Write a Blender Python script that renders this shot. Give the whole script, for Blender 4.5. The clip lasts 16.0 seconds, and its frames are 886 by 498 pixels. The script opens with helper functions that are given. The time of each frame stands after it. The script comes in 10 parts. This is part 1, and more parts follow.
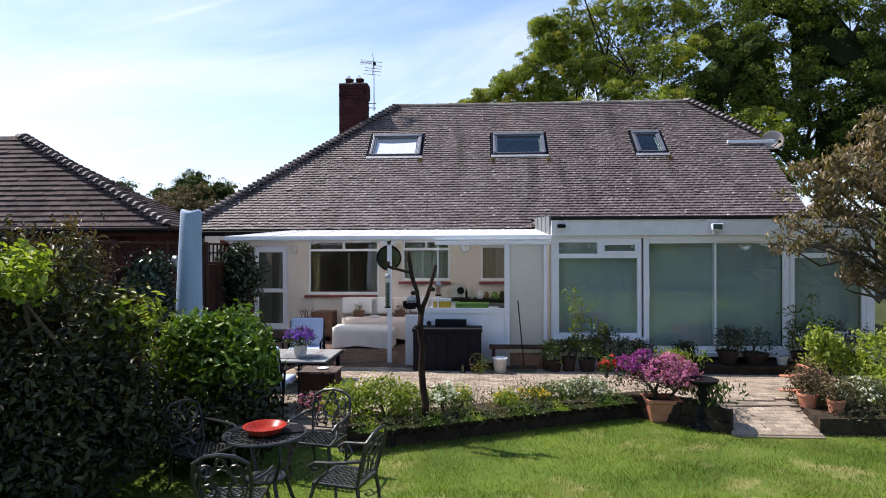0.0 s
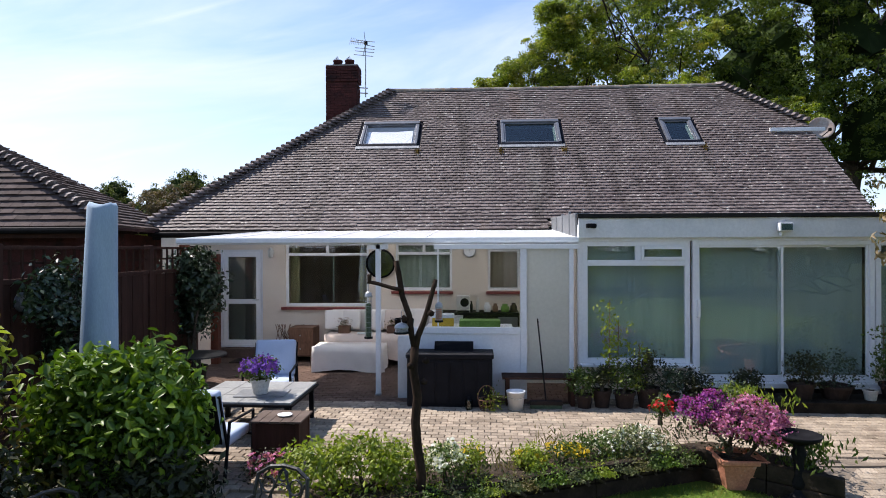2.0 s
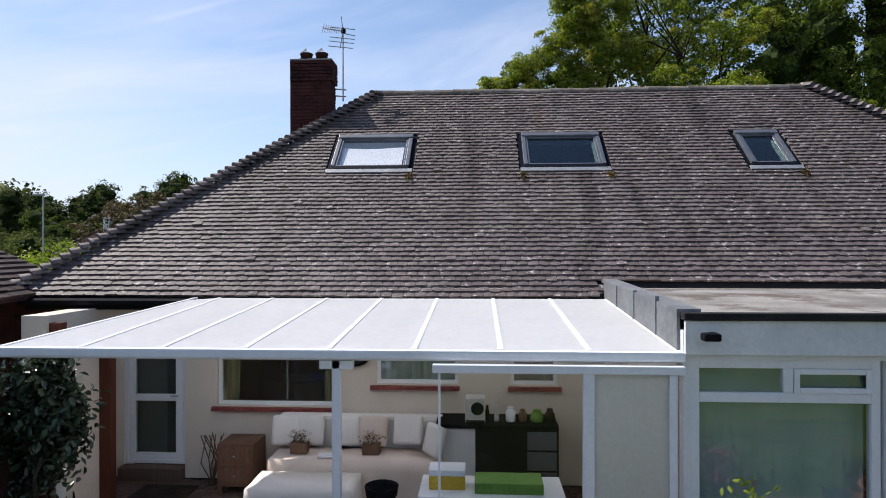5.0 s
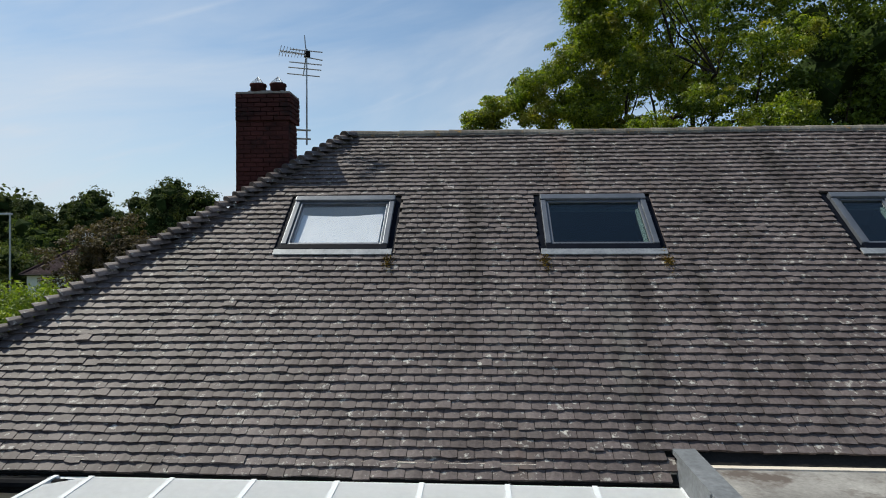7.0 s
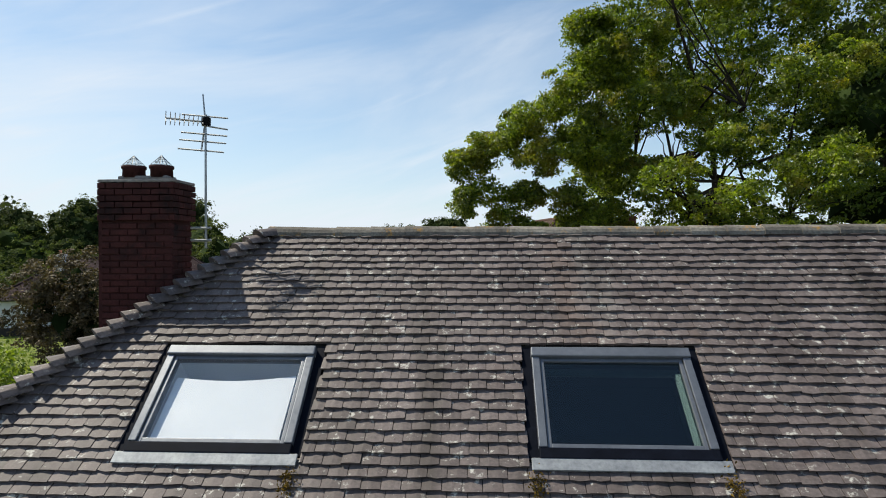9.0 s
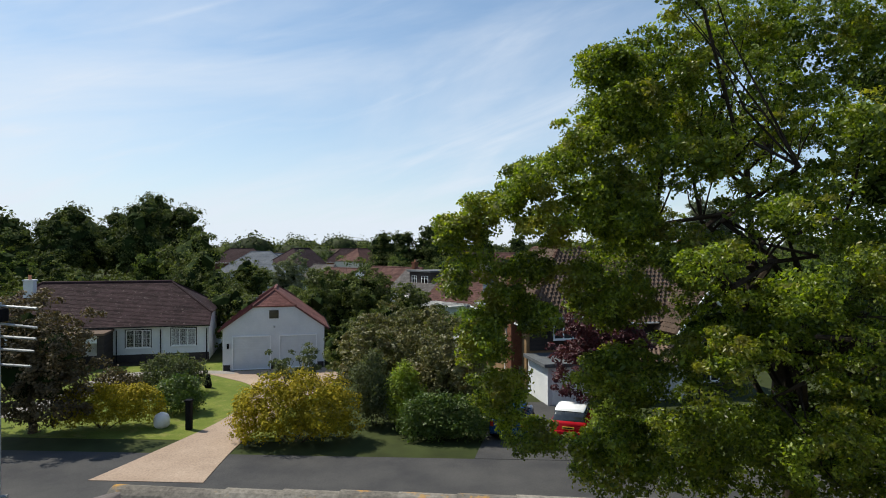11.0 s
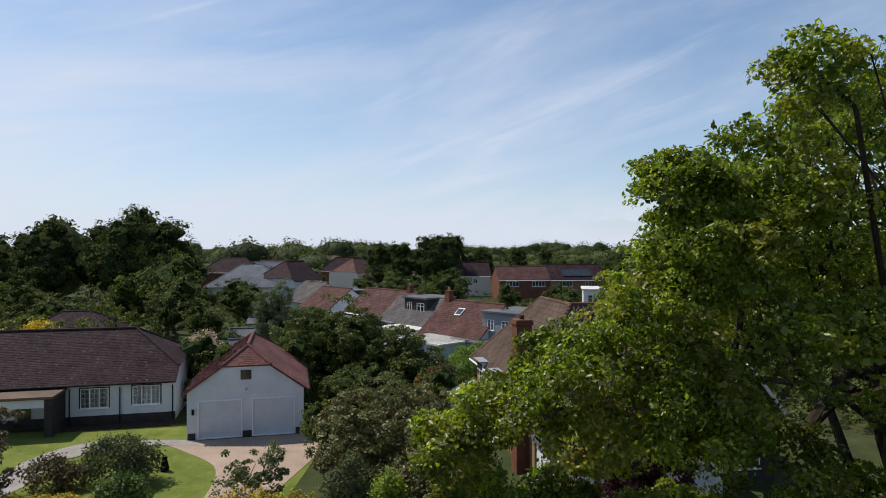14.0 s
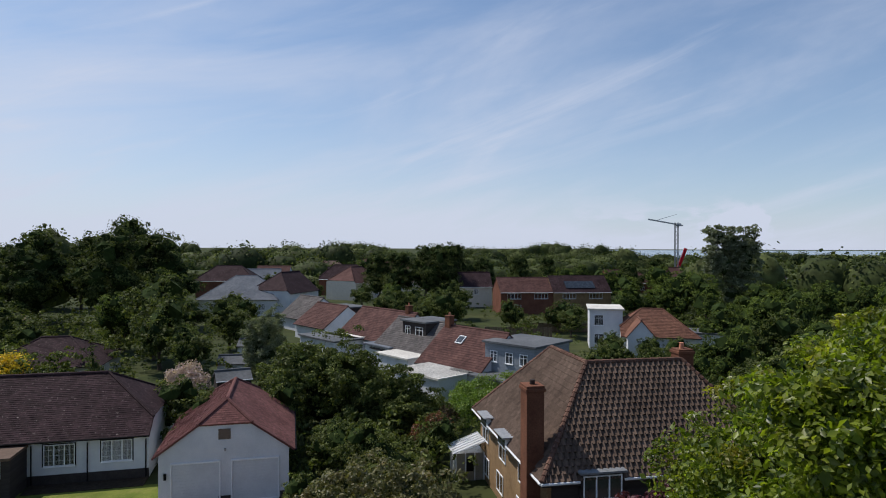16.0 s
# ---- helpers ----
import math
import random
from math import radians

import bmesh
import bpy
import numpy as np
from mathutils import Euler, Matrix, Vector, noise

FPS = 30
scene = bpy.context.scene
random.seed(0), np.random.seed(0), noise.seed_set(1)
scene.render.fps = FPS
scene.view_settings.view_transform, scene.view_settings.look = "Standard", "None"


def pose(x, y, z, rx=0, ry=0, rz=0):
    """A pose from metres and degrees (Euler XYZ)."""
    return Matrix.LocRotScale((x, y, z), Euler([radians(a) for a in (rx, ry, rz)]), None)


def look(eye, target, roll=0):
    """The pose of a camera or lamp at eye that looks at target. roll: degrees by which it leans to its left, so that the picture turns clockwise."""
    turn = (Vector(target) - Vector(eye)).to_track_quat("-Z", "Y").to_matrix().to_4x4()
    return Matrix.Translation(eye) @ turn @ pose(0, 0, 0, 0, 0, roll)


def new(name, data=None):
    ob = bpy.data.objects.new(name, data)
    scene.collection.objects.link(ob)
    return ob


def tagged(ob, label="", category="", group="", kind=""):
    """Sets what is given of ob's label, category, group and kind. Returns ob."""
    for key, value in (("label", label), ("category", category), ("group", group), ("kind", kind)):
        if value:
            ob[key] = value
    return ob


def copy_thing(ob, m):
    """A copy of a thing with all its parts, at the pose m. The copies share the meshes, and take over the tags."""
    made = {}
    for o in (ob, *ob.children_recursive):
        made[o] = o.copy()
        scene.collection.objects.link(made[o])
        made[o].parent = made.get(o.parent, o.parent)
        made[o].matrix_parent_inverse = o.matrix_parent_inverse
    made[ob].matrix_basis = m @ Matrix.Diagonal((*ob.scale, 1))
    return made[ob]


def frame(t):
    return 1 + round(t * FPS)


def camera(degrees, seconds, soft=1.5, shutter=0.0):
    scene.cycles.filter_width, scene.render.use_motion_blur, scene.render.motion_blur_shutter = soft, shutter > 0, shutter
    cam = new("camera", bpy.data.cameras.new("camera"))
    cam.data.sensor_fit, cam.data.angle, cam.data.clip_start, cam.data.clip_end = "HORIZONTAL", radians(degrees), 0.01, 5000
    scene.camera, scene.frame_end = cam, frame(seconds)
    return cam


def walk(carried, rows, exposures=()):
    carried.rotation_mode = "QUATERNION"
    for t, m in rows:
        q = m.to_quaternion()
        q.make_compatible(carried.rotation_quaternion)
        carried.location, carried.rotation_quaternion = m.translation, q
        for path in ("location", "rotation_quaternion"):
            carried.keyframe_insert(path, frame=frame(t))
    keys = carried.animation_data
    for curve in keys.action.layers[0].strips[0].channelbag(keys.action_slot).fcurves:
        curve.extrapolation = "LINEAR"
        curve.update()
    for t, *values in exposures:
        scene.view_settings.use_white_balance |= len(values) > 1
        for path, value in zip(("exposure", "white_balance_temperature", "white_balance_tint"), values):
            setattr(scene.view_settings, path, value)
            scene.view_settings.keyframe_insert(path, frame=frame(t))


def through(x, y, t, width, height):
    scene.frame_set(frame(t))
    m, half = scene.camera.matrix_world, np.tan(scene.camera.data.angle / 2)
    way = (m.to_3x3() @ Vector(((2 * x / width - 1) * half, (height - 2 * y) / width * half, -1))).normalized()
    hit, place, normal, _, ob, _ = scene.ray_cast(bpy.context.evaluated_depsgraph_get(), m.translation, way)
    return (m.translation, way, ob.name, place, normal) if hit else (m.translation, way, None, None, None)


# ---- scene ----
cam = camera(71.5, 16.0, soft=1.0)
SPAN, DEEP, EYE, TURN = 25.0, 29.92, 2.3, 3.6
ROWS = [
    (0.0, 0.0, 0.0, 0.0, -0.0, -0.1, 0.16),
    (0.5, -0.0015, 0.0167, -0.0002, -0.01, -0.06, 0.18),
    (1.0, -0.0016, 0.0353, 0.0005, -0.02, -0.02, 0.15),
    (1.5, -0.0006, 0.0556, 0.0011, -0.02, -0.0, 0.14),
    (2.0, -0.0012, 0.0771, 0.0025, -0.06, -0.0, 0.15),
    (2.5, -0.0033, 0.1003, 0.0069, -0.15, -0.0, 0.08),
    (3.0, -0.0056, 0.1238, 0.013, -0.23, 0.0, 0.04),
    (3.5, -0.0069, 0.1477, 0.0202, -0.23, -0.02, 0.12),
    (4.0, -0.005, 0.1695, 0.0286, -0.25, -0.04, 0.12),
    (6.5, -0.0016, 0.2941, 0.089, -0.28, 0.07, 0.09),
    (7.0, 0.0019, 0.3209, 0.1077, -0.26, 0.03, 0.12),
    (7.5, 0.0068, 0.3463, 0.125, -0.24, 0.05, 0.12),
    (8.0, 0.0119, 0.3719, 0.1417, -0.21, 0.09, 0.13),
    (8.5, 0.0186, 0.3967, 0.1607, -0.18, 0.09, 0.15),
    (9.0, 0.0256, 0.4227, 0.1789, -0.21, 0.07, 0.21),
    (9.5, 0.0315, 0.4486, 0.1979, -0.28, 0.02, 0.19),
    (12.0, 0.0404, 0.5826, 0.306, -0.39, 0.09, -0.03),
    (12.5, 0.0406, 0.612, 0.3286, -0.47, 0.05, 0.01),
    (13.0, 0.0432, 0.6427, 0.3512, -0.45, -0.05, -0.02),
    (13.5, 0.0458, 0.6742, 0.3733, -0.45, -0.07, -0.02),
    (14.0, 0.0477, 0.7061, 0.3977, -0.46, -0.1, -0.07),
    (14.5, 0.0498, 0.7388, 0.4214, -0.46, -0.1, -0.11),
    (15.0, 0.0504, 0.7711, 0.4498, -0.46, -0.15, -0.12),
    (15.5, 0.0494, 0.8027, 0.4781, -0.47, -0.17, -0.16),
    (16.0, 0.0476, 0.8356, 0.5058, -0.47, -0.22, -0.19),
]
EXPOSURES = [(0.0, 0.61, 6550, 17), (2.5, 0.57, 6550, 16), (4.2, 0.47, 6500, 17), (6.3, -0.26, 6650, 5), (7.0, -0.18, 6700, 4), (7.5, 0.03, 6850, 5), (8.5, 0.14, 7000, 5), (9.7, 0.08, 6950, 4), (12.0, 0.06, 6800, 7), (14.0, -0.09, 6700, 10), (16.0, -0.28, 6500, 12)]
walk(cam, [(t, pose(0, 0, EYE, 0, 0, TURN) @ pose(SPAN * x, DEEP * y, SPAN * z, 90 + pitch, roll, yaw)) for t, x, y, z, yaw, pitch, roll in ROWS], EXPOSURES)

# ---- daylight: high sun from the side and slightly behind the house, thin cirrus ----
TO_SUN = Vector((-0.54, 0.235, 0.81)).normalized()
sun = new("sun", bpy.data.lights.new("sun", "SUN"))
sun.data.energy, sun.data.angle, sun.data.color = 5.0, radians(0.6), (1.0, 0.95, 0.87)
sun.matrix_world = look(TO_SUN * 60, (0, 0, 0))

world = bpy.data.worlds.new("sky")
scene.world = world
world.use_nodes = True
wt = world.node_tree
wt.nodes.clear()


def wn(kind, **kw):
    n = wt.nodes.new(kind)
    for k, v in kw.items():
        n.inputs[k].default_value = v
    return n


sky = wn("ShaderNodeTexSky")
sky.sky_type, sky.sun_disc = "NISHITA", False
sky.sun_elevation, sky.sun_rotation = math.asin(TO_SUN.z), math.atan2(TO_SUN.x, TO_SUN.y)
sky.air_density, sky.dust_density, sky.ozone_density = 1.0, 0.6, 1.0
where = wn("ShaderNodeTexCoord")
split = wn("ShaderNodeSeparateXYZ")
wt.links.new(where.outputs["Generated"], split.inputs[0])


def wmath(op, a, b=None, clamp=False):
    n = wt.nodes.new("ShaderNodeMath")
    n.operation, n.use_clamp = op, clamp
    for i, v in enumerate((a, b)):
        if v is None:
            continue
        if isinstance(v, (int, float)):
            n.inputs[i].default_value = v
        else:
            wt.links.new(v, n.inputs[i])
    return n.outputs[0]


# thin cirrus in long soft streaks that climb to one side, over a milky lower sky
def streaks(tilt, scale, lo, hi, gain, shift, size, bend):
    turned = wn("ShaderNodeMapping")
    turned.inputs["Rotation"].default_value = (0, radians(tilt), 0)
    wt.links.new(where.outputs["Generated"], turned.inputs[0])
    drawn = wn("ShaderNodeMapping")
    drawn.inputs["Scale"].default_value, drawn.inputs["Location"].default_value = scale, shift
    wt.links.new(turned.outputs[0], drawn.inputs[0])
    n = wn("ShaderNodeTexNoise", Scale=size, Detail=8.0, Roughness=0.58, Distortion=bend)
    wt.links.new(drawn.outputs[0], n.inputs["Vector"])
    r = wn("ShaderNodeMapRange")
    r.interpolation_type = "SMOOTHSTEP"
    for k, v in zip(("From Min", "From Max", "To Min", "To Max"), (lo, hi, 0.0, gain)):
        r.inputs[k].default_value = v
    wt.links.new(n.outputs[0], r.inputs[0])
    return r.outputs[0]


broad = streaks(14, (1.0, 1.0, 3.6), 0.36, 0.72, 0.42, (0.4, 0.2, 0.7), 1.5, 0.5)
fine = streaks(19, (1.0, 1.0, 7.0), 0.46, 0.84, 0.26, (2.4, 1.1, 0.3), 2.6, 0.9)
# a short vapour trail high on the sun's side
along = wmath("ADD", wmath("MULTIPLY", split.outputs[0], -0.396), split.outputs[2])
trail = wmath("MULTIPLY", wmath("SUBTRACT", 1.0, wmath("MULTIPLY", wmath("ABSOLUTE", wmath("SUBTRACT", along, 0.499)), 190.0), True), wmath("SUBTRACT", 1.0, wmath("MULTIPLY", wmath("ABSOLUTE", wmath("ADD", split.outputs[0], 0.40)), 9.0), True))
# a low bank of heaped cloud near the skyline
heap = streaks(0, (1.0, 1.0, 2.2), 0.50, 0.60, 0.55, (5.2, 3.1, 0.0), 7.0, 0.3)
low = wmath("MULTIPLY", wmath("SUBTRACT", 1.0, wmath("MULTIPLY", wmath("ABSOLUTE", wmath("SUBTRACT", split.outputs[2], 0.045)), 26.0), True), wmath("MULTIPLY", wmath("ADD", split.outputs[0], -0.05), 3.0, True))
bank = wmath("MULTIPLY", heap, low)
# milkier towards the horizon and the sun's side, clear overhead
haze = wmath("POWER", wmath("SUBTRACT", 1.0, wmath("ABSOLUTE", split.outputs[2]), True), 4.2)
side = wmath("MULTIPLY", wmath("ADD", wmath("MULTIPLY", split.outputs[0], -0.42), 0.74, True), haze)
rim = wmath("MULTIPLY", wmath("POWER", wmath("SUBTRACT", 1.0, wmath("ABSOLUTE", split.outputs[2]), True), 16.0), 0.22)
high = wmath("SUBTRACT", 1.35, wmath("MULTIPLY", split.outputs[2], 1.5), True)
cirrus = wmath("MULTIPLY", wmath("ADD", broad, fine), high)
veil = wmath("MINIMUM", wmath("ADD", wmath("ADD", wmath("MULTIPLY", side, 0.85), wmath("ADD", rim, 0.05)), wmath("ADD", cirrus, wmath("ADD", bank, wmath("MULTIPLY", trail, 0.17)))), 0.95)
mixed = wt.nodes.new("ShaderNodeMix")
mixed.data_type = "RGBA"
wt.links.new(veil, mixed.inputs["Factor"])
scaled = wt.nodes.new("ShaderNodeMix")
scaled.data_type, scaled.blend_type = "RGBA", "MULTIPLY"
scaled.inputs["Factor"].default_value = 1
wt.links.new(sky.outputs[0], scaled.inputs["A"])
scaled.inputs["B"].default_value = (0.87, 1.14, 1.34, 1)
wt.links.new(scaled.outputs["Result"], mixed.inputs["A"])
mixed.inputs["B"].default_value = (7.25, 7.98, 9.55, 1)
back = wn("ShaderNodeBackground", Strength=0.1)
wt.links.new(mixed.outputs["Result"], back.inputs[0])
wout = wn("ShaderNodeOutputWorld")
wt.links.new(back.outputs[0], wout.inputs[0])

# ---- materials ----
def mix_rgb(nt, mode, fac, a, b):
    n = nt.nodes.new("ShaderNodeMix")
    n.data_type, n.blend_type = "RGBA", mode
    for key, v in (("Factor", fac), ("A", a), ("B", b)):
        if isinstance(v, (int, float)):
            n.inputs[key].default_value = v
        elif isinstance(v, tuple):
            n.inputs[key].default_value = (*v, 1)
        else:
            nt.links.new(v, n.inputs[key])
    return n.outputs["Result"]


def ranged(nt, v, a, b, c, d):
    n = nt.nodes.new("ShaderNodeMapRange")
    for k, x in zip(("From Min", "From Max", "To Min", "To Max"), (a, b, c, d)):
        n.inputs[k].default_value = x
    nt.links.new(v, n.inputs[0])
    return n.outputs[0]


def noise_at(nt, scale, detail=4.0, rough=0.6, stretch=(1, 1, 1), offset=(0, 0, 0)):
    co = nt.nodes.new("ShaderNodeNewGeometry")
    mp = nt.nodes.new("ShaderNodeMapping")
    mp.inputs["Scale"].default_value, mp.inputs["Location"].default_value = stretch, offset
    nt.links.new(co.outputs["Position"], mp.inputs[0])
    n = nt.nodes.new("ShaderNodeTexNoise")
    n.inputs["Scale"].default_value, n.inputs["Detail"].default_value, n.inputs["Roughness"].default_value = scale, detail, rough
    nt.links.new(mp.outputs[0], n.inputs["Vector"])
    return n.outputs[0]


def mat(name, a, b, rough=0.7, metal=0.0, scale=2.0, fine=40.0, bump=0.15, depth=0.01, island=0.0, piece=0.0, stretch=(1, 1, 1), spec=0.12, grain=0.25, translucent=0.0, spots=None, streaks=None):
    """A surface between colours a and b in broad patches, with fine grain, relief and, for pieces, their own shade."""
    m = bpy.data.materials.new(name)
    m.use_nodes = True
    nt = m.node_tree
    p = nt.nodes["Principled BSDF"]
    broad = ranged(nt, noise_at(nt, scale, 5.0, 0.6, stretch), 0.32, 0.68, 0, 1)
    col = mix_rgb(nt, "MIX", broad, a, b)
    thin = noise_at(nt, fine, 3.0, 0.6, stretch, (3, 1, 2))
    g = ranged(nt, thin, 0.25, 0.75, 1 - grain, 1 + grain)
    col = mix_rgb(nt, "MULTIPLY", 1.0, col, g)
    if island or piece:
        geo = nt.nodes.new("ShaderNodeNewGeometry").outputs["Random Per Island"] if island else nt.nodes.new("ShaderNodeObjectInfo").outputs["Random"]
        k = island or piece
        col = mix_rgb(nt, "MULTIPLY", 1.0, col, ranged(nt, geo, 0, 1, 1 - k, 1 + k))
    if spots:
        c, sc, lo, hi = spots
        col = mix_rgb(nt, "MIX", ranged(nt, noise_at(nt, sc, 6.0, 0.7, (1, 1, 1), (7, 7, 7)), lo, hi, 0, 1), col, c)
    for c, sc, along, lo, hi in streaks or ():
        col = mix_rgb(nt, "MIX", ranged(nt, noise_at(nt, sc, 5.0, 0.65, along, (4, 9, 2)), lo, hi, 0, 0.75), col, c)
    nt.links.new(col, p.inputs["Base Color"])
    p.inputs["Metallic"].default_value, p.inputs["Specular IOR Level"].default_value = metal, spec
    nt.links.new(ranged(nt, thin, 0.2, 0.8, max(0.03, rough - 0.08), min(1, rough + 0.1)), p.inputs["Roughness"])
    if bump:
        bn = nt.nodes.new("ShaderNodeBump")
        bn.inputs["Strength"].default_value, bn.inputs["Distance"].default_value = bump, depth
        nt.links.new(thin, bn.inputs["Height"])
        nt.links.new(bn.outputs[0], p.inputs["Normal"])
    if translucent:
        tr = nt.nodes.new("ShaderNodeBsdfTranslucent")
        nt.links.new(col, tr.inputs[0])
        mx = nt.nodes.new("ShaderNodeMixShader")
        mx.inputs[0].default_value = translucent
        nt.links.new(p.outputs[0], mx.inputs[1])
        nt.links.new(tr.outputs[0], mx.inputs[2])
        nt.links.new(mx.outputs[0], nt.nodes["Material Output"].inputs[0])
    return m


def leaf_mat(name, dark, light, rough=0.45, spec=0.4, through=0.35, tip=None, fleck=0.9, vary=(1.3, 0.7, 1.25), glow=(1.25, 1.35, 0.6)):
    """Leaves: each its own green, glossy, some light through."""
    m = bpy.data.materials.new(name)
    m.use_nodes = True
    nt = m.node_tree
    p = nt.nodes["Principled BSDF"]
    rnd = nt.nodes.new("ShaderNodeNewGeometry").outputs["Random Per Island"]
    col = mix_rgb(nt, "MIX", rnd, dark, light)
    if tip:
        col = mix_rgb(nt, "MIX", ranged(nt, noise_at(nt, 0.9, 3.0), fleck - 0.42, fleck - 0.18, 0, 1), col, tip)
    col = mix_rgb(nt, "MULTIPLY", 1.0, col, ranged(nt, noise_at(nt, vary[0], 3.0), 0.32, 0.68, vary[1], vary[2]))
    nt.links.new(col, p.inputs["Base Color"])
    p.inputs["Roughness"].default_value, p.inputs["Specular IOR Level"].default_value = rough, spec
    tr = nt.nodes.new("ShaderNodeBsdfTranslucent")
    nt.links.new(mix_rgb(nt, "MULTIPLY", 1.0, col, glow), tr.inputs[0])
    mx = nt.nodes.new("ShaderNodeMixShader")
    mx.inputs[0].default_value = through
    nt.links.new(p.outputs[0], mx.inputs[1])
    nt.links.new(tr.outputs[0], mx.inputs[2])
    nt.links.new(mx.outputs[0], nt.nodes["Material Output"].inputs[0])
    return m


def glass_mat(name, tint=(0.9, 0.95, 0.93), rough=0.0, clear=0.95, shine=0.07):
    """Thin pane: clear glass with a mirror-like surface."""
    m = bpy.data.materials.new(name)
    m.use_nodes = True
    nt = m.node_tree
    nt.nodes.remove(nt.nodes["Principled BSDF"])
    see = nt.nodes.new("ShaderNodeBsdfTransparent")
    see.inputs[0].default_value = (*[c * clear for c in tint], 1)
    gl = nt.nodes.new("ShaderNodeBsdfGlossy")
    gl.inputs["Roughness"].default_value = rough
    lw = nt.nodes.new("ShaderNodeLayerWeight")
    lw.inputs["Blend"].default_value = 0.5
    pw = nt.nodes.new("ShaderNodeMath")
    pw.operation = "POWER"
    nt.links.new(lw.outputs["Facing"], pw.inputs[0])
    pw.inputs[1].default_value = 4.0
    fr = nt.nodes.new("ShaderNodeMapRange")
    fr.inputs["To Min"].default_value, fr.inputs["To Max"].default_value = shine, 0.95
    nt.links.new(pw.outputs[0], fr.inputs[0])
    mx = nt.nodes.new("ShaderNodeMixShader")
    nt.links.new(fr.outputs[0], mx.inputs[0])
    nt.links.new(see.outputs[0], mx.inputs[1])
    nt.links.new(gl.outputs[0], mx.inputs[2])
    nt.links.new(mx.outputs[0], nt.nodes["Material Output"].inputs[0])
    return m


# ---- mesh helpers ----
def part(name, bm, material, parent=None, label="", smooth=False):
    """Links a bmesh as one mesh object, under a thing or a part."""
    me = bpy.data.meshes.new(name)
    bm.to_mesh(me)
    bm.free()
    if smooth:
        me.shade_smooth()
    me.materials.append(material)
    ob = new(name, me)
    if parent:
        ob.parent = parent
    if label:
        ob["label"] = label
    return ob


def thing(name, label, category, m=None, group="", kind=""):
    ob = new(name)
    ob.empty_display_size = 0.2
    if m is not None:
        ob.matrix_world = m
    return tagged(ob, label, category, group, kind)


def box(bm, x0, y0, z0, x1, y1, z1, bevel=0.0, m=None):
    vs = [bm.verts.new((x, y, z)) for z in (z0, z1) for x, y in ((x0, y0), (x1, y0), (x1, y1), (x0, y1))]
    fs = [bm.faces.new([vs[i] for i in f]) for f in ((3, 2, 1, 0), (4, 5, 6, 7), (0, 1, 5, 4), (1, 2, 6, 5), (2, 3, 7, 6), (3, 0, 4, 7))]
    if bevel:
        es = list({e for f in fs for e in f.edges})
        res = bmesh.ops.bevel(bm, geom=es, offset=bevel, segments=2, affect="EDGES", profile=0.6)
        vs = list({v for f in res["faces"] for v in f.verts} | {v for v in vs if v.is_valid})
    if m is not None:
        bmesh.ops.transform(bm, matrix=m, verts=vs)
    return vs


def boxed(*a, **k):
    bm = bmesh.new()
    box(bm, *a, **k)
    return bm


def ring_of(axis, n, r):
    z = Vector(axis).normalized()
    x = z.orthogonal().normalized()
    y = z.cross(x)
    return [(x * math.cos(2 * math.pi * i / n) + y * math.sin(2 * math.pi * i / n)) * r for i in range(n)]


def tube(bm, pts, r, n=7, r1=None):
    """A round bar along points, tapering from r to r1."""
    pts = [Vector(p) for p in pts]
    r1 = r if r1 is None else r1
    rings, ref = [], None
    for i, p in enumerate(pts):
        d = (pts[min(i + 1, len(pts) - 1)] - pts[max(i - 1, 0)]).normalized()
        if ref is None:
            ref = d.orthogonal().normalized()
        ref = (ref - d * ref.dot(d)).normalized()
        s = d.cross(ref)
        k = r + (r1 - r) * i / max(1, len(pts) - 1)
        rings.append([bm.verts.new(p + (ref * math.cos(2 * math.pi * j / n) + s * math.sin(2 * math.pi * j / n)) * k) for j in range(n)])
    for a, b in zip(rings, rings[1:]):
        for j in range(n):
            bm.faces.new((a[j], a[(j + 1) % n], b[(j + 1) % n], b[j]))
    bm.faces.new(rings[0][::-1]), bm.faces.new(rings[-1])
    return bm


def tubed(pts, r, n=7, r1=None):
    return tube(bmesh.new(), pts, r, n, r1)


def lathe(bm, profile, n=20, at=(0, 0, 0)):
    """A turned form from (radius, height) pairs."""
    rings = [[bm.verts.new((at[0] + r * math.cos(2 * math.pi * i / n), at[1] + r * math.sin(2 * math.pi * i / n), at[2] + z)) for i in range(n)] for r, z in profile]
    for a, b in zip(rings, rings[1:]):
        for i in range(n):
            bm.faces.new((a[i], a[(i + 1) % n], b[(i + 1) % n], b[i]))
    bm.faces.new(rings[0][::-1])
    bm.faces.new(rings[-1])
    return bm


def lathed(profile, n=20, at=(0, 0, 0)):
    return lathe(bmesh.new(), profile, n, at)


def prism(bm, outline, z0, z1):
    """A slab with the given plan outline, counter-clockwise."""
    lo, hi = [bm.verts.new((x, y, z0)) for x, y in outline], [bm.verts.new((x, y, z1)) for x, y in outline]
    bm.faces.new(lo[::-1]), bm.faces.new(hi)
    n = len(outline)
    for i in range(n):
        bm.faces.new((lo[i], lo[(i + 1) % n], hi[(i + 1) % n], hi[i]))
    return bm


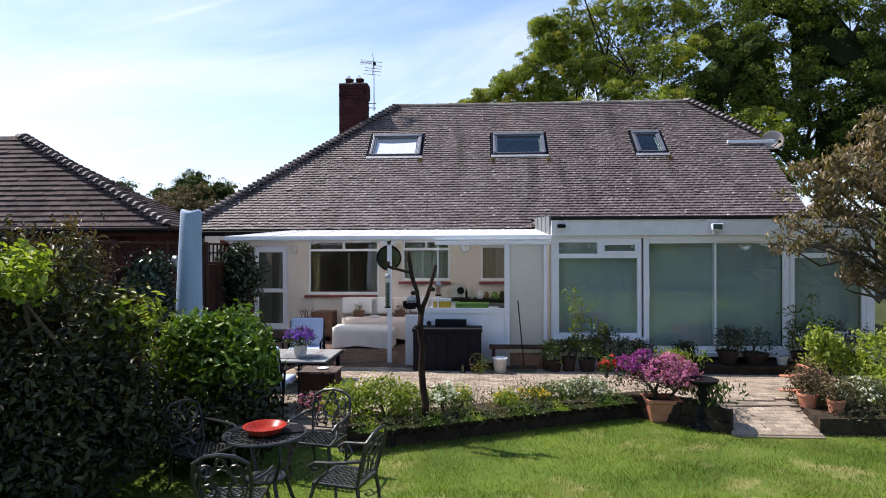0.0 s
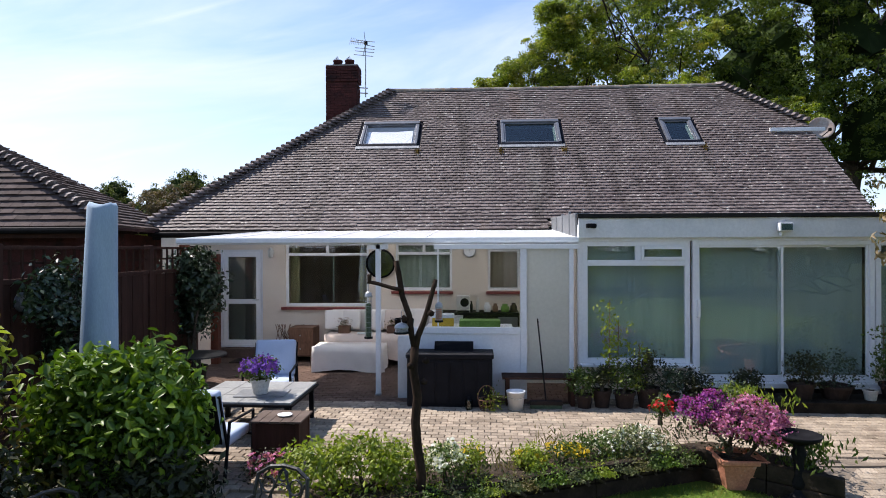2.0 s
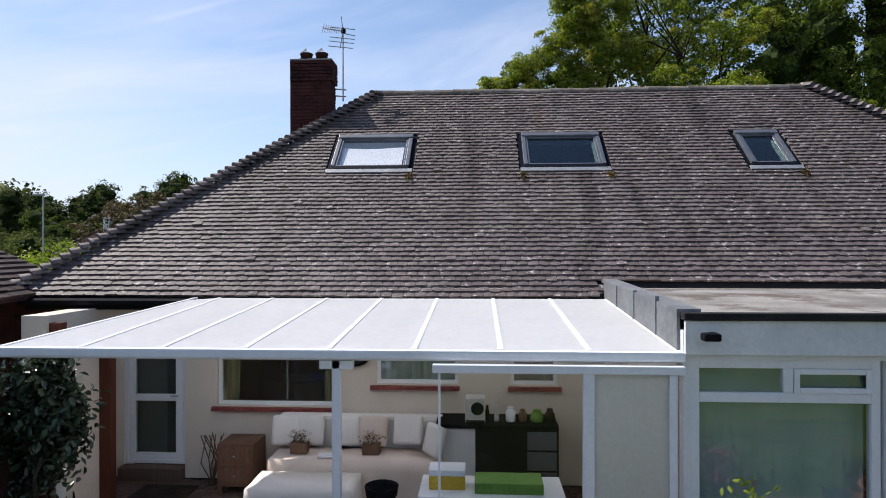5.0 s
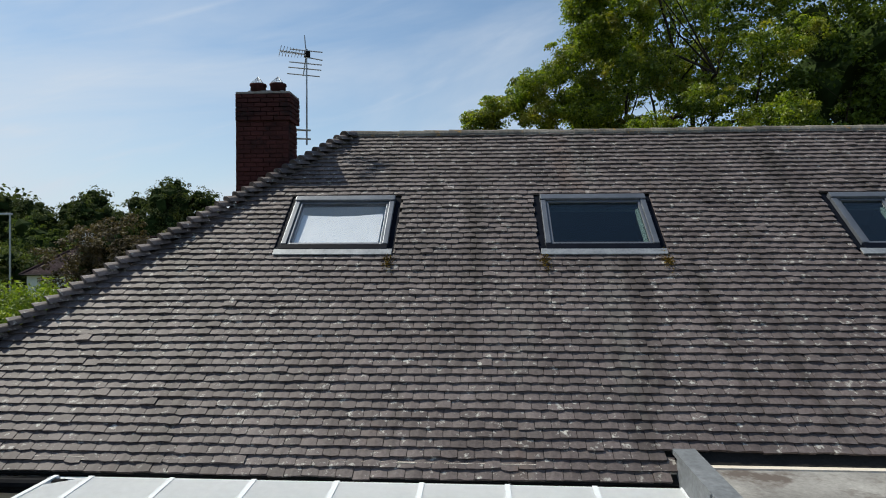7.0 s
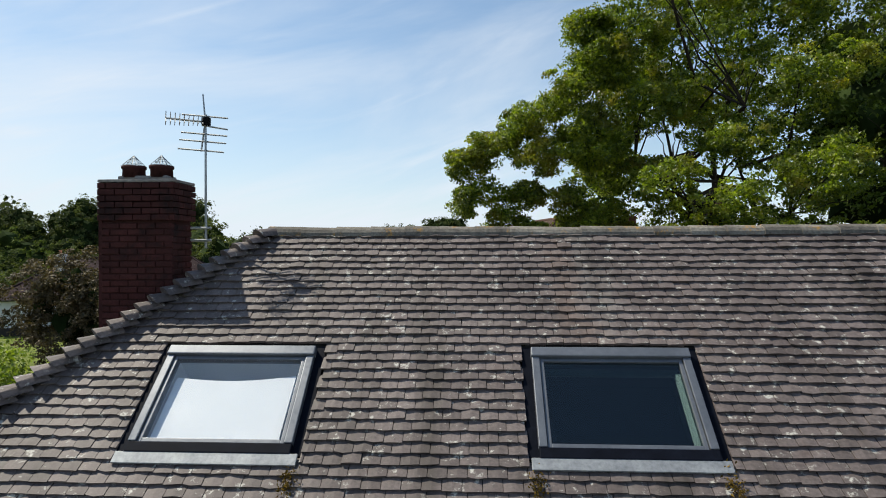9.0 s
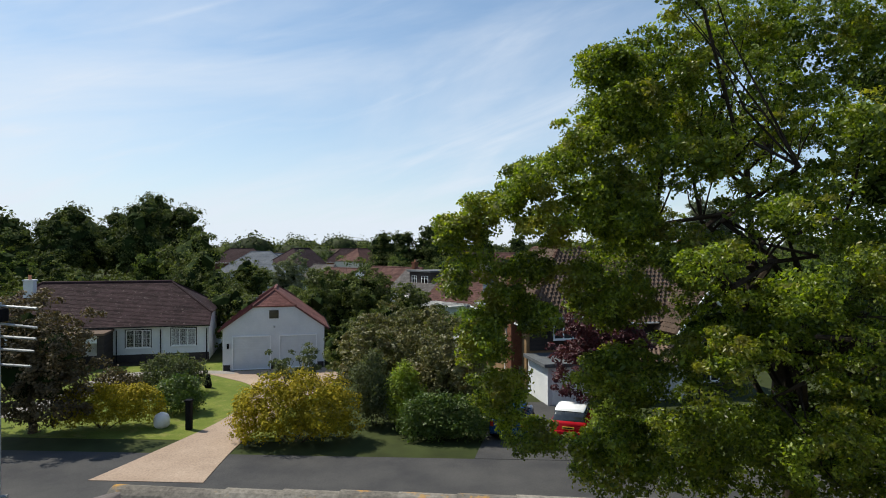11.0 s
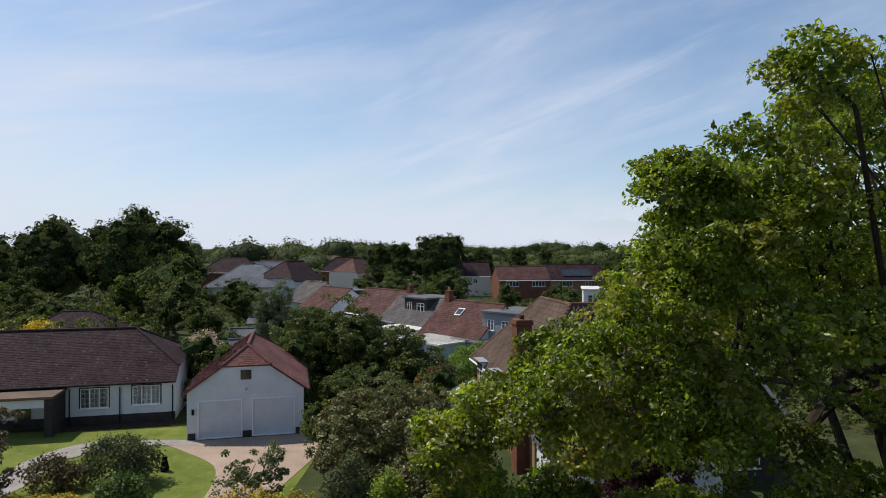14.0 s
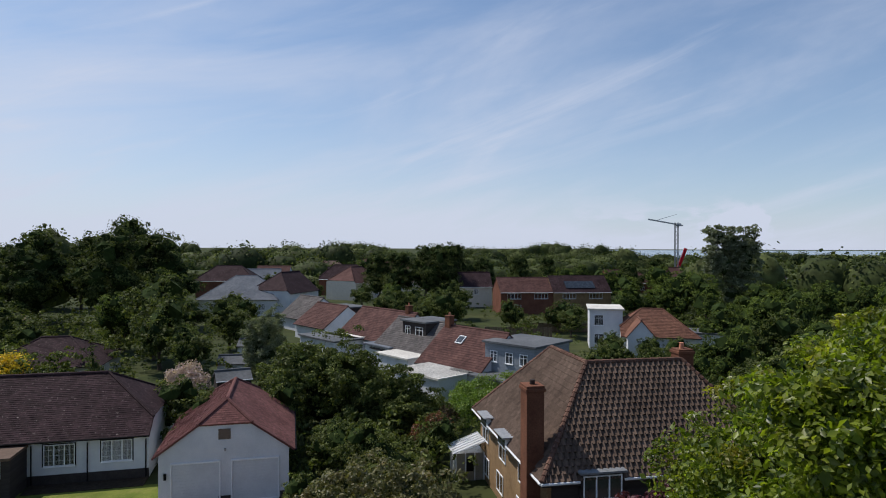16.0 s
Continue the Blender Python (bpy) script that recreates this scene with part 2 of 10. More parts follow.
def sheet(bm, corners, thick):
    """A flat slab whose upper face has the given corners."""
    c = [Vector(p) for p in corners]
    nrm = (c[1] - c[0]).cross(c[2] - c[0]).normalized()
    hi, lo = [bm.verts.new(p) for p in c], [bm.verts.new(p - nrm * thick) for p in c]
    bm.faces.new(hi), bm.faces.new(lo[::-1])
    n = len(c)
    for i in range(n):
        bm.faces.new((lo[i], lo[(i + 1) % n], hi[(i + 1) % n], hi[i]))
    return bm


def framed(x0, z0, x1, z1, y0, y1, w):
    """A rectangular frame in the xz plane, bars w wide, butted."""
    bm = bmesh.new()
    box(bm, x0, y0, z0, x0 + w, y1, z1, 0.006)
    box(bm, x1 - w, y0, z0, x1, y1, z1, 0.006)
    box(bm, x0 + w, y0, z0, x1 - w, y1, z0 + w, 0.006)
    box(bm, x0 + w, y0, z1 - w, x1 - w, y1, z1, 0.006)
    return bm


def mesh_of(name, verts, faces, material, parent=None, label="", smooth=False):
    me = bpy.data.meshes.new(name)
    me.from_pydata(verts, [], faces)
    me.update()
    if smooth:
        me.shade_smooth()
    me.materials.append(material)
    ob = new(name, me)
    if parent:
        ob.parent = parent
    if label:
        ob["label"] = label
    return ob


def unit(v):
    return v / np.maximum(np.linalg.norm(v, axis=1, keepdims=True), 1e-9)


def leaves(name, pts, nrm, size, material, parent=None, label="", wide=0.5, droop=0.0, rng=None, spread=0.8, full=False):
    """Many small pointed leaves, folded along the rib, as one mesh; full ones have a rounder outline."""
    rng = rng or np.random.default_rng(3)
    n = len(pts)
    nrm = unit(nrm + rng.normal(0, spread, (n, 3)))
    along = unit(np.cross(nrm, rng.normal(0, 1, (n, 3))))
    along[:, 2] -= droop
    along = unit(along)
    across = unit(np.cross(nrm, along))
    L = (size * rng.uniform(0.6, 1.3, n))[:, None]
    fold = unit(np.cross(along, across)) * L * 0.1
    base, tip = pts - along * L * 0.5, pts + along * L * 0.5
    mid = pts - along * L * 0.05
    if full:
        m0, m1 = pts - along * L * 0.22, pts + along * L * 0.16
        w0, w1 = across * L * wide * 0.44, across * L * wide * 0.46
        tip = tip - fold * 1.2
        ring, fan = (base, m0 + w0 + fold, m1 + w1 + fold, tip, m1 - w1 + fold, m0 - w0 + fold), ((0, 1, 2), (0, 2, 3), (0, 3, 4), (0, 4, 5))
    else:
        ring, fan = (base, mid + across * L * wide * 0.5 + fold, tip, mid - across * L * wide * 0.5 + fold), ((0, 1, 2), (0, 2, 3))
    k, f = len(ring), len(fan)
    me = bpy.data.meshes.new(name)
    me.vertices.add(k * n)
    me.vertices.foreach_set("co", np.stack(ring, 1).astype(np.float32).ravel())
    idx = (np.arange(n)[:, None] * k + np.array(fan).ravel()[None, :]).ravel()
    me.loops.add(3 * f * n)
    me.loops.foreach_set("vertex_index", idx.astype(np.int32))
    me.polygons.add(f * n)
    me.polygons.foreach_set("loop_start", np.arange(0, 3 * f * n, 3, dtype=np.int32))
    me.update(calc_edges=True)
    me.materials.append(material)
    ob = new(name, me)
    if parent:
        ob.parent = parent
    if label:
        ob["label"] = label
    return ob


def lobe_points(lobes, n, rng, shell=0.6, rough=0.25, low=-1.0):
    """Points through rounded masses (x, y, z, rx, ry, rz), denser towards the outside, with a lumpy outline; and the way outwards."""
    lobes = np.array(lobes, float)
    w = (lobes[:, 3] * lobes[:, 4] + lobes[:, 4] * lobes[:, 5] + lobes[:, 3] * lobes[:, 5])
    pick = rng.choice(len(lobes), n, p=w / w.sum())
    d = unit(rng.normal(0, 1, (n, 3)))
    if low > -1:
        d[:, 2] = np.where(d[:, 2] < low, -d[:, 2], d[:, 2])
    r = np.where(rng.random(n) < shell, rng.uniform(0.82, 1.05, n), rng.uniform(0.3, 0.9, n))
    lump = 1 + rough * np.sin(d[:, 0] * 5.1 + pick * 1.7) * np.sin(d[:, 1] * 4.3 + pick * 2.9) + rough * 0.7 * np.sin(d[:, 2] * 7.7 + d[:, 0] * 3.1 + pick)
    p = lobes[pick, :3] + d * lobes[pick, 3:6] * (r * lump)[:, None]
    return p, d


def clustered(lobes, clusters, each, rng, radius=0.25, shell=0.75, rough=0.3, low=-1.0):
    """Leaves in tufts: tuft centres in the lobes, each with a few leaves round it."""
    c, d = lobe_points(lobes, clusters, rng, shell, rough, low)
    off = rng.normal(0, 1, (clusters * each, 3)) * radius
    return np.repeat(c, each, 0) + off, unit(np.repeat(d, each, 0) * 0.6 + unit(off) * 0.6 + np.array([0, 0, 0.35]))


def tufted(lobes, tufts, each, tr, rng, shell=0.8, rough=0.15, low=-1.0):
    """Leaves in separate rounded tufts, thicker on their upper side, so that light and shade break the crown up."""
    c, d = lobe_points(lobes, tufts, rng, shell, rough, low)
    n = tufts * each
    size = np.repeat(tr * rng.uniform(0.6, 1.3, tufts), each)[:, None]
    v = unit(rng.normal(0, 1, (n, 3)) + np.array([0, 0, 0.45]) + np.repeat(d, each, 0) * 0.5)
    p = np.repeat(c, each, 0) + v * size * rng.uniform(0.45, 1.05, (n, 1)) * np.array([1, 1, 0.62])
    return p, unit(v + np.array([0, 0, 0.5]))


def limb(bm, a, b, r0, r1, rng, kinks=4, wander=0.12, n=7):
    """A wandering branch from a to b; returns its points."""
    a, b = Vector(a), Vector(b)
    L = (b - a).length
    pts = [a]
    for i in range(1, kinks):
        p = a.lerp(b, i / kinks)
        pts.append(p + Vector(rng.normal(0, wander * L * 0.5, 3)))
    pts.append(b)
    tube(bm, pts, r0, n, r1)
    return pts

# ---- the place's surfaces ----
# stains that run down the slope, and paler lichen drifts
TILE_WEAR = (((0.050, 0.040, 0.034), 1.0, (1.9, 0.20, 0.20), 0.54, 0.70), ((0.25, 0.23, 0.205), 0.8, (1.5, 0.30, 0.30), 0.60, 0.82), ((0.17, 0.105, 0.075), 0.9, (1.3, 0.5, 0.5), 0.60, 0.85))
M_TILE = mat("roof_tile", (0.096, 0.075, 0.071), (0.160, 0.130, 0.123), 0.64, scale=1.3, fine=34, bump=0.4, depth=0.005, island=0.2, grain=0.3, spec=0.34, spots=((0.48, 0.455, 0.41), 10.0, 0.585, 0.655), streaks=TILE_WEAR)
M_TILE_PIECE = mat("roof_tile_single", (0.096, 0.075, 0.071), (0.160, 0.130, 0.123), 0.64, scale=1.3, fine=34, bump=0.4, depth=0.005, piece=0.2, grain=0.3, spec=0.34, spots=((0.48, 0.455, 0.41), 10.0, 0.585, 0.655), streaks=TILE_WEAR)
M_RIDGE = mat("ridge_tile", (0.13, 0.115, 0.10), (0.25, 0.225, 0.19), 0.9, scale=3, fine=30, bump=0.4, piece=0.22, grain=0.4, spots=((0.40, 0.22, 0.06), 5.0, 0.57, 0.66))
M_UNDER = mat("roof_felt", (0.02, 0.02, 0.02), (0.03, 0.028, 0.026), 0.9)
M_RENDER = mat("cream_render", (0.66, 0.58, 0.485), (0.72, 0.645, 0.55), 0.85, scale=1.5, fine=55, bump=0.35, depth=0.006, grain=0.1)
M_UPVC = mat("white_plastic", (0.74, 0.76, 0.78), (0.80, 0.81, 0.82), 0.35, scale=2, fine=25, bump=0.03, grain=0.05)
M_UPVC_OLD = mat("weathered_white_board", (0.62, 0.64, 0.65), (0.74, 0.75, 0.75), 0.5, scale=2.5, fine=20, bump=0.05, grain=0.08)
M_POLY = mat("opal_roof_sheet", (0.90, 0.91, 0.92), (0.94, 0.945, 0.95), 0.4, scale=1.2, fine=12, bump=0.02, grain=0.04, translucent=0.62)
M_FROST = mat("frosted_pane", (0.74, 0.76, 0.71), (0.80, 0.81, 0.77), 0.35, scale=0.8, fine=20, bump=0.02, grain=0.05, translucent=0.65)
# opaque grey-brown used for the lean-to's glazed walls
M_SCREEN = mat("grey_brown_glazing", (0.20, 0.19, 0.165), (0.28, 0.265, 0.23), 0.3, scale=0.9, fine=16, bump=0.02, grain=0.1, spec=0.5)
M_GUTTER = mat("navy_black_flashing", (0.004, 0.005, 0.009), (0.007, 0.009, 0.016), 0.6, scale=5, fine=50, bump=0.05, spec=0.05)
M_NAVY = mat("navy_reveal", (0.012, 0.018, 0.045), (0.018, 0.027, 0.065), 0.7)
M_GLASS = glass_mat("window_glass", shine=0.10)
M_GLASS_CLEAR = glass_mat("clear_screen_pane", (0.97, 0.98, 0.97), shine=0.015)
M_GLASS_ROOF = glass_mat("roof_window_glass", (0.98, 0.99, 1.0), shine=0.08, clear=1.0)
M_GLASS_DARK = glass_mat("tinted_glass", (0.55, 0.68, 0.66), clear=0.8)
M_INSIDE = mat("dim_room", (0.50, 0.34, 0.28), (0.60, 0.43, 0.36), 0.9)
M_BLIND = mat("green_grey_blind", (0.42, 0.495, 0.525), (0.51, 0.585, 0.61), 0.8, scale=1.0, fine=25, grain=0.03, stretch=(6, 1, 0.6), island=0.03)
M_CURTAIN = mat("curtain_cloth", (0.42, 0.44, 0.42), (0.52, 0.53, 0.50), 0.9, scale=3, fine=60, stretch=(4, 1, 0.5))
M_CURTAIN_DIM = mat("drab_net", (0.13, 0.135, 0.125), (0.19, 0.19, 0.175), 0.9, scale=3, fine=60, stretch=(4, 1, 0.5))
M_CURTAIN_GOLD = mat("gold_curtain", (0.38, 0.30, 0.16), (0.46, 0.37, 0.22), 0.9, scale=3, fine=60, stretch=(4, 1, 0.5))
M_BRICK = mat("dark_red_brick", (0.042, 0.017, 0.016), (0.080, 0.027, 0.024), 0.85, scale=3, fine=45, bump=0.4, depth=0.006, piece=0.14, grain=0.3, spots=((0.016, 0.012, 0.012), 2.2, 0.54, 0.68))
M_BRICK_J = mat("dark_red_brickwork", (0.042, 0.017, 0.016), (0.080, 0.027, 0.024), 0.85, scale=3, fine=45, bump=0.4, depth=0.006, island=0.35, grain=0.3, spots=((0.016, 0.012, 0.012), 2.2, 0.54, 0.68))
M_MORTAR = mat("mortar", (0.038, 0.017, 0.015), (0.062, 0.025, 0.021), 0.95, scale=4, fine=60, bump=0.3)
M_POT = mat("terracotta", (0.42, 0.17, 0.10), (0.52, 0.24, 0.15), 0.8, scale=6, fine=40, bump=0.15, spots=((0.55, 0.45, 0.38), 7, 0.6, 0.75))
M_POT_DARK = mat("dark_pot", (0.022, 0.016, 0.014), (0.05, 0.034, 0.028), 0.75, scale=6, fine=40)
M_SILL = mat("red_sill_tile", (0.20, 0.05, 0.045), (0.27, 0.08, 0.07), 0.5, scale=5, fine=40, island=0.12)
M_LEAD = mat("lead_sheet", (0.16, 0.17, 0.18), (0.24, 0.25, 0.26), 0.6, metal=0.2, scale=2, fine=20, bump=0.15)
M_FLASH = mat("pale_flashing", (0.25, 0.26, 0.275), (0.36, 0.37, 0.38), 0.55, metal=0.3, scale=4, fine=25, bump=0.1)
M_FELT = mat("flat_roof_felt", (0.17, 0.16, 0.15), (0.36, 0.345, 0.32), 0.9, scale=0.9, fine=30, bump=0.2, grain=0.2, spots=((0.13, 0.108, 0.095), 0.9, 0.52, 0.6))
M_ALU = mat("grey_aluminium", (0.15, 0.16, 0.18), (0.20, 0.21, 0.23), 0.4, metal=0.5, scale=3, fine=25, bump=0.03, grain=0.08)
M_STEEL = mat("galvanised_steel", (0.32, 0.33, 0.34), (0.42, 0.43, 0.44), 0.45, metal=0.7, scale=8, fine=60)
M_BLACK = mat("black_paint", (0.008, 0.008, 0.009), (0.014, 0.014, 0.016), 0.6, scale=5, fine=50, bump=0.1, spec=0.04)
M_BLACK_PLASTIC = mat("dark_resin", (0.008, 0.008, 0.010), (0.014, 0.014, 0.017), 0.7, scale=4, fine=80, bump=0.3, grain=0.3)
M_IRON = mat("cast_aluminium_bronze", (0.018, 0.019, 0.019), (0.046, 0.047, 0.045), 0.36, spec=0.6, metal=0.3, scale=8, fine=60, bump=0.15)
M_WOOD_DARK = mat("dark_stained_wood", (0.030, 0.0145, 0.011), (0.058, 0.028, 0.020), 0.8, scale=3, fine=30, bump=0.3, island=0.25, stretch=(1, 1, 0.15))
M_WOOD_RED = mat("red_brown_timber", (0.085, 0.028, 0.018), (0.13, 0.045, 0.028), 0.6, scale=3, fine=30, stretch=(1, 1, 0.2))
M_WOOD = mat("brown_wood", (0.13, 0.070, 0.045), (0.20, 0.115, 0.075), 0.6, scale=4, fine=40, stretch=(1, 1, 0.3))
M_BARK = mat("bark", (0.055, 0.042, 0.032), (0.10, 0.08, 0.062), 0.95, scale=4, fine=30, bump=0.7, depth=0.02, grain=0.4, stretch=(1, 1, 0.4))
M_OAK_BARK = mat("dark_oak_bark", (0.020, 0.015, 0.011), (0.046, 0.036, 0.027), 0.95, scale=4, fine=30, bump=0.7, depth=0.02, grain=0.4, stretch=(1, 1, 0.4))
M_STUMP = mat("barked_branch", (0.018, 0.012, 0.009), (0.05, 0.031, 0.021), 0.95, scale=7, fine=50, bump=0.6, depth=0.01, grain=0.4, stretch=(1, 1, 0.4))
M_PAVER = mat("buff_block_paver", (0.235, 0.190, 0.145), (0.345, 0.288, 0.222), 0.9, scale=2.2, fine=45, bump=0.35, depth=0.005, island=0.24, grain=0.3, spots=((0.16, 0.12, 0.095), 1.2, 0.57, 0.78))
M_PAVER_PIECE = mat("buff_block_paver_single", (0.235, 0.190, 0.145), (0.345, 0.288, 0.222), 0.9, scale=2.2, fine=45, bump=0.35, depth=0.005, piece=0.24, grain=0.3, spots=((0.16, 0.12, 0.095), 1.2, 0.57, 0.78))
# red-brown block, darkened further to stand in for the canopy's shade
M_PAVER_RED = mat("brown_shade_toned_paver", (0.090, 0.058, 0.045), (0.130, 0.088, 0.068), 0.9, scale=1.5, fine=45, bump=0.2, depth=0.003, island=0.07, grain=0.25)
M_JOINT = mat("sandy_joint", (0.17, 0.14, 0.11), (0.23, 0.19, 0.15), 0.95, scale=4, fine=60)
M_STONE_DARK = mat("dark_log_edging", (0.014, 0.011, 0.008), (0.040, 0.030, 0.021), 0.9, scale=4, fine=30, bump=0.6, depth=0.015, island=0.2)
M_SOIL = mat("dark_soil", (0.030, 0.022, 0.016), (0.06, 0.045, 0.032), 1.0, scale=5, fine=30, bump=0.8, depth=0.02)
M_GROUND = mat("rough_grass", (0.026, 0.038, 0.012), (0.055, 0.062, 0.022), 0.95, scale=0.05, fine=0.6, bump=0.0, grain=0.35)
M_LAWN = mat("mown_lawn", (0.050, 0.095, 0.012), (0.105, 0.150, 0.024), 0.95, scale=0.7, fine=25, bump=0.5, depth=0.02, grain=0.3, spots=((0.25, 0.22, 0.09), 1.1, 0.54, 0.74))
M_FRONT_LAWN = mat("front_lawn", (0.085, 0.120, 0.018), (0.155, 0.178, 0.036), 0.95, scale=0.7, fine=25, bump=0.5, depth=0.02, grain=0.3, spots=((0.22, 0.20, 0.07), 1.1, 0.54, 0.74))
M_GRASS = leaf_mat("grass_blade", (0.075, 0.130, 0.014), (0.19, 0.25, 0.038), 0.6, 0.25, 0.4, tip=(0.28, 0.24, 0.09), fleck=0.88, vary=(1.4, 0.55, 1.4))
M_GRAVEL = mat("pinkish_gravel", (0.29, 0.215, 0.165), (0.38, 0.29, 0.225), 0.95, scale=0.5, fine=14, bump=0.4, grain=0.25)
M_PATH = mat("grey_concrete_path", (0.22, 0.20, 0.185), (0.30, 0.275, 0.25), 0.95, scale=0.7, fine=12, bump=0.3)
M_ASPHALT = mat("asphalt", (0.045, 0.045, 0.048), (0.075, 0.073, 0.072), 0.9, scale=0.4, fine=20, bump=0.3)
M_WHITE_WALL = mat("white_painted_wall", (0.56, 0.58, 0.61), (0.66, 0.67, 0.69), 0.85, scale=0.8, fine=20, bump=0.15, grain=0.07)
M_PLINTH = mat("black_plinth", (0.035, 0.030, 0.030), (0.055, 0.048, 0.045), 0.8, scale=2, fine=20)
M_CLOTH = mat("cream_throw", (0.66, 0.55, 0.47), (0.74, 0.63, 0.55), 0.95, scale=2, fine=70, bump=0.2, grain=0.08)
M_CLOTH_WHITE = mat("white_dust_sheet", (0.70, 0.67, 0.63), (0.78, 0.75, 0.71), 0.95, scale=2, fine=70, bump=0.2, grain=0.06)
M_BLUE = mat("pale_blue_cushion", (0.40, 0.48, 0.62), (0.50, 0.57, 0.70), 0.9, scale=3, fine=90, bump=0.15, grain=0.08)
# same cushion blue, darkened in colour for the chair standing in shade
M_BLUE_SHADE = mat("shade_toned_blue_cushion", (0.085, 0.14, 0.27), (0.12, 0.18, 0.33), 0.9, scale=3, fine=90, bump=0.15, grain=0.1)
M_COVER = mat("blue_grey_cover", (0.27, 0.36, 0.46), (0.34, 0.44, 0.54), 0.75, scale=2.5, fine=50, bump=0.15, stretch=(3, 3, 0.5), grain=0.1)
M_TILE_TOP = mat("pale_table_tile", (0.22, 0.225, 0.22), (0.32, 0.325, 0.315), 0.5, scale=3, fine=30, island=0.08)
M_RED = mat("red_glaze", (0.26, 0.022, 0.012), (0.34, 0.035, 0.018), 0.25, scale=5, fine=30, bump=0.05, grain=0.12)
M_GREEN = mat("green_tray", (0.12, 0.24, 0.045), (0.16, 0.30, 0.07), 0.55, scale=4, fine=40)
M_DULL_GREEN = mat("dull_green_bristle", (0.05, 0.075, 0.045), (0.08, 0.11, 0.065), 0.8, scale=6, fine=80)
M_CERAMIC = mat("pale_ceramic", (0.48, 0.48, 0.45), (0.58, 0.57, 0.54), 0.35, scale=6, fine=30)
M_YELLOW = mat("yellow_plastic", (0.60, 0.38, 0.04), (0.68, 0.45, 0.07), 0.5)
M_SEED = mat("bird_seed", (0.12, 0.08, 0.05), (0.20, 0.14, 0.08), 0.9, scale=30, fine=120)
L_OAK = leaf_mat("oak_leaf", (0.042, 0.074, 0.007), (0.250, 0.300, 0.034), 0.40, 0.5, 0.5, tip=(0.28, 0.235, 0.04), fleck=0.93, vary=(0.8, 0.55, 1.3), glow=(1.5, 1.65, 0.5))
# darker copy of the oak leaf, with crown shade put into its colour
L_BACK = leaf_mat("shade_toned_oak_leaf", (0.036, 0.062, 0.009), (0.150, 0.198, 0.024), 0.5, 0.25, 0.3)
# near-black green painted in for the shade deep inside crowns
L_CORE = leaf_mat("crown_shade_core", (0.014, 0.024, 0.007), (0.028, 0.044, 0.012), 0.9, 0.05, 0.0)
L_GARDEN = leaf_mat("garden_tree_leaf", (0.028, 0.046, 0.011), (0.145, 0.165, 0.048), 0.6, 0.15, 0.3, vary=(0.45, 0.5, 1.5))
L_LAUREL = leaf_mat("laurel_leaf", (0.036, 0.090, 0.008), (0.165, 0.255, 0.024), 0.42, 0.35, 0.22)
# dark leaf; on the fence-side shrubs the near-black stands in for shade
L_DARK = leaf_mat("dark_shade_toned_leaf", (0.008, 0.012, 0.005), (0.050, 0.058, 0.022), 0.5, 0.25, 0.12, tip=(0.10, 0.095, 0.035), fleck=0.95)
# bronze leaf whose dark end also carries the shrub's shaded side
L_SHADE = leaf_mat("bronze_shade_toned_leaf", (0.016, 0.022, 0.008), (0.125, 0.125, 0.034), 0.42, 0.4, 0.2, tip=(0.19, 0.100, 0.045), fleck=0.90)
L_MID = leaf_mat("garden_leaf", (0.045, 0.085, 0.018), (0.11, 0.155, 0.035), 0.5, 0.35, 0.35)
L_LIME = leaf_mat("lime_leaf", (0.13, 0.19, 0.022), (0.29, 0.34, 0.05), 0.5, 0.35, 0.4)
L_GOLD = leaf_mat("golden_conifer", (0.19, 0.165, 0.008), (0.44, 0.335, 0.018), 0.7, 0.15, 0.12, tip=(0.06, 0.085, 0.015), fleck=0.99)
L_HEDGE = leaf_mat("fresh_hedge_leaf", (0.075, 0.130, 0.020), (0.200, 0.285, 0.050), 0.5, 0.3, 0.35)
L_DROOP = leaf_mat("drooping_bronze_leaf", (0.070, 0.062, 0.024), (0.24, 0.175, 0.090), 0.45, 0.4, 0.3, tip=(0.26, 0.155, 0.105), fleck=0.94)
L_OLIVE = leaf_mat("olive_leaf", (0.070, 0.076, 0.026), (0.195, 0.178, 0.072), 0.5, 0.35, 0.3, tip=(0.23, 0.165, 0.085), fleck=0.97)
L_FAR = leaf_mat("woodland_leaf", (0.024, 0.038, 0.013), (0.110, 0.128, 0.044), 0.7, 0.1, 0.28, vary=(0.30, 0.5, 1.5))
L_FAR_LIGHT = leaf_mat("light_tree_leaf", (0.034, 0.062, 0.016), (0.16, 0.20, 0.04), 0.7, 0.15, 0.3, vary=(0.35, 0.55, 1.4))
L_BLUE = leaf_mat("grey_green_leaf", (0.060, 0.076, 0.036), (0.150, 0.165, 0.085), 0.7, 0.2, 0.3)
L_POPLAR = leaf_mat("poplar_leaf", (0.085, 0.105, 0.060), (0.215, 0.235, 0.150), 0.7, 0.2, 0.3)
L_PURPLE = leaf_mat("copper_leaf", (0.05, 0.014, 0.020), (0.11, 0.03, 0.04), 0.5, 0.3, 0.3)
L_RUST = leaf_mat("rusty_leaf", (0.050, 0.040, 0.020), (0.165, 0.118, 0.062), 0.6, 0.25, 0.2, vary=(0.7, 0.6, 1.3))
L_RUSTY = leaf_mat("red_young_leaf", (0.075, 0.030, 0.018), (0.24, 0.095, 0.055), 0.5, 0.3, 0.3)
F_PINK = leaf_mat("pink_petal", (0.42, 0.10, 0.28), (0.68, 0.28, 0.48), 0.6, 0.2, 0.35, tip=(0.22, 0.03, 0.17), fleck=0.93)
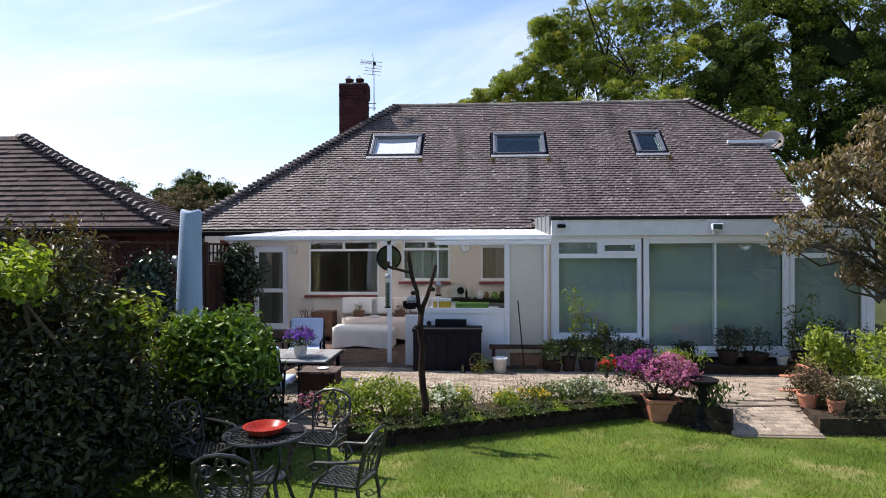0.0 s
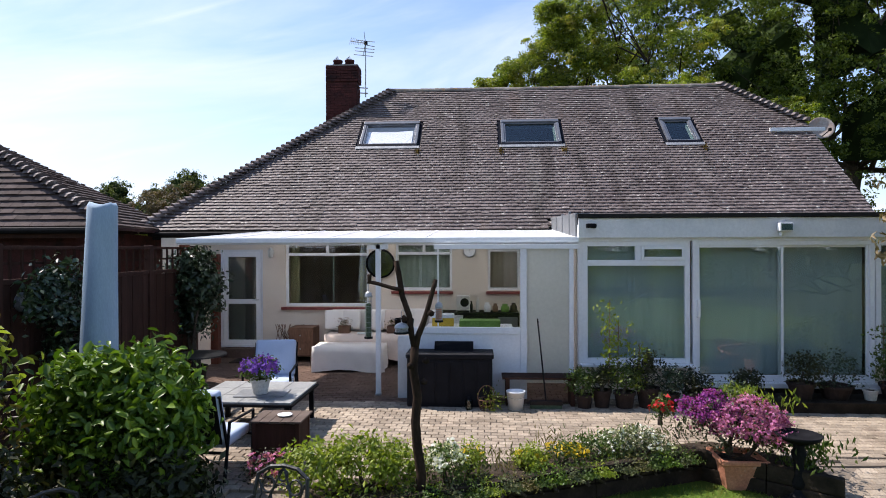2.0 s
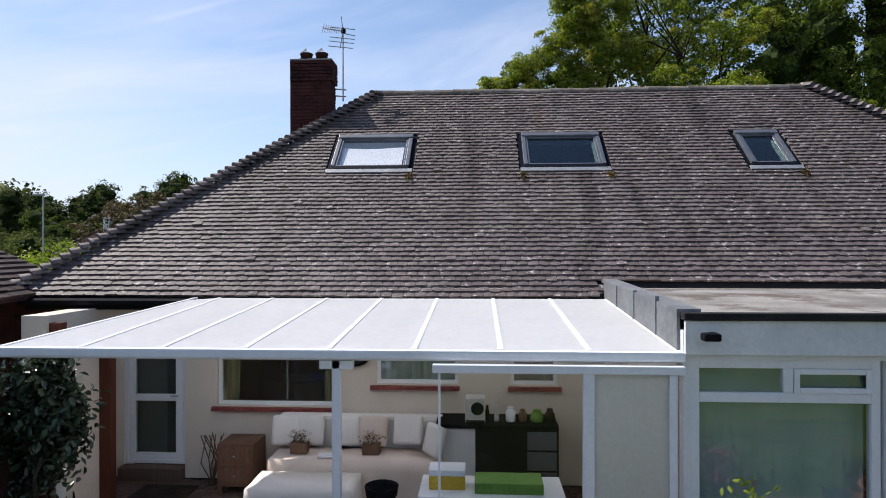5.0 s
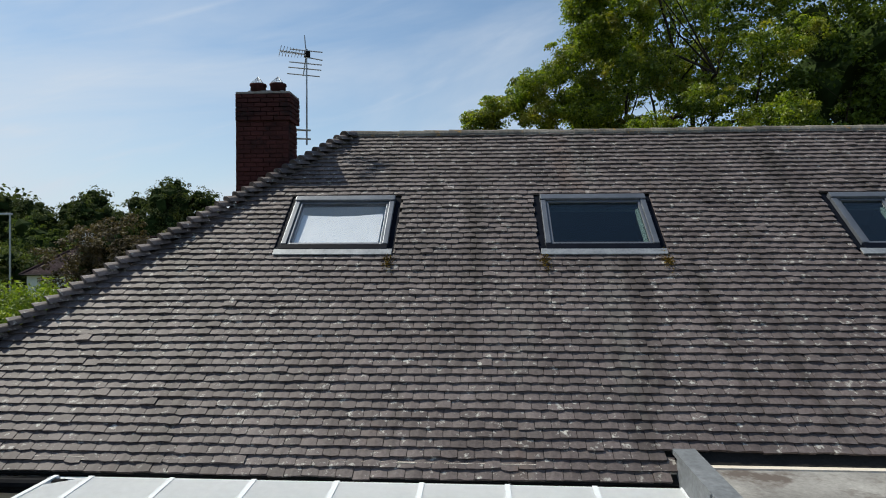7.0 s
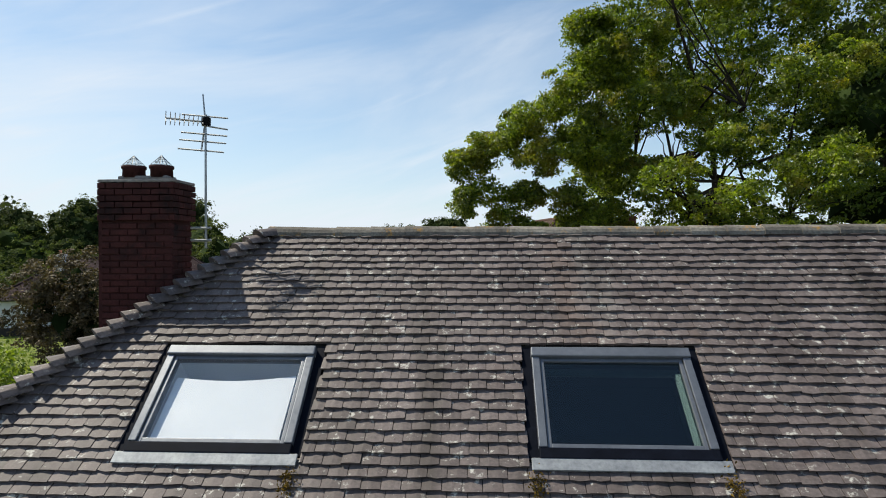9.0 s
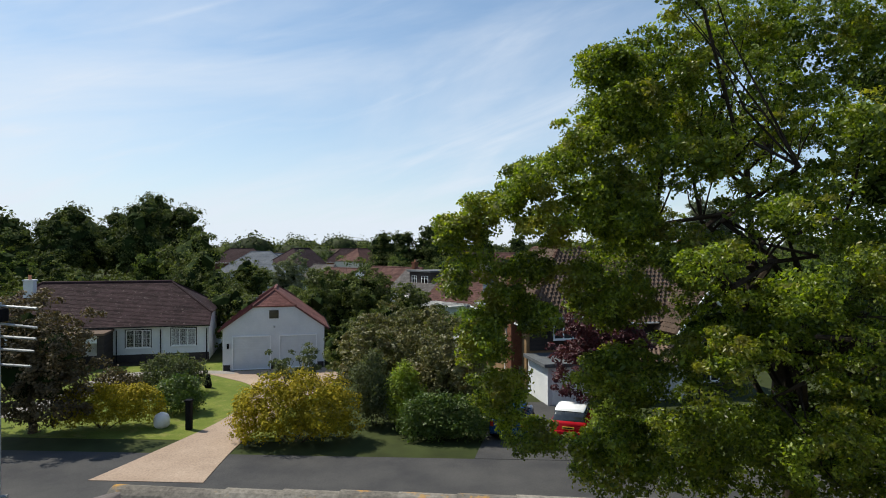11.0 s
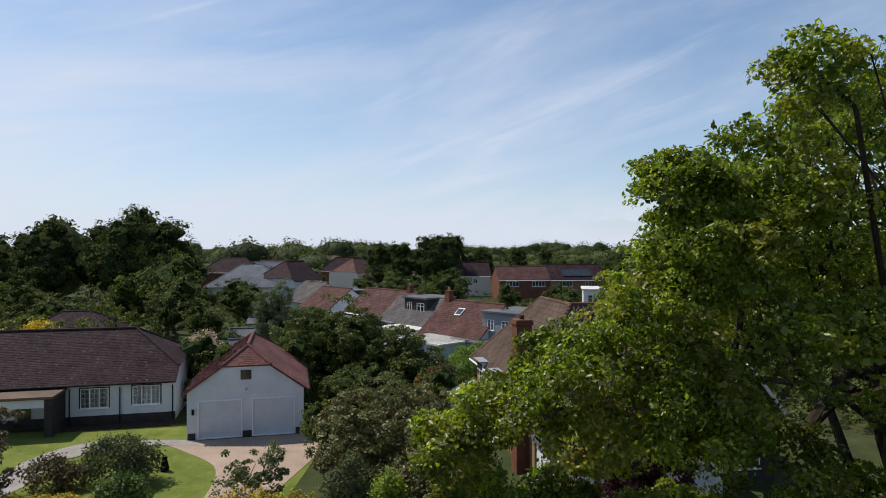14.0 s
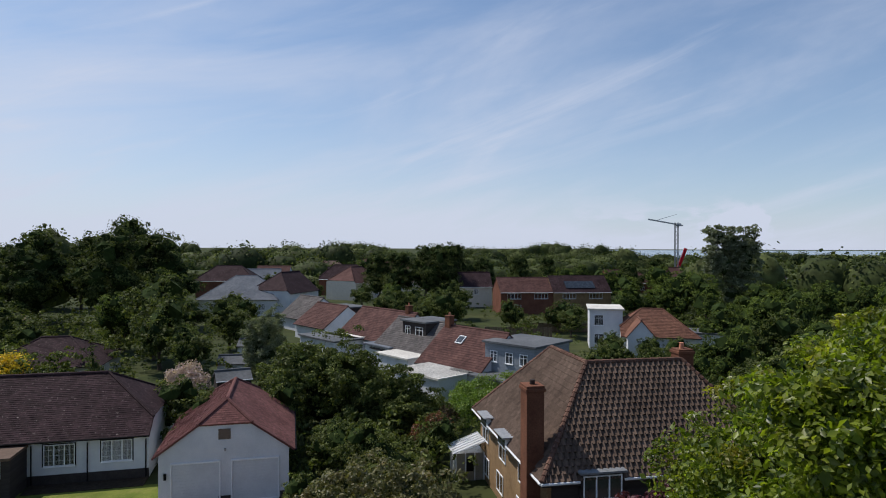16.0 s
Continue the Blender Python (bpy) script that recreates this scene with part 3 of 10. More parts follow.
F_PURPLE = leaf_mat("violet_petal", (0.13, 0.05, 0.36), (0.26, 0.11, 0.55), 0.6, 0.2, 0.3)
F_WHITE = leaf_mat("white_petal", (0.62, 0.62, 0.56), (0.78, 0.77, 0.72), 0.6, 0.2, 0.3)
F_YELLOW = leaf_mat("yellow_petal", (0.62, 0.42, 0.03), (0.75, 0.56, 0.06), 0.6, 0.2, 0.3)
F_RED = leaf_mat("red_petal", (0.48, 0.02, 0.03), (0.60, 0.05, 0.05), 0.6, 0.2, 0.3)
F_BLOSSOM = leaf_mat("pale_blossom", (0.42, 0.30, 0.31), (0.58, 0.46, 0.46), 0.6, 0.2, 0.3)
F_MAGENTA = leaf_mat("magenta_petal", (0.20, 0.025, 0.20), (0.38, 0.08, 0.36), 0.6, 0.2, 0.35)
L_CLIMB = leaf_mat("glossy_climber_leaf", (0.012, 0.026, 0.012), (0.05, 0.085, 0.04), 0.3, 0.5, 0.1)

# ---- ground: one sheet to the horizon, a little lower in the back garden ----
def ground_height(y):
    return -0.27 if y < 12 else -0.27 + 0.47 * min(1, (y - 12) / 14)


ys = [-600, -120, -40, -10, 4, 12, 15, 18, 22, 26, 40, 70, 120, 250, 600, 1500, 4600]
xs = [-4600, -1500, -500, -150, -60, -25, -8, 0, 8, 25, 60, 150, 500, 1500, 4600]
tagged(mesh_of("ground", [(x, y, ground_height(y)) for y in ys for x in xs],
               [(j * len(xs) + i, j * len(xs) + i + 1, (j + 1) * len(xs) + i + 1, (j + 1) * len(xs) + i) for j in range(len(ys) - 1) for i in range(len(xs) - 1)], M_GROUND),
       "rough green grassland reaching the horizon", "ground", kind="structure")

# ---- the bungalow: shell ----
EAVE_Y, EAVE_Z, RIDGE_Y, RIDGE_Z = 15.5, 2.77, 20.25, 7.0
SLOPE = math.atan2(RIDGE_Z - EAVE_Z, RIDGE_Y - EAVE_Y)
LONG = math.hypot(RIDGE_Z - EAVE_Z, RIDGE_Y - EAVE_Y)
HIP_X, RIDGE_L, RIDGE_R, VERGE = -7.8, -2.68, 6.54, 8.15
S_KINK = LONG * (5.56 - EAVE_Z) / (RIDGE_Z - EAVE_Z)


def on_roof(x, s, h=0.0):
    """A place on the garden slope: along it by x, up it by s, above it by h."""
    return Vector((x, EAVE_Y + s * math.cos(SLOPE) - h * math.sin(SLOPE), EAVE_Z + s * math.sin(SLOPE) + h * math.cos(SLOPE)))


house = thing("bungalow", "cream rendered bungalow with brown plain-tiled hipped roof", "house", kind="structure")
WALL_Y = 15.6
walls = [("wall_south", -6.9, -5.95, 0, 2.9), ("wall_south", -4.98, -4.47, 0, 2.9), ("wall_south", -2.62, -2.03, 0, 2.9), ("wall_south", -0.8, -0.03, 0, 2.9),
         ("wall_south", 0.66, 1.36, 0, 2.9), ("wall_south", -5.95, -4.98, 2.36, 2.9), ("wall_south", -4.47, -2.62, 0, 1.12), ("wall_south", -4.47, -2.62, 2.5, 2.9),
         ("wall_south", -2.03, -0.8, 0, 1.47), ("wall_south", -2.03, -0.8, 2.5, 2.9), ("wall_south", -0.03, 0.66, 0, 1.47), ("wall_south", -0.03, 0.66, 2.36, 2.9), ("wall_south", 1.36, 8.0, 0, 2.9)]
bm = bmesh.new()
for _, x0, x1, z0, z1 in walls:
    box(bm, x0, WALL_Y, z0, x1, WALL_Y + 0.28, z1)
part("wall_south", bm, M_RENDER, house, "cream rendered wall under the canopy")
part("wall_west", boxed(-6.9, WALL_Y + 0.28, 0, -6.62, 25.0, 2.9), M_RENDER, house)
part("wall_north", boxed(-6.9, 25.0, 0, 8.0, 25.28, 2.9), M_RENDER, house)
bm = bmesh.new()
sheet(bm, [(8.0, 15.88, 0), (8.0, 25.0, 0), (8.0, 25.0, 2.9), (8.0, 21.9, 5.6), (8.0, 18.55, 5.5), (8.0, 15.88, 2.9)], 0.28)
part("wall_east", bm, M_RENDER, house, "cream half-hipped gable wall")
part("floor", boxed(-6.6, 15.9, 0.0, 7.7, 25.0, 0.2), M_WOOD, house, "dim wooden floor")
part("partition", boxed(-6.6, 17.6, 0.2, 7.7, 17.7, 2.7), M_INSIDE, house)
part("ceiling", boxed(-6.6, 15.9, 2.7, 7.7, 24.9, 2.78), M_INSIDE, house)

# roof deck under the tiles, open at the roof windows; its far slopes too
SKY = [("roof_window", -3.32, -1.80), ("roof_window", 0.34, 1.88), ("roof_window", 4.48, 5.30)]
S_LOW, S_HIGH = 3.34, 4.48


def hip_at(s):
    return HIP_X + (RIDGE_L - HIP_X) * s / LONG


bm = bmesh.new()
sheet(bm, [on_roof(HIP_X, 0, -0.02), on_roof(VERGE, 0, -0.02), on_roof(VERGE, S_LOW, -0.02), on_roof(hip_at(S_LOW), S_LOW, -0.02)], 0.05)
right = VERGE + (RIDGE_R - VERGE) * (S_HIGH - S_KINK) / (LONG - S_KINK)
sheet(bm, [on_roof(hip_at(S_HIGH), S_HIGH, -0.02), on_roof(right, S_HIGH, -0.02), on_roof(RIDGE_R, LONG, -0.02), on_roof(RIDGE_L, LONG, -0.02)], 0.05)
edge = [hip_at(S_LOW)] + [q for _, q0, q1 in SKY for q in (q0, q1)] + [VERGE]
for i in range(0, len(edge), 2):
    sheet(bm, [on_roof(edge[i], S_LOW, -0.02), on_roof(edge[i + 1], S_LOW, -0.02), on_roof(right if i == 6 else edge[i + 1], S_HIGH, -0.02), on_roof(hip_at(S_HIGH) if i == 0 else edge[i], S_HIGH, -0.02)], 0.05)
part("roof_deck", bm, M_UNDER, house)
FAR_Y = 2 * RIDGE_Y - EAVE_Y
bm = bmesh.new()
sheet(bm, [(VERGE, FAR_Y, EAVE_Z), (HIP_X, FAR_Y, EAVE_Z), (RIDGE_L, RIDGE_Y, RIDGE_Z), (RIDGE_R, RIDGE_Y, RIDGE_Z), (VERGE, FAR_Y - S_KINK * math.cos(SLOPE), 5.56)], 0.06)
part("far_slope", bm, M_TILE, house)
bm = bmesh.new()
sheet(bm, [(HIP_X, FAR_Y, EAVE_Z), (HIP_X, EAVE_Y, EAVE_Z), (RIDGE_L, RIDGE_Y, RIDGE_Z)], 0.06)
part("hip_slope", bm, M_TILE, house)
bm = bmesh.new()
kink = on_roof(VERGE, S_KINK)
sheet(bm, [kink, (VERGE, FAR_Y - S_KINK * math.cos(SLOPE), kink.z), (RIDGE_R, RIDGE_Y, RIDGE_Z)], 0.06)
part("half_hip_slope", bm, M_TILE, house)
part("eaves_board", boxed(-7.4, 15.44, 2.58, -4.7, 15.47, 2.74), M_BLACK, house, "dark eaves board")
part("gutter", tubed([(-7.45, 15.38, 2.70), (-4.6, 15.38, 2.70)], 0.055, 10), M_BLACK, house, "black gutter")
part("soffit", boxed(-7.4, 15.47, 2.60, 1.3, 15.6, 2.63), M_UPVC_OLD, house)

# ---- skylights ----
slope_turn = pose(0, 0, 0, math.degrees(SLOPE))


def roof_window(x0, x1, blind):
    """A pivot roof window with grey cladding, dark flashing gutters, and a pale apron below."""
    w, h = x1 - x0, S_HIGH - S_LOW
    ob = thing("roof_window", "grey aluminium-clad roof window " + ("with a white blind drawn inside" if blind else "with dark glass"), "skylight", Matrix.Translation(on_roof((x0 + x1) / 2, S_LOW)) @ slope_turn, "roof windows over the garden slope")
    a = w / 2

    def bar(name, b, material, label=""):
        return part(name, b, material, ob, label)
    bar("apron", boxed(-a - 0.06, -0.15, 0.030, a + 0.06, -0.04, 0.052, 0.004), M_FLASH, "pale lead apron flashing")
    bar("side_gutter", boxed(-a - 0.085, -0.04, -0.03, -a + 0.01, h + 0.04, 0.008), M_GUTTER)
    bar("side_gutter", boxed(a - 0.01, -0.04, -0.03, a + 0.085, h + 0.04, 0.008), M_GUTTER)
    bar("cladding", boxed(-a + 0.01, 0.06, -0.05, -a + 0.085, h - 0.11, 0.065, 0.008), M_ALU)
    bar("cladding", boxed(a - 0.085, 0.06, -0.05, a - 0.01, h - 0.11, 0.065, 0.008), M_ALU)
    bar("hood", boxed(-a + 0.005, h - 0.11, -0.05, a - 0.005, h, 0.085, 0.012), M_ALU, "projecting grey top hood")
    bar("bottom_rail", boxed(-a + 0.01, -0.045, -0.05, a - 0.01, 0.058, 0.058, 0.01), M_GUTTER)
    bm = bmesh.new()
    for q in ((-a + 0.09, 0.06, -a + 0.125, h - 0.115), (a - 0.125, 0.06, a - 0.09, h - 0.115), (-a + 0.125, 0.06, a - 0.125, 0.10), (-a + 0.125, h - 0.15, a - 0.125, h - 0.115)):
        box(bm, q[0], q[1], -0.03, q[2], q[3], 0.045, 0.005)
    bar("sash", bm, M_ALU)
    pane = bar("pane", boxed(-a + 0.125, 0.10, 0.012, a - 0.125, h - 0.15, 0.02), M_GLASS_DARK if not blind else M_GLASS_ROOF)
    pane.visible_shadow = False
    bm = bmesh.new()
    for q in ((-a + 0.03, 0.02, -a + 0.06, h - 0.03), (a - 0.06, 0.02, a - 0.03, h - 0.03)):
        box(bm, q[0], q[1], -0.5, q[2], q[3], -0.05)
    box(bm, -a + 0.06, 0.02, -0.5, a - 0.06, 0.05, -0.05)
    box(bm, -a + 0.06, h - 0.06, -0.5, a - 0.06, h - 0.03, -0.05)
    box(bm, -a + 0.03, 0.02, -0.55, a - 0.03, h - 0.03, -0.5)
    # without a blind the reveal is coloured navy so the pane looks dark blue
    bar("reveal", bm, M_UPVC if blind else M_NAVY)
    if blind:
        bm = bmesh.new()
        n = 14
        for i in range(n):
            u0, u1 = -a + 0.15 + (w - 0.32) * i / n, -a + 0.15 + (w - 0.32) * (i + 1) / n
            t0, t1 = (h - 0.30 - 0.05 * math.sin(math.pi * q) + 0.03 * (q - 0.5) for q in (i / n, (i + 1) / n))
            bm.faces.new([bm.verts.new(q) for q in ((u0, 0.10, -0.03), (u1, 0.10, -0.03), (u1, t1, -0.045), (u0, t0, -0.045))])
        bar("blind", bm, M_UPVC, "white blind part lowered")
    else:
        bar("blind_cassette", boxed(-a + 0.13, h - 0.27, -0.05, a - 0.13, h - 0.19, -0.02, 0.01), M_ALU)
        bar("inner_lining", boxed(a - 0.17, 0.1, -0.06, a - 0.13, h - 0.25, -0.01), M_UPVC, "white sunlit inner lining")
    for sx in (-a - 0.02, a + 0.02):
        if (blind or x0 > 3) and sx < 0:
            continue
        gm = np.random.default_rng(int(abs(x0) * 100 + (sx > 0)))
        leaves("moss_tuft", np.column_stack((gm.normal(sx, 0.04, 150), gm.normal(-0.30, 0.08, 150), 0.045 + np.abs(gm.normal(0, 0.018, 150)))), gm.normal(0, 1, (150, 3)), 0.03, M_MOSS, ob, "orange-brown moss on the tiles", rng=gm)
    return ob


M_MOSS = leaf_mat("moss", (0.06, 0.04, 0.012), (0.24, 0.15, 0.03), 0.9, 0.05, 0.1)
for name, x0, x1 in SKY:
    roof_window(x0, x1, x0 < -2)

# ---- chimney ----
CX0, CX1, CY0, CY1 = -4.53, -3.68, 19.55, 20.02
chimney = thing("chimney_stack", "dark red brick chimney stack with two short pots", "chimney", kind="structure")
part("core", boxed(CX0 + 0.012, CY0 + 0.012, 4.2, CX1 - 0.012, CY1 - 0.012, 7.60), M_MORTAR, chimney)
brick_me = {}


def brick_mesh(l, d):
    key = (round(l, 3), d)
    if key not in brick_me:
        b = bmesh.new()
        box(b, 0, 0, 0, l, 0.1, 0.064)
        bmesh.ops.bevel(b, geom=[e for e in b.edges if all(abs(v.co.y) < 1e-6 for v in e.verts)], offset=0.006, segments=1, affect="EDGES")
        me = bpy.data.meshes.new("brick")
        b.to_mesh(me)
        b.free()
        me.materials.append(M_BRICK)
        brick_me[key] = me
    return brick_me[key]


def brick_face(x0, x1, z0, z1, to_world, parent, rng):
    """Courses of single bricks on one face of the stack."""
    k = 0
    z = z0
    while z + 0.07 < z1 + 0.01:
        x = x0
        first = 0.1025 if k % 2 else 0.215
        while x < x1 - 0.03:
            l = min(first, x1 - x)
            if x1 - x - l < 0.05:
                l = x1 - x
            ob = new("brick", brick_mesh(l - 0.01, 0))
            ob.parent = parent
            ob.matrix_world = to_world @ Matrix.Translation((x + 0.005, float(rng.normal(-0.004, 0.0025)), z))
            x += l
            first = 0.215
        z += 0.074
        k += 1


rb = np.random.default_rng(11)
brick_face(0, CX1 - CX0, 5.55, 7.12, Matrix.Translation((CX0, CY0, 0)), chimney, rb)
brick_face(0, CY1 - CY0, 6.2, 7.12, Matrix.Translation((CX1, CY0, 0)) @ pose(0, 0, 0, 0, 0, 90), chimney, rb)
brick_face(-0.035, CX1 - CX0 + 0.035, 7.125, 7.56, Matrix.Translation((CX0, CY0 - 0.035, 0)), chimney, rb)
brick_face(-0.035, CY1 - CY0 + 0.035, 7.125, 7.56, Matrix.Translation((CX1 + 0.035, CY0, 0)) @ pose(0, 0, 0, 0, 0, 90), chimney, rb)
part("back_brickwork", boxed(CX0 - 0.035, CY0, 4.3, CX0 + 0.01, CY1 + 0.03, 7.56), M_BRICK_J, chimney)
bm = bmesh.new()
box(bm, CX0 - 0.03, CY0 - 0.03, 7.565, CX1 + 0.03, CY1 + 0.03, 7.60, 0.01)
box(bm, CX0 + 0.12, CY0 + 0.12, 7.60, CX1 - 0.12, CY1 - 0.12, 7.66, 0.025)
part("mortar_flaunching", bm, M_PATH, chimney, "pale mortar flaunching")
for px in (-4.27, -3.93):
    pot = part("pot", lathed([(0.13, 0), (0.125, 0.10), (0.14, 0.11), (0.14, 0.14), (0.11, 0.14), (0.11, 0.02)], 18, (px, 19.78, 7.64)), M_BRICK_J, chimney, "short red clay pot", True)
    bm = bmesh.new()
    for k in range(4):
        q = (px + 0.125 * math.cos(k * 1.571 + 0.785), 19.78 + 0.125 * math.sin(k * 1.571 + 0.785), 7.79)
        q2 = (px + 0.125 * math.cos(k * 1.571 + 2.356), 19.78 + 0.125 * math.sin(k * 1.571 + 2.356), 7.79)
        tube(bm, [q, (px, 19.78, 7.91)], 0.004, 4)
        tube(bm, [q, q2], 0.004, 4)
        for f in (0.33, 0.66):
            a0 = Vector(q).lerp(Vector(q2), f)
            tube(bm, [a0, Vector(a0).lerp(Vector((px, 19.78, 7.91)), 0.9)], 0.0025, 4)
        for f in (0.3, 0.6):
            tube(bm, [Vector(q).lerp(Vector((px, 19.78, 7.91)), f), Vector(q2).lerp(Vector((px, 19.78, 7.91)), f)], 0.0025, 4)
    part("wire_cowl", bm, M_STEEL, chimney, "pyramid-shaped wire bird guard")

# ---- aerial on the stack ----
aerial = thing("television_aerial", "grey metal aerial mast strapped to the chimney stack", "aerial", Matrix.Translation((-3.52, 20.06, 0)))
part("mast", tubed([(0, 0, 6.80), (0, 0, 8.34), (-0.05, 0.04, 8.71)], 0.017, 8, 0.009), M_STEEL, aerial)
for z in (6.90, 7.05):
    part("bracket", tubed([(-0.17, -0.08, z), (0.07, 0, z)], 0.016, 6), M_STEEL, aerial)
for z, x0, x1 in ((8.43, -0.28, 0.27), (8.29, -0.03, 0.27), (8.21, -0.29, 0.26), (8.12, -0.31, 0.245), (8.01, -0.33, 0.22)):
    part("element", tubed([(x0, -0.04, z + 0.02), (x1, 0.03, z - 0.025)], 0.010, 6), M_STEEL, aerial)
part("boom", tubed([(0.01, 0, 8.45), (-0.07, 0.03, 8.0)], 0.011, 6), M_STEEL, aerial)
part("junction_box", boxed(-0.03, -0.06, 8.31, 0.06, 0.03, 8.41, 0.015), M_BLACK, aerial, "black junction box")
yagi = part("yagi_boom", tubed([(0.03, -0.02, 8.35), (-0.40, -0.2, 8.37)], 0.012, 6), M_STEEL, aerial)
for i in range(9):
    c = Vector((-0.02, -0.04, 8.353)).lerp(Vector((-0.40, -0.2, 8.37)), i / 8)
    k = 0.7 + 0.05 * i
    bm = tubed([c + Vector((-0.05, 0.09, 0.055)) * k, c + Vector((0.05, -0.09, -0.055)) * k], 0.006, 4)
    tube(bm, [c + Vector((-0.05, 0.09, -0.055)) * k, c + Vector((0.05, -0.09, 0.055)) * k], 0.006, 4)
    part("director", bm, M_STEEL, yagi)

# ---- satellite dish and its arm ----
dish = thing("satellite_dish", "rust-stained pale satellite dish on a bracket", "satellite dish", Matrix.Translation((8.30, 18.75, 4.92)))
M_DISH = mat("weathered_dish", (0.30, 0.25, 0.22), (0.42, 0.37, 0.33), 0.6, scale=3, fine=20, spots=((0.38, 0.25, 0.18), 3, 0.5, 0.7))
d = part("reflector", lathed([(0.0, 0.0), (0.13, 0.013), (0.24, 0.045), (0.30, 0.075), (0.305, 0.07), (0.24, 0.035), (0.13, 0.003)], 28), M_DISH, dish, "", True)
d.matrix_local = pose(0.25, -0.05, 0.5, 72, 0, -14)
part("bracket", tubed([(-0.15, 0.1, 0.0), (0.1, 0.08, 0.30), (0.24, 0.02, 0.48)], 0.025, 8), M_STEEL, dish)
part("feed_arm", tubed([(0.2, -0.05, 0.25), (0.28, -0.4, 0.40)], 0.012, 6), M_BLACK, dish)
part("receiver", boxed(0.25, -0.46, 0.38, 0.31, -0.38, 0.46, 0.01), M_BLACK, dish)
part("board", boxed(-1.22, -0.52, 0.37, 0.12, -0.46, 0.47, 0.015), M_UPVC_OLD, dish, "white board fixed along the verge")

# ---- canopy ----
CAN_L, CAN_R, CAN_Y0, CAN_Y1, CAN_Z0, CAN_Z1 = -5.18, 1.34, 12.22, 15.44, 2.54, 2.76
canopy = thing("lean_to_canopy", "white lean-to canopy with opal sheet roof on slim posts", "canopy", kind="structure")
part("front_beam", boxed(CAN_L, CAN_Y0 - 0.05, 2.44, CAN_R + 0.03, CAN_Y0, 2.545, 0.008), M_UPVC, canopy)
part("gutter", boxed(CAN_L, CAN_Y0 - 0.12, 2.46, CAN_R + 0.03, CAN_Y0 - 0.053, 2.55, 0.02), M_UPVC, canopy)
part("wall_plate", boxed(CAN_L + 0.35, CAN_Y1 - 0.02, 2.66, CAN_R, CAN_Y1 + 0.04, 2.74), M_UPVC, canopy)
NB = 8


def can_point(f, x, h=0.0):
    return (x, CAN_Y0 + (CAN_Y1 - CAN_Y0) * f, CAN_Z0 + (CAN_Z1 - CAN_Z0) * f + h)


for i in range(NB):
    x0, x1 = CAN_L + (CAN_R - CAN_L) * i / NB, CAN_L + (CAN_R - CAN_L) * (i + 1) / NB
    bm = bmesh.new()
    sheet(bm, [can_point(0, x0 + 0.012), can_point(0, x1 - 0.012), can_point(1, x1 - 0.012), can_point(1 if i else 0.94, x0 + (0.012 if i else 0.45))], 0.016)
    part("roof_sheet", bm, M_POLY, canopy)
for i in range(NB + 1):
    x = CAN_L + (CAN_R - CAN_L) * i / NB
    top = can_point(1, x + (0.45 if not i else 0), 0.009)
    bm = bmesh.new()
    sheet(bm, [Vector(can_point(0, x - 0.025, 0.009)), Vector(can_point(0, x + 0.025, 0.009)), Vector(top) + Vector((0.025, 0, 0)), Vector(top) - Vector((0.025, 0, 0))], 0.05)
    part("glazing_bar", bm, M_UPVC, canopy)
for x, y in ((-1.84, 12.2),):
    part("post", boxed(x - 0.04, y - 0.04, 0, x + 0.04, y + 0.04, 2.44, 0.006), M_UPVC, canopy)
    part("foot", boxed(x - 0.05, y - 0.05, 0, x + 0.05, y + 0.05, 0.03), M_STEEL, canopy)
part("knee_bracket", boxed(-2.0, 12.16, 2.36, -1.68, 12.24, 2.44, 0.006), M_UPVC, canopy)

# glazed side screen under the canopy
screen = thing("glazed_screen", "white half-panelled draught screen with frosted and clear panes", "screen", kind="structure")
part("top_rail", boxed(-0.92, 12.02, 2.36, 1.34, 12.12, 2.435, 0.008), M_UPVC, screen)
part("post", boxed(0.44, 12.03, 0.0, 0.54, 12.11, 2.36, 0.006), M_UPVC, screen)
part("post", boxed(1.20, 12.03, 0.0, 1.27, 12.11, 2.36, 0.006), M_UPVC, screen)
part("panel", boxed(-1.26, 12.05, 0.05, 0.44, 12.10, 1.02, 0.004), M_UPVC, screen, "white lower panel")
part("rail", boxed(-1.26, 12.03, 1.02, 0.44, 12.12, 1.12, 0.006), M_UPVC, screen)
part("post", boxed(-1.50, 12.0, 0.0, -1.26, 12.12, 0.98, 0.01), M_UPVC_OLD, screen, "white boxed end post")
part("mullion", tubed([(-0.86, 12.07, 1.12), (-0.86, 12.07, 2.36)], 0.012, 6), M_UPVC, screen)
part("frosted_pane", boxed(0.54, 12.06, 0.25, 1.20, 12.075, 2.36), M_FROST, screen)
p = part("clear_pane", boxed(-0.84, 12.06, 1.12, 0.44, 12.068, 2.36), M_GLASS_CLEAR, screen)
p.visible_shadow = False


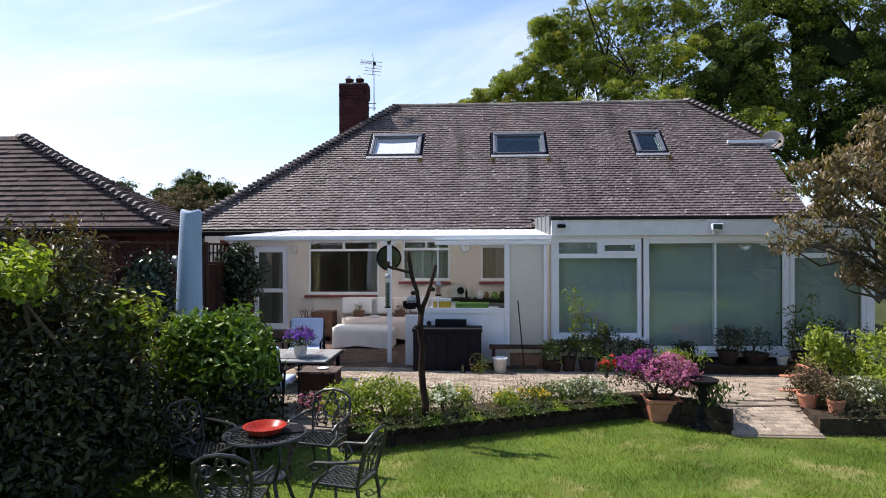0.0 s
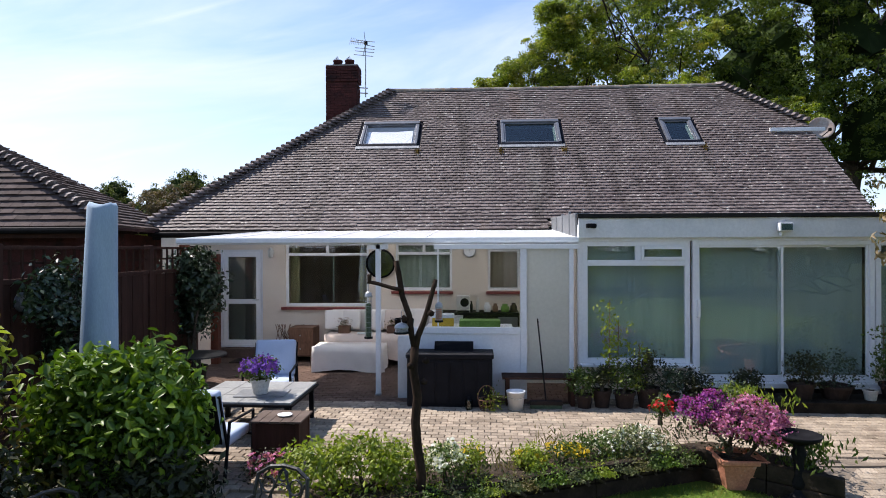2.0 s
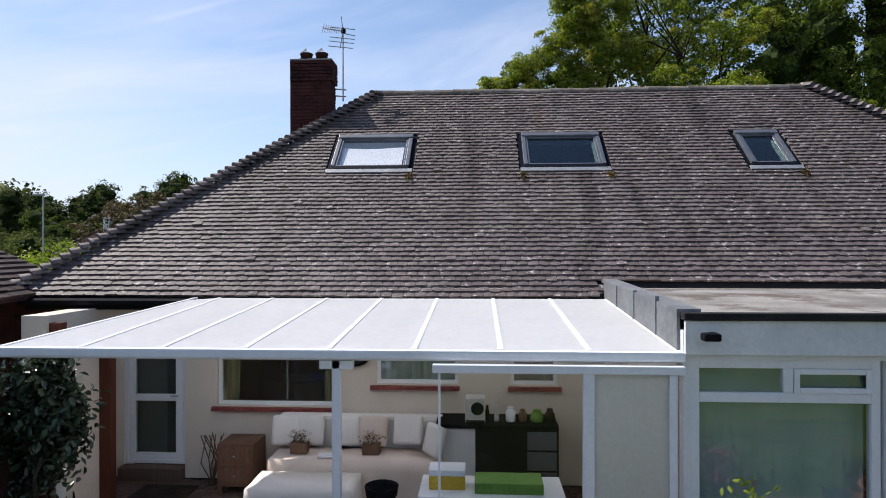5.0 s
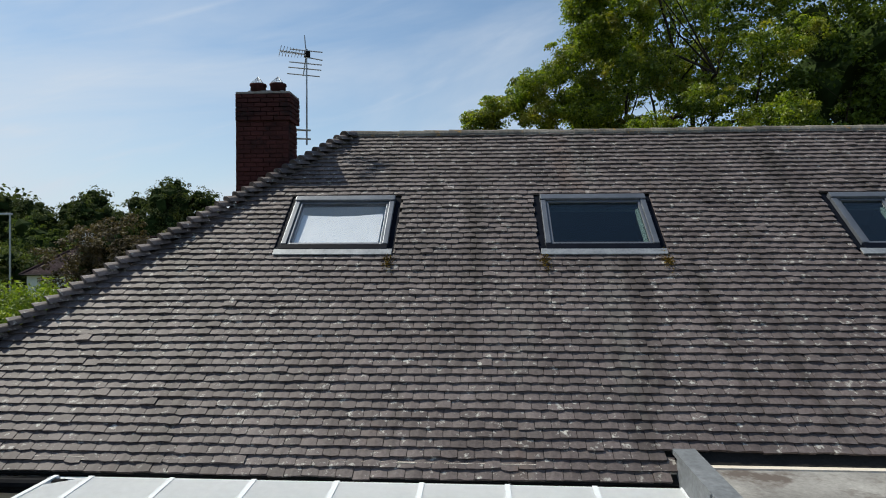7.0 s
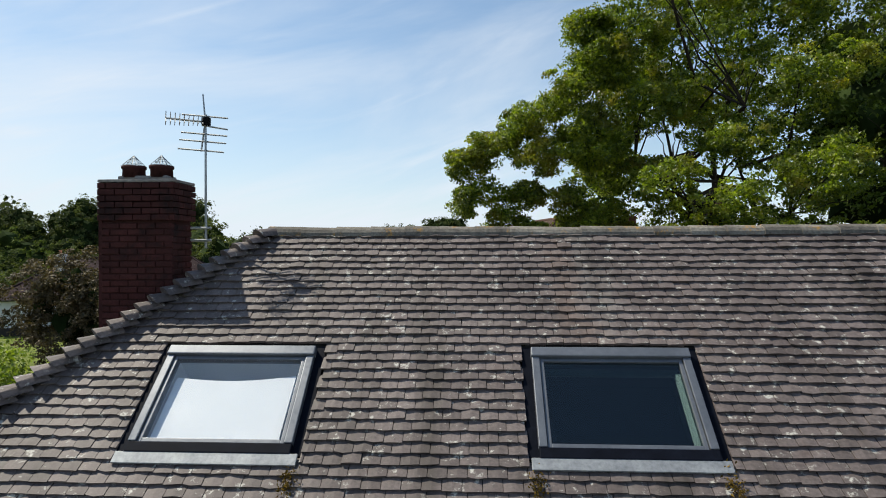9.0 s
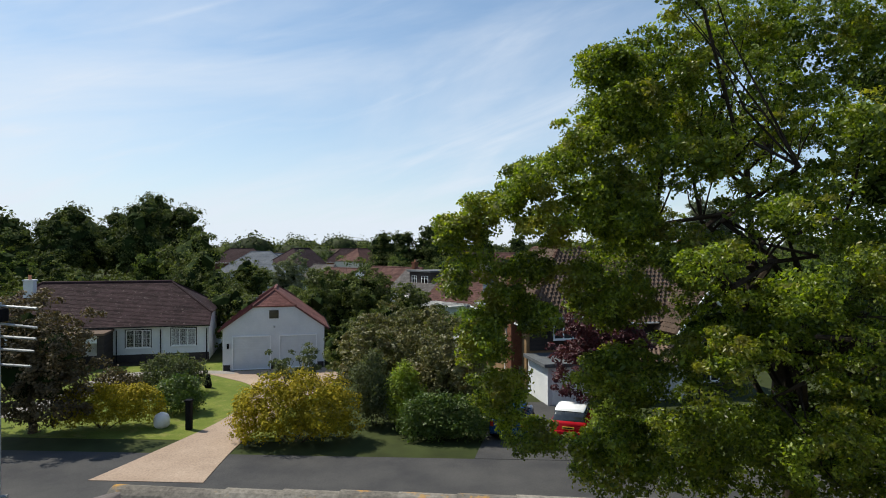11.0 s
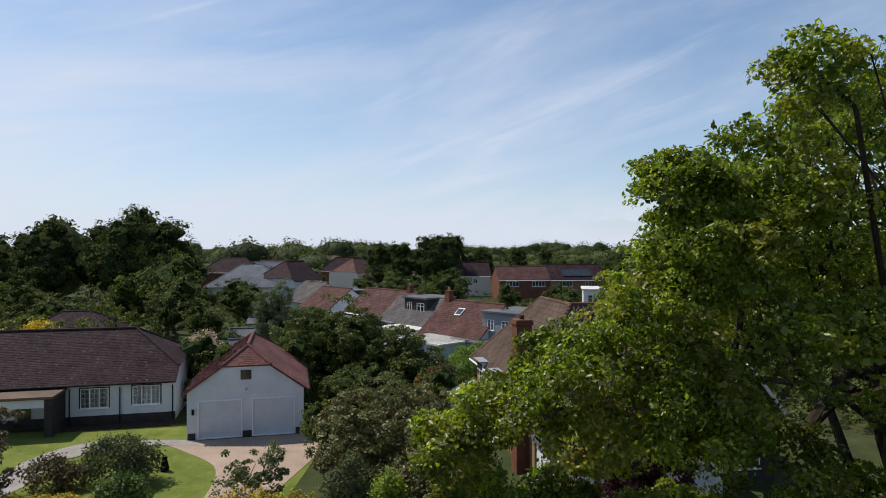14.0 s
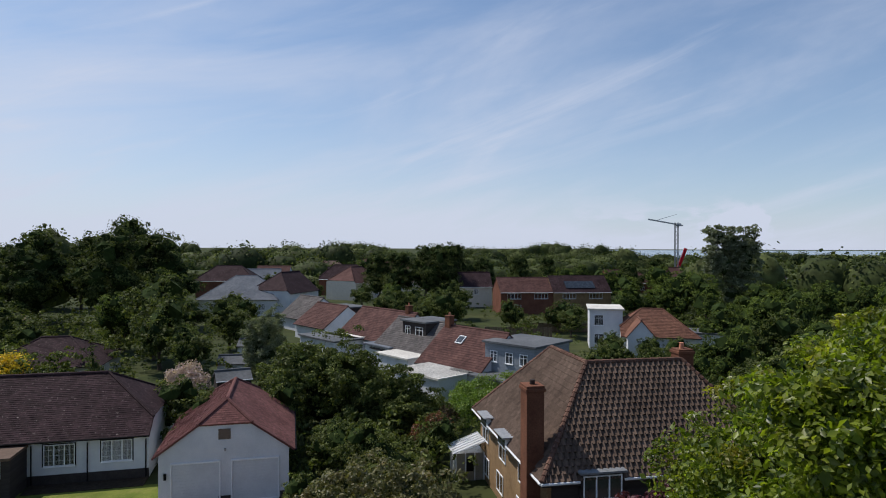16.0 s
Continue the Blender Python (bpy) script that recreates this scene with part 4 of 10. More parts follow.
# ---- windows and door of the garden wall ----
def window(name, label, x0, x1, z0, z1, transom, curtains, mullion=None, y=WALL_Y + 0.04):
    ob = thing(name, label, "window", kind="structure")
    part("window_frame", framed(x0, z0, x1, z1, y, y + 0.07, 0.055), M_UPVC, ob)
    top = z1 - 0.055
    if transom:
        part("transom", boxed(x0 + 0.055, y, transom, x1 - 0.055, y + 0.07, transom + 0.06, 0.005), M_UPVC, ob)
        m = (x0 + x1) / 2
        part("vent_bar", boxed(m - 0.03, y, transom + 0.06, m + 0.03, y + 0.07, top, 0.005), M_UPVC, ob)
        pn = part("pane", boxed(x0 + 0.055, y + 0.03, transom + 0.06, x1 - 0.055, y + 0.038, top), M_GLASS, ob)
        pn.visible_shadow = False
        top = transom
    if mullion:
        part("mullion", boxed(mullion - 0.012, y + 0.045, z0 + 0.055, mullion + 0.012, y + 0.065, top, 0.003), M_CURTAIN, ob, "slim grey glazing bar")
    pn = part("pane", boxed(x0 + 0.055, y + 0.03, z0 + 0.055, x1 - 0.055, y + 0.038, top), M_GLASS, ob)
    pn.visible_shadow = False
    for c0, c1, material in curtains:
        n = max(6, int((c1 - c0) / 0.035))
        bm = bmesh.new()
        lo = [bm.verts.new((c0 + (c1 - c0) * i / n, y + 0.16 + 0.025 * math.sin(i * 1.9) * (1 if i % 3 else 0.6), z0 - 0.05)) for i in range(n + 1)]
        hi = [bm.verts.new((v.co.x, y + 0.16 + (v.co.y - y - 0.16) * 0.7, z1)) for v in lo]
        for i in range(n):
            bm.faces.new((lo[i], lo[i + 1], hi[i + 1], hi[i]))
        part("curtain", bm, material, ob, smooth=True)
    return ob


window("window_1", "wide white-framed window with gold curtains drawn back", -4.47, -2.62, 1.12, 2.5, 2.22, [(-4.42, -4.2, M_CURTAIN_GOLD), (-2.86, -2.68, M_CURTAIN_GOLD)], -3.42)
window("window_2", "white-framed window with closed grey-green curtains", -2.03, -0.8, 1.47, 2.5, 2.24, [(-2.0, -0.84, M_CURTAIN)])
window("window_3", "small white-framed window", -0.03, 0.66, 1.47, 2.36, 0, [(0.0, 0.62, M_INSIDE)])
for x0, x1, z in ((-4.55, -2.66, 1.07), (-2.12, -0.78, 1.42), (-0.07, 0.72, 1.42)):
    ob = thing("window_sill", "dark red tiled window sill", "sill", kind="structure")
    n = int((x1 - x0) / 0.15)
    for i in range(n):
        part("tile", boxed(x0 + (x1 - x0) * i / n + 0.002, WALL_Y - 0.07, z - 0.03, x0 + (x1 - x0) * (i + 1) / n - 0.002, WALL_Y, z + 0.03, 0.004), M_SILL, ob)
door = thing("door_1", "white door with two dark glass panels", "door", kind="structure")
dx0, dx1, dy = -5.95, -4.98, WALL_Y + 0.03
part("door_frame", framed(dx0, 0.2, dx1, 2.36, dy, dy + 0.08, 0.06), M_UPVC, door)
leaf = part("door_leaf", framed(dx0 + 0.065, 0.26, dx1 - 0.065, 2.30, dy + 0.01, dy + 0.07, 0.10), M_UPVC, door)
part("mid_rail", boxed(dx0 + 0.165, dy + 0.01, 1.16, dx1 - 0.165, dy + 0.07, 1.26, 0.004), M_UPVC, leaf)
for z0, z1 in ((0.36, 1.16), (1.26, 2.2)):
    part("pane", boxed(dx0 + 0.165, dy + 0.03, z0, dx1 - 0.165, dy + 0.04, z1), M_GLASS, leaf)
part("handle", tubed([(dx1 - 0.115, dy - 0.0, 1.25), (dx1 - 0.115, dy - 0.045, 1.25), (dx1 - 0.22, dy - 0.045, 1.25)], 0.011, 7), M_STEEL, leaf, "chrome lever handle")
part("door_curtain", boxed(dx0 + 0.1, dy + 0.12, 0.3, dx1 - 0.1, dy + 0.13, 2.28), M_CURTAIN_DIM, door, "drab net curtain behind the glass")
part("threshold", boxed(dx0, dy - 0.2, 0.0, dx1, dy, 0.19, 0.01), M_PAVER_RED, door, "brown brick doorstep")

# wing wall and brown timber post beside the door
part("wing_wall", boxed(-6.62, 14.35, 0.0, -6.28, 15.6, 2.6), M_RENDER, house, "cream rendered return wall")
part("timber_post", boxed(-6.27, 14.4, 0.0, -6.12, 14.55, 2.5, 0.01), M_WOOD_RED, house, "red-brown timber post")

# ---- garden room: flat-roofed glazed extension ----
GX0, GX1, GY = 1.36, 7.45, 12.2
room = thing("garden_room", "white flat-roofed glazed garden room", "garden room", kind="structure")
part("fascia", boxed(GX0, GY - 0.10, 2.53, GX1, GY - 0.06, 2.84, 0.006), M_UPVC_OLD, room, "white fascia board")
part("felt_edge", boxed(GX0 - 0.02, GY - 0.14, 2.845, GX1 + 0.05, GY - 0.02, 2.91, 0.01), M_UNDER, room, "dark felt drip edge")
part("flat_roof", boxed(GX0 + 0.18, GY - 0.018, 2.75, GX1 + 0.05, 16.0, 2.885), M_FELT, room, "stained grey felt flat roof")
bm = bmesh.new()
sheet(bm, [(GX0 - 0.03, GY + 0.05, 2.93), (GX0 + 0.19, GY + 0.05, 2.93), (GX0 + 0.19, 15.9, 3.04), (GX0 - 0.03, 15.9, 3.04)], 0.05)
part("verge_cap", bm, M_LEAD, room, "dark lead-capped kerb")
bm = bmesh.new()
sheet(bm, [(GX0, 15.6, 2.45), (GX0, 15.6, 2.985), (GX0, GY + 0.05, 2.882), (GX0, GY + 0.05, 2.45)], 0.03)
part("verge_side", bm, M_LEAD, room)
for k in range(3):
    part("lead_roll", boxed(GX0 - 0.045, GY + 0.7 + k * 0.9, 2.6, GX0 + 0.0, GY + 0.74 + k * 0.9, 3.0, 0.01), M_LEAD, room)
part("head_beam", boxed(GX0, GY - 0.04, 2.48, GX1, GY + 0.1, 2.74), M_UPVC, room)
part("plinth", boxed(GX0 + 0.02, GY + 0.0, -0.05, 3.14, GY + 0.2, 0.55), M_RENDER, room, "rendered plinth")
part("plinth", boxed(5.88, GY + 0.0, -0.05, GX1, GY + 0.2, 0.60), M_RENDER, room)
part("plinth", boxed(3.14, GY - 0.02, -0.05, 5.88, GY + 0.2, 0.28), M_PLINTH, room)
part("side_wall", boxed(GX0 - 0.02, GY + 0.1, 0, GX0 + 0.08, 15.6, 2.5), M_RENDER, room)
part("side_wall", boxed(GX1 - 0.1, GY + 0.1, 0, GX1, 15.6, 2.74), M_RENDER, room)
part("inner_floor", boxed(GX0 + 0.1, GY + 0.2, 0.1, GX1 - 0.1, 15.6, 0.28), M_PATH, room)
part("corner_post", boxed(GX0, GY - 0.03, 0.5, GX0 + 0.07, GY + 0.08, 2.48, 0.006), M_UPVC, room)
part("corner_post", boxed(7.30, GY - 0.03, 0.0, GX1, GY + 0.08, 2.48, 0.006), M_UPVC, room)


def big_window(name, x0, x1, z0, z1, label):
    ob = thing(name, label, "window", kind="structure")
    y0, y1 = GY - 0.02, GY + 0.06
    part("window_frame", framed(x0, z0, x1, z1, y0, y1, 0.08), M_UPVC, ob)
    zt = 2.09
    part("transom", boxed(x0 + 0.08, y0, zt, x1 - 0.08, y1, zt + 0.09, 0.006), M_UPVC, ob)
    m = x0 + (x1 - x0) * 0.52
    part("vent_post", boxed(m - 0.045, y0, zt + 0.09, m + 0.045, y1, z1 - 0.08, 0.006), M_UPVC, ob)
    part("vent_sash", framed(m + 0.045, zt + 0.09, x1 - 0.08, z1 - 0.08, y0 - 0.015, y0 + 0.0, 0.05), M_UPVC, ob)
    part("window_sill", boxed(x0 - 0.05, y0 - 0.12, z0 - 0.045, x1 + 0.05, y0, z0 + 0.0, 0.012), M_UPVC, ob)
    for q in ((x0 + 0.08, z0 + 0.08, x1 - 0.08, zt), (x0 + 0.08, zt + 0.09, m - 0.045, z1 - 0.08), (m + 0.045, zt + 0.09, x1 - 0.08, z1 - 0.08)):
        pn = part("pane", boxed(q[0], GY + 0.01, q[1], q[2], GY + 0.02, q[3]), M_GLASS, ob)
        pn.visible_shadow = False


big_window("window_4", 1.43, 3.10, 0.55, 2.48, "large white-framed window with drawn pale blinds")
big_window("window_5", 5.90, 7.30, 0.60, 2.48, "white-framed window with drawn pale blinds")
slider = thing("door_2", "white-framed glass sliding patio door with drawn blinds", "patio door", kind="structure")
part("door_frame", framed(3.14, 0.28, 5.88, 2.48, GY - 0.03, GY + 0.07, 0.07), M_UPVC, slider)
for x0, x1, yy in ((3.21, 4.52, GY - 0.02), (4.46, 5.81, GY + 0.02)):
    fr = part("sliding_leaf", framed(x0, 0.35, x1, 2.41, yy, yy + 0.035, 0.035), M_UPVC, slider)
    pn = part("pane", boxed(x0 + 0.035, yy + 0.012, 0.385, x1 - 0.035, yy + 0.02, 2.375), M_GLASS, fr)
    pn.visible_shadow = False
part("handle", boxed(3.195, GY - 0.07, 1.28, 3.245, GY - 0.02, 1.56, 0.012), M_UPVC, slider, "white pull handle")
part("sill", boxed(3.10, GY - 0.12, 0.20, 5.92, GY - 0.03, 0.28, 0.01), M_UPVC, slider)
blinds = thing("vertical_blinds", "closed pale green-grey vertical blinds behind the glass", "blinds")
for x0, x1, z0 in ((1.5, 3.06, 0.6), (3.24, 5.8, 0.36), (5.96, 7.26, 0.64)):
    n = int((x1 - x0) / 0.088)
    for i in range(n):
        xa = x0 + (x1 - x0) * i / n
        bm = bmesh.new()
        sheet(bm, [(xa, GY + 0.20, z0), (xa + 0.096, GY + 0.175, z0), (xa + 0.096, GY + 0.175, 2.45), (xa, GY + 0.20, 2.45)], 0.002)
        part("slat", bm, M_BLIND, blinds)

# lamps and small fixtures on the fascia
cam_box = thing("security_camera", "small black security camera under the fascia", "camera")
part("body", boxed(1.45, 11.88, 2.68, 1.60, 12.0, 2.75, 0.02), M_BLACK, cam_box)
part("bracket", boxed(1.56, 11.98, 2.70, 1.62, 12.098, 2.74, 0.006), M_BLACK, cam_box)
flood = thing("floodlight", "white square floodlight with sensor on the fascia", "floodlight")
part("housing", boxed(4.36, 11.94, 2.62, 4.56, 12.06, 2.75, 0.015), M_UPVC, flood)
part("lens", boxed(4.38, 11.932, 2.635, 4.54, 11.94, 2.735), M_GLASS_DARK, flood)
part("bracket", boxed(4.42, 12.06, 2.64, 4.50, 12.1, 2.72), M_UPVC, flood)
part("sensor", lathed([(0.0, -0.05), (0.025, -0.045), (0.03, 0.0), (0.0, 0.01)], 10, (4.40, 12.0, 2.60)), M_UPVC, flood)

# ---- houses: shared builders ----
def fill_tiles(name, origin, u, v, outline, gauge, width, material, parent, label="", seed=1, thick=0.03, curve=0.0, jitter=0.004):
    """Lapped tiles over a convex outline given as (along, up) on a slope with directions u, v; one joined mesh."""
    g = np.random.default_rng(seed)
    o, u, v = Vector(origin), Vector(u).normalized(), Vector(v).normalized()
    n = u.cross(v).normalized()
    V, F = [], []
    top = max(q[1] for q in outline)
    s, c = 0.0, 0
    while s < top - gauge * 0.3:
        mid = min(s + gauge * 0.5, top - 0.001)
        cuts = []
        for (a0, b0), (a1, b1) in zip(outline, outline[1:] + outline[:1]):
            if (b0 - mid) * (b1 - mid) < 0:
                cuts.append(a0 + (a1 - a0) * (mid - b0) / (b1 - b0))
        if len(cuts) >= 2:
            x0, x1 = min(cuts), max(cuts)
            off = (c % 2) * width / 2
            i = math.floor((x0 - off) / width)
            while off + i * width < x1:
                a, b = max(off + i * width, x0), min(off + (i + 1) * width - width * 0.02, x1)
                i += 1
                if b - a < width * 0.15:
                    continue
                lo, hi, k = thick + g.normal(0, jitter), thick * 0.2, len(V)
                m = (a + b) / 2
                for p, q, h in ((a, s, lo), (m, s, lo + curve), (b, s, lo), (a, s + gauge * 1.15, hi), (m, s + gauge * 1.15, hi + curve), (b, s + gauge * 1.15, hi), (a, s, 0), (m, s, 0), (b, s, 0)):
                    V.append(o + u * p + v * q + n * h)
                F += [(k, k + 1, k + 4, k + 3), (k + 1, k + 2, k + 5, k + 4), (k + 6, k + 7, k + 1, k), (k + 7, k + 8, k + 2, k + 1)]
        s += gauge
        c += 1
    return tagged(mesh_of(name, V, F, material, parent, label), kind="stuff")


def casement(parent, x, y, z, w, h, lights=2, cross=True, frame=None, leaded=0, face=-1):
    """A white casement window on a wall whose outer face is y; parts in the house's own axes."""
    frame = frame or M_UPVC
    f = part("window", framed(x - w / 2, z, x + w / 2, z + h, y + face * 0.04, y + face * -0.05, 0.06), frame, parent)
    for i in range(1, lights):
        xx = x - w / 2 + w * i / lights
        part("bar", boxed(xx - 0.035, y - 0.035, z + 0.06, xx + 0.035, y + 0.03, z + h - 0.06), frame, f)
    if cross:
        part("bar", boxed(x - w / 2 + 0.06, y - 0.03, z + h * 0.66, x + w / 2 - 0.06, y + 0.02, z + h * 0.66 + 0.05), frame, f)
    if leaded:
        bm = bmesh.new()
        for i in range(1, lights * leaded):
            if i % leaded:
                xx = x - w / 2 + w * i / (lights * leaded)
                box(bm, xx - 0.008, y - 0.02, z + 0.06, xx + 0.008, y - 0.005, z + h - 0.06)
        for j in range(1, 4):
            zz = z + h * j / 4
            box(bm, x - w / 2 + 0.06, y - 0.021, zz - 0.008, x + w / 2 - 0.06, y - 0.006, zz + 0.008)
        part("lattice", bm, frame, f)
        part("surround", framed(x - w / 2 - 0.07, z - 0.06, x + w / 2 + 0.07, z + h + 0.07, y - 0.03, y + 0.0, 0.075), M_BLACK, f, "black painted surround")
    part("pane", boxed(x - w / 2 + 0.06, y + 0.0, z + 0.06, x + w / 2 - 0.06, y + 0.012, z + h - 0.06), M_PANE_DARK, f)
    part("sill", boxed(x - w / 2 - 0.05, y - 0.10, z - 0.06, x + w / 2 + 0.05, y - 0.002, z, 0.01), frame, f)
    return f


M_PANE_DARK = mat("dark_window_pane", (0.02, 0.024, 0.028), (0.035, 0.04, 0.045), 0.08, scale=2, fine=5, bump=0.0, spec=0.8)
M_ROOF_BROWN = mat("dark_brown_tiles", (0.024, 0.013, 0.0155), (0.048, 0.028, 0.031), 0.85, scale=0.6, fine=8, bump=0.3, island=0.3, grain=0.3, spots=((0.19, 0.15, 0.14), 5.0, 0.60, 0.70))
M_ROOF_ROSE = mat("rose_red_tiles", (0.115, 0.050, 0.046), (0.175, 0.080, 0.072), 0.85, scale=0.6, fine=8, bump=0.3, island=0.22, grain=0.25)
M_ROOF_GREY = mat("weathered_grey_tiles", (0.070, 0.064, 0.064), (0.120, 0.110, 0.106), 0.85, scale=0.5, fine=8, bump=0.3, island=0.2, grain=0.25)
M_ROOF_RED = mat("red_tiles", (0.066, 0.033, 0.029), (0.110, 0.057, 0.050), 0.85, scale=0.6, fine=8, bump=0.3, island=0.22, grain=0.25)
M_ROOF_PAN = mat("brown_pantiles", (0.085, 0.058, 0.044), (0.145, 0.102, 0.078), 0.8, scale=0.5, fine=8, bump=0.3, island=0.2, grain=0.25)
M_HIP = mat("red_brown_hip_tile", (0.090, 0.050, 0.038), (0.150, 0.085, 0.062), 0.85, scale=1.5, fine=14, bump=0.3, piece=0.2, grain=0.3)
M_ROOF_SLATE = mat("grey_slates", (0.10, 0.115, 0.14), (0.15, 0.165, 0.19), 0.7, scale=0.4, fine=5, bump=0.2, island=0.12)
M_ROOF_FLAT = mat("grey_flat_roof", (0.085, 0.092, 0.10), (0.13, 0.136, 0.145), 0.85, scale=0.3, fine=4)
M_ROOF_PALE = mat("pale_flat_roof", (0.50, 0.48, 0.44), (0.64, 0.62, 0.57), 0.85, scale=0.3, fine=4)
M_BRICK_YEL = mat("buff_brick", (0.19, 0.122, 0.066), (0.28, 0.185, 0.10), 0.9, scale=1.0, fine=14, bump=0.3, grain=0.25)
M_BRICK_ORANGE = mat("orange_brick", (0.11, 0.048, 0.030), (0.17, 0.075, 0.046), 0.9, scale=1.0, fine=14, bump=0.3, grain=0.25)
M_BRICK_TERR = mat("terrace_brick", (0.12, 0.050, 0.034), (0.175, 0.078, 0.052), 0.9, scale=0.6, fine=6)
M_DARK_CLAD = mat("dark_cladding", (0.035, 0.030, 0.030), (0.055, 0.048, 0.046), 0.8, scale=1.0, fine=10, stretch=(0.3, 0.3, 5))
M_GREY_CLAD = mat("grey_cladding", (0.20, 0.225, 0.255), (0.26, 0.285, 0.315), 0.7, scale=1.0, fine=10, stretch=(0.3, 0.3, 6))
M_DOOR_GREY = mat("off_white_door", (0.54, 0.56, 0.59), (0.62, 0.64, 0.66), 0.6, scale=1, fine=10, bump=0.03, grain=0.04)
M_ROOF_ORANGE = mat("orange_tiles", (0.115, 0.056, 0.04), (0.165, 0.082, 0.056), 0.85, scale=0.6, fine=8, bump=0.3, island=0.22, grain=0.25)
M_FENCE = mat("weathered_fence", (0.12, 0.085, 0.06), (0.19, 0.14, 0.10), 0.9, scale=1.5, fine=12, stretch=(3, 3, 0.3), island=0.2)


def plain_house(name, label, at, turn, w, d, eave, ridge, roof, wall, hips=(0, 0), windows=(), chimney=None, tiled=None, over=0.35, across=False):
    """A house with its front at local y = 0, ridge along x (or along y when across), hips given as how far the ridge ends stand in."""
    ob = thing(name, label, "house", pose(*at, 0, 0, turn))
    if across:
        w, d = d, w

    def P(x, y, z):
        if across:
            return (-(y - d / 2), x + w / 2, z)
        return (x, y, z)
    hl, hr = hips
    A = w / 2
    rise = ridge - eave
    e = eave - over * rise / (d / 2)
    bm = bmesh.new()
    foot = [P(-A, 0, 0), P(A, 0, 0), P(A, d, 0), P(-A, d, 0)]
    lo, hi = [bm.verts.new(q) for q in foot], [bm.verts.new((q[0], q[1], eave - 0.02)) for q in foot]
    for i in range(4):
        bm.faces.new((lo[i], lo[(i + 1) % 4], hi[(i + 1) % 4], hi[i]))
    bm.faces.new(hi)
    for sgn, h in ((-1, hl), (1, hr)):
        if h < d / 2 - 0.2:
            f = h / (d / 2)
            tri = [P(sgn * (A - 0.0), 0, eave - 0.02), P(sgn * A, d, eave - 0.02), P(sgn * A, d / 2 + d / 2 * f, ridge - rise * f - 0.03), P(sgn * A, d / 2 - d / 2 * f, ridge - rise * f - 0.03)]
            if f < 0.02:
                tri = tri[:2] + [P(sgn * A, d / 2, ridge - 0.03)]
            bm.faces.new([bm.verts.new(q) for q in tri])
    bmesh.ops.recalc_face_normals(bm, faces=bm.faces)
    part("wall", bm, wall, ob)
    y0, y1, xl, xr = -over, d + over, -A - (over if hl >= d / 2 - 0.2 else 0.12), A + (over if hr >= d / 2 - 0.2 else 0.12)
    bm = bmesh.new()

    slopes = []
    for side in (0, 1):
        yy = y0 if side == 0 else y1
        pts = []
        lk, rk = hl / (d / 2), hr / (d / 2)
        seq = [(xl, yy, e), (xr, yy, e)]
        if hr < d / 2 - 0.2 and hr > 0:
            seq.append((xr, d / 2 + (yy - d / 2) * rk * (d / 2) / abs(yy - d / 2), ridge - rise * rk))
        seq.append((xr - hr if hr else xr, d / 2, ridge))
        seq.append((xl + hl if hl else xl, d / 2, ridge))
        if hl < d / 2 - 0.2 and hl > 0:
            seq.append((xl, d / 2 + (yy - d / 2) * lk * (d / 2) / abs(yy - d / 2), ridge - rise * lk))
        slopes.append(seq if side == 0 else seq[::-1])
    for sgn, h, x in ((-1, hl, xl), (1, hr, xr)):
        if h:
            if h >= d / 2 - 0.2:
                seq = [(x, y1, e), (x, y0, e), (x - sgn * h, d / 2, ridge)]
            else:
                f = h / (d / 2)
                seq = [(x, d / 2 + d / 2 * f, ridge - rise * f), (x, d / 2 - d / 2 * f, ridge - rise * f), (x - sgn * h, d / 2, ridge)]
            slopes.append(seq if sgn < 0 else [seq[1], seq[0], seq[2]])
    for k, seq in enumerate(slopes):
        sheet(bm, [P(*q) for q in seq], 0.10)
    part("roof", bm, roof, ob)
    if tiled:
        gauge, width, faces, *roll = tiled
        for k in faces:
            q = [Vector(P(*r)) for r in slopes[k]]
            u = (q[1] - q[0]).normalized()
            nn = (q[1] - q[0]).cross(q[2] - q[0]).normalized()
            v = nn.cross(u)
            fill_tiles("roof_tiles", q[0] + nn * 0.005, u, v, [((r - q[0]).dot(u), (r - q[0]).dot(v)) for r in q], gauge, width, roof, ob, seed=k + 3, thick=gauge * 0.12, curve=roll[0] if roll else 0.0)
    bm = bmesh.new()
    ra, rb_ = Vector(P(xl + hl, d / 2, ridge)), Vector(P(xr - hr, d / 2, ridge))
    tube(bm, [ra + Vector((0, 0, 0.01)), rb_ + Vector((0, 0, 0.01))], 0.13, 8)
    part("ridge", bm, roof, ob)
    for seq in slopes[2:]:
        for q in seq[:2]:
            part("hip", tubed([Vector(P(*q)) + Vector((0, 0, 0.02)), Vector(P(*seq[2])) + Vector((0, 0, 0.02))], 0.10, 6), roof, ob)
    part("gutter", tubed([Vector(P(xl, y0 - 0.05, e - 0.03)), Vector(P(xr, y0 - 0.05, e - 0.03))], 0.06, 6), M_BLACK if wall is M_WHITE_WALL else M_UPVC, ob)
    for q in windows:
        casement(ob, *q)
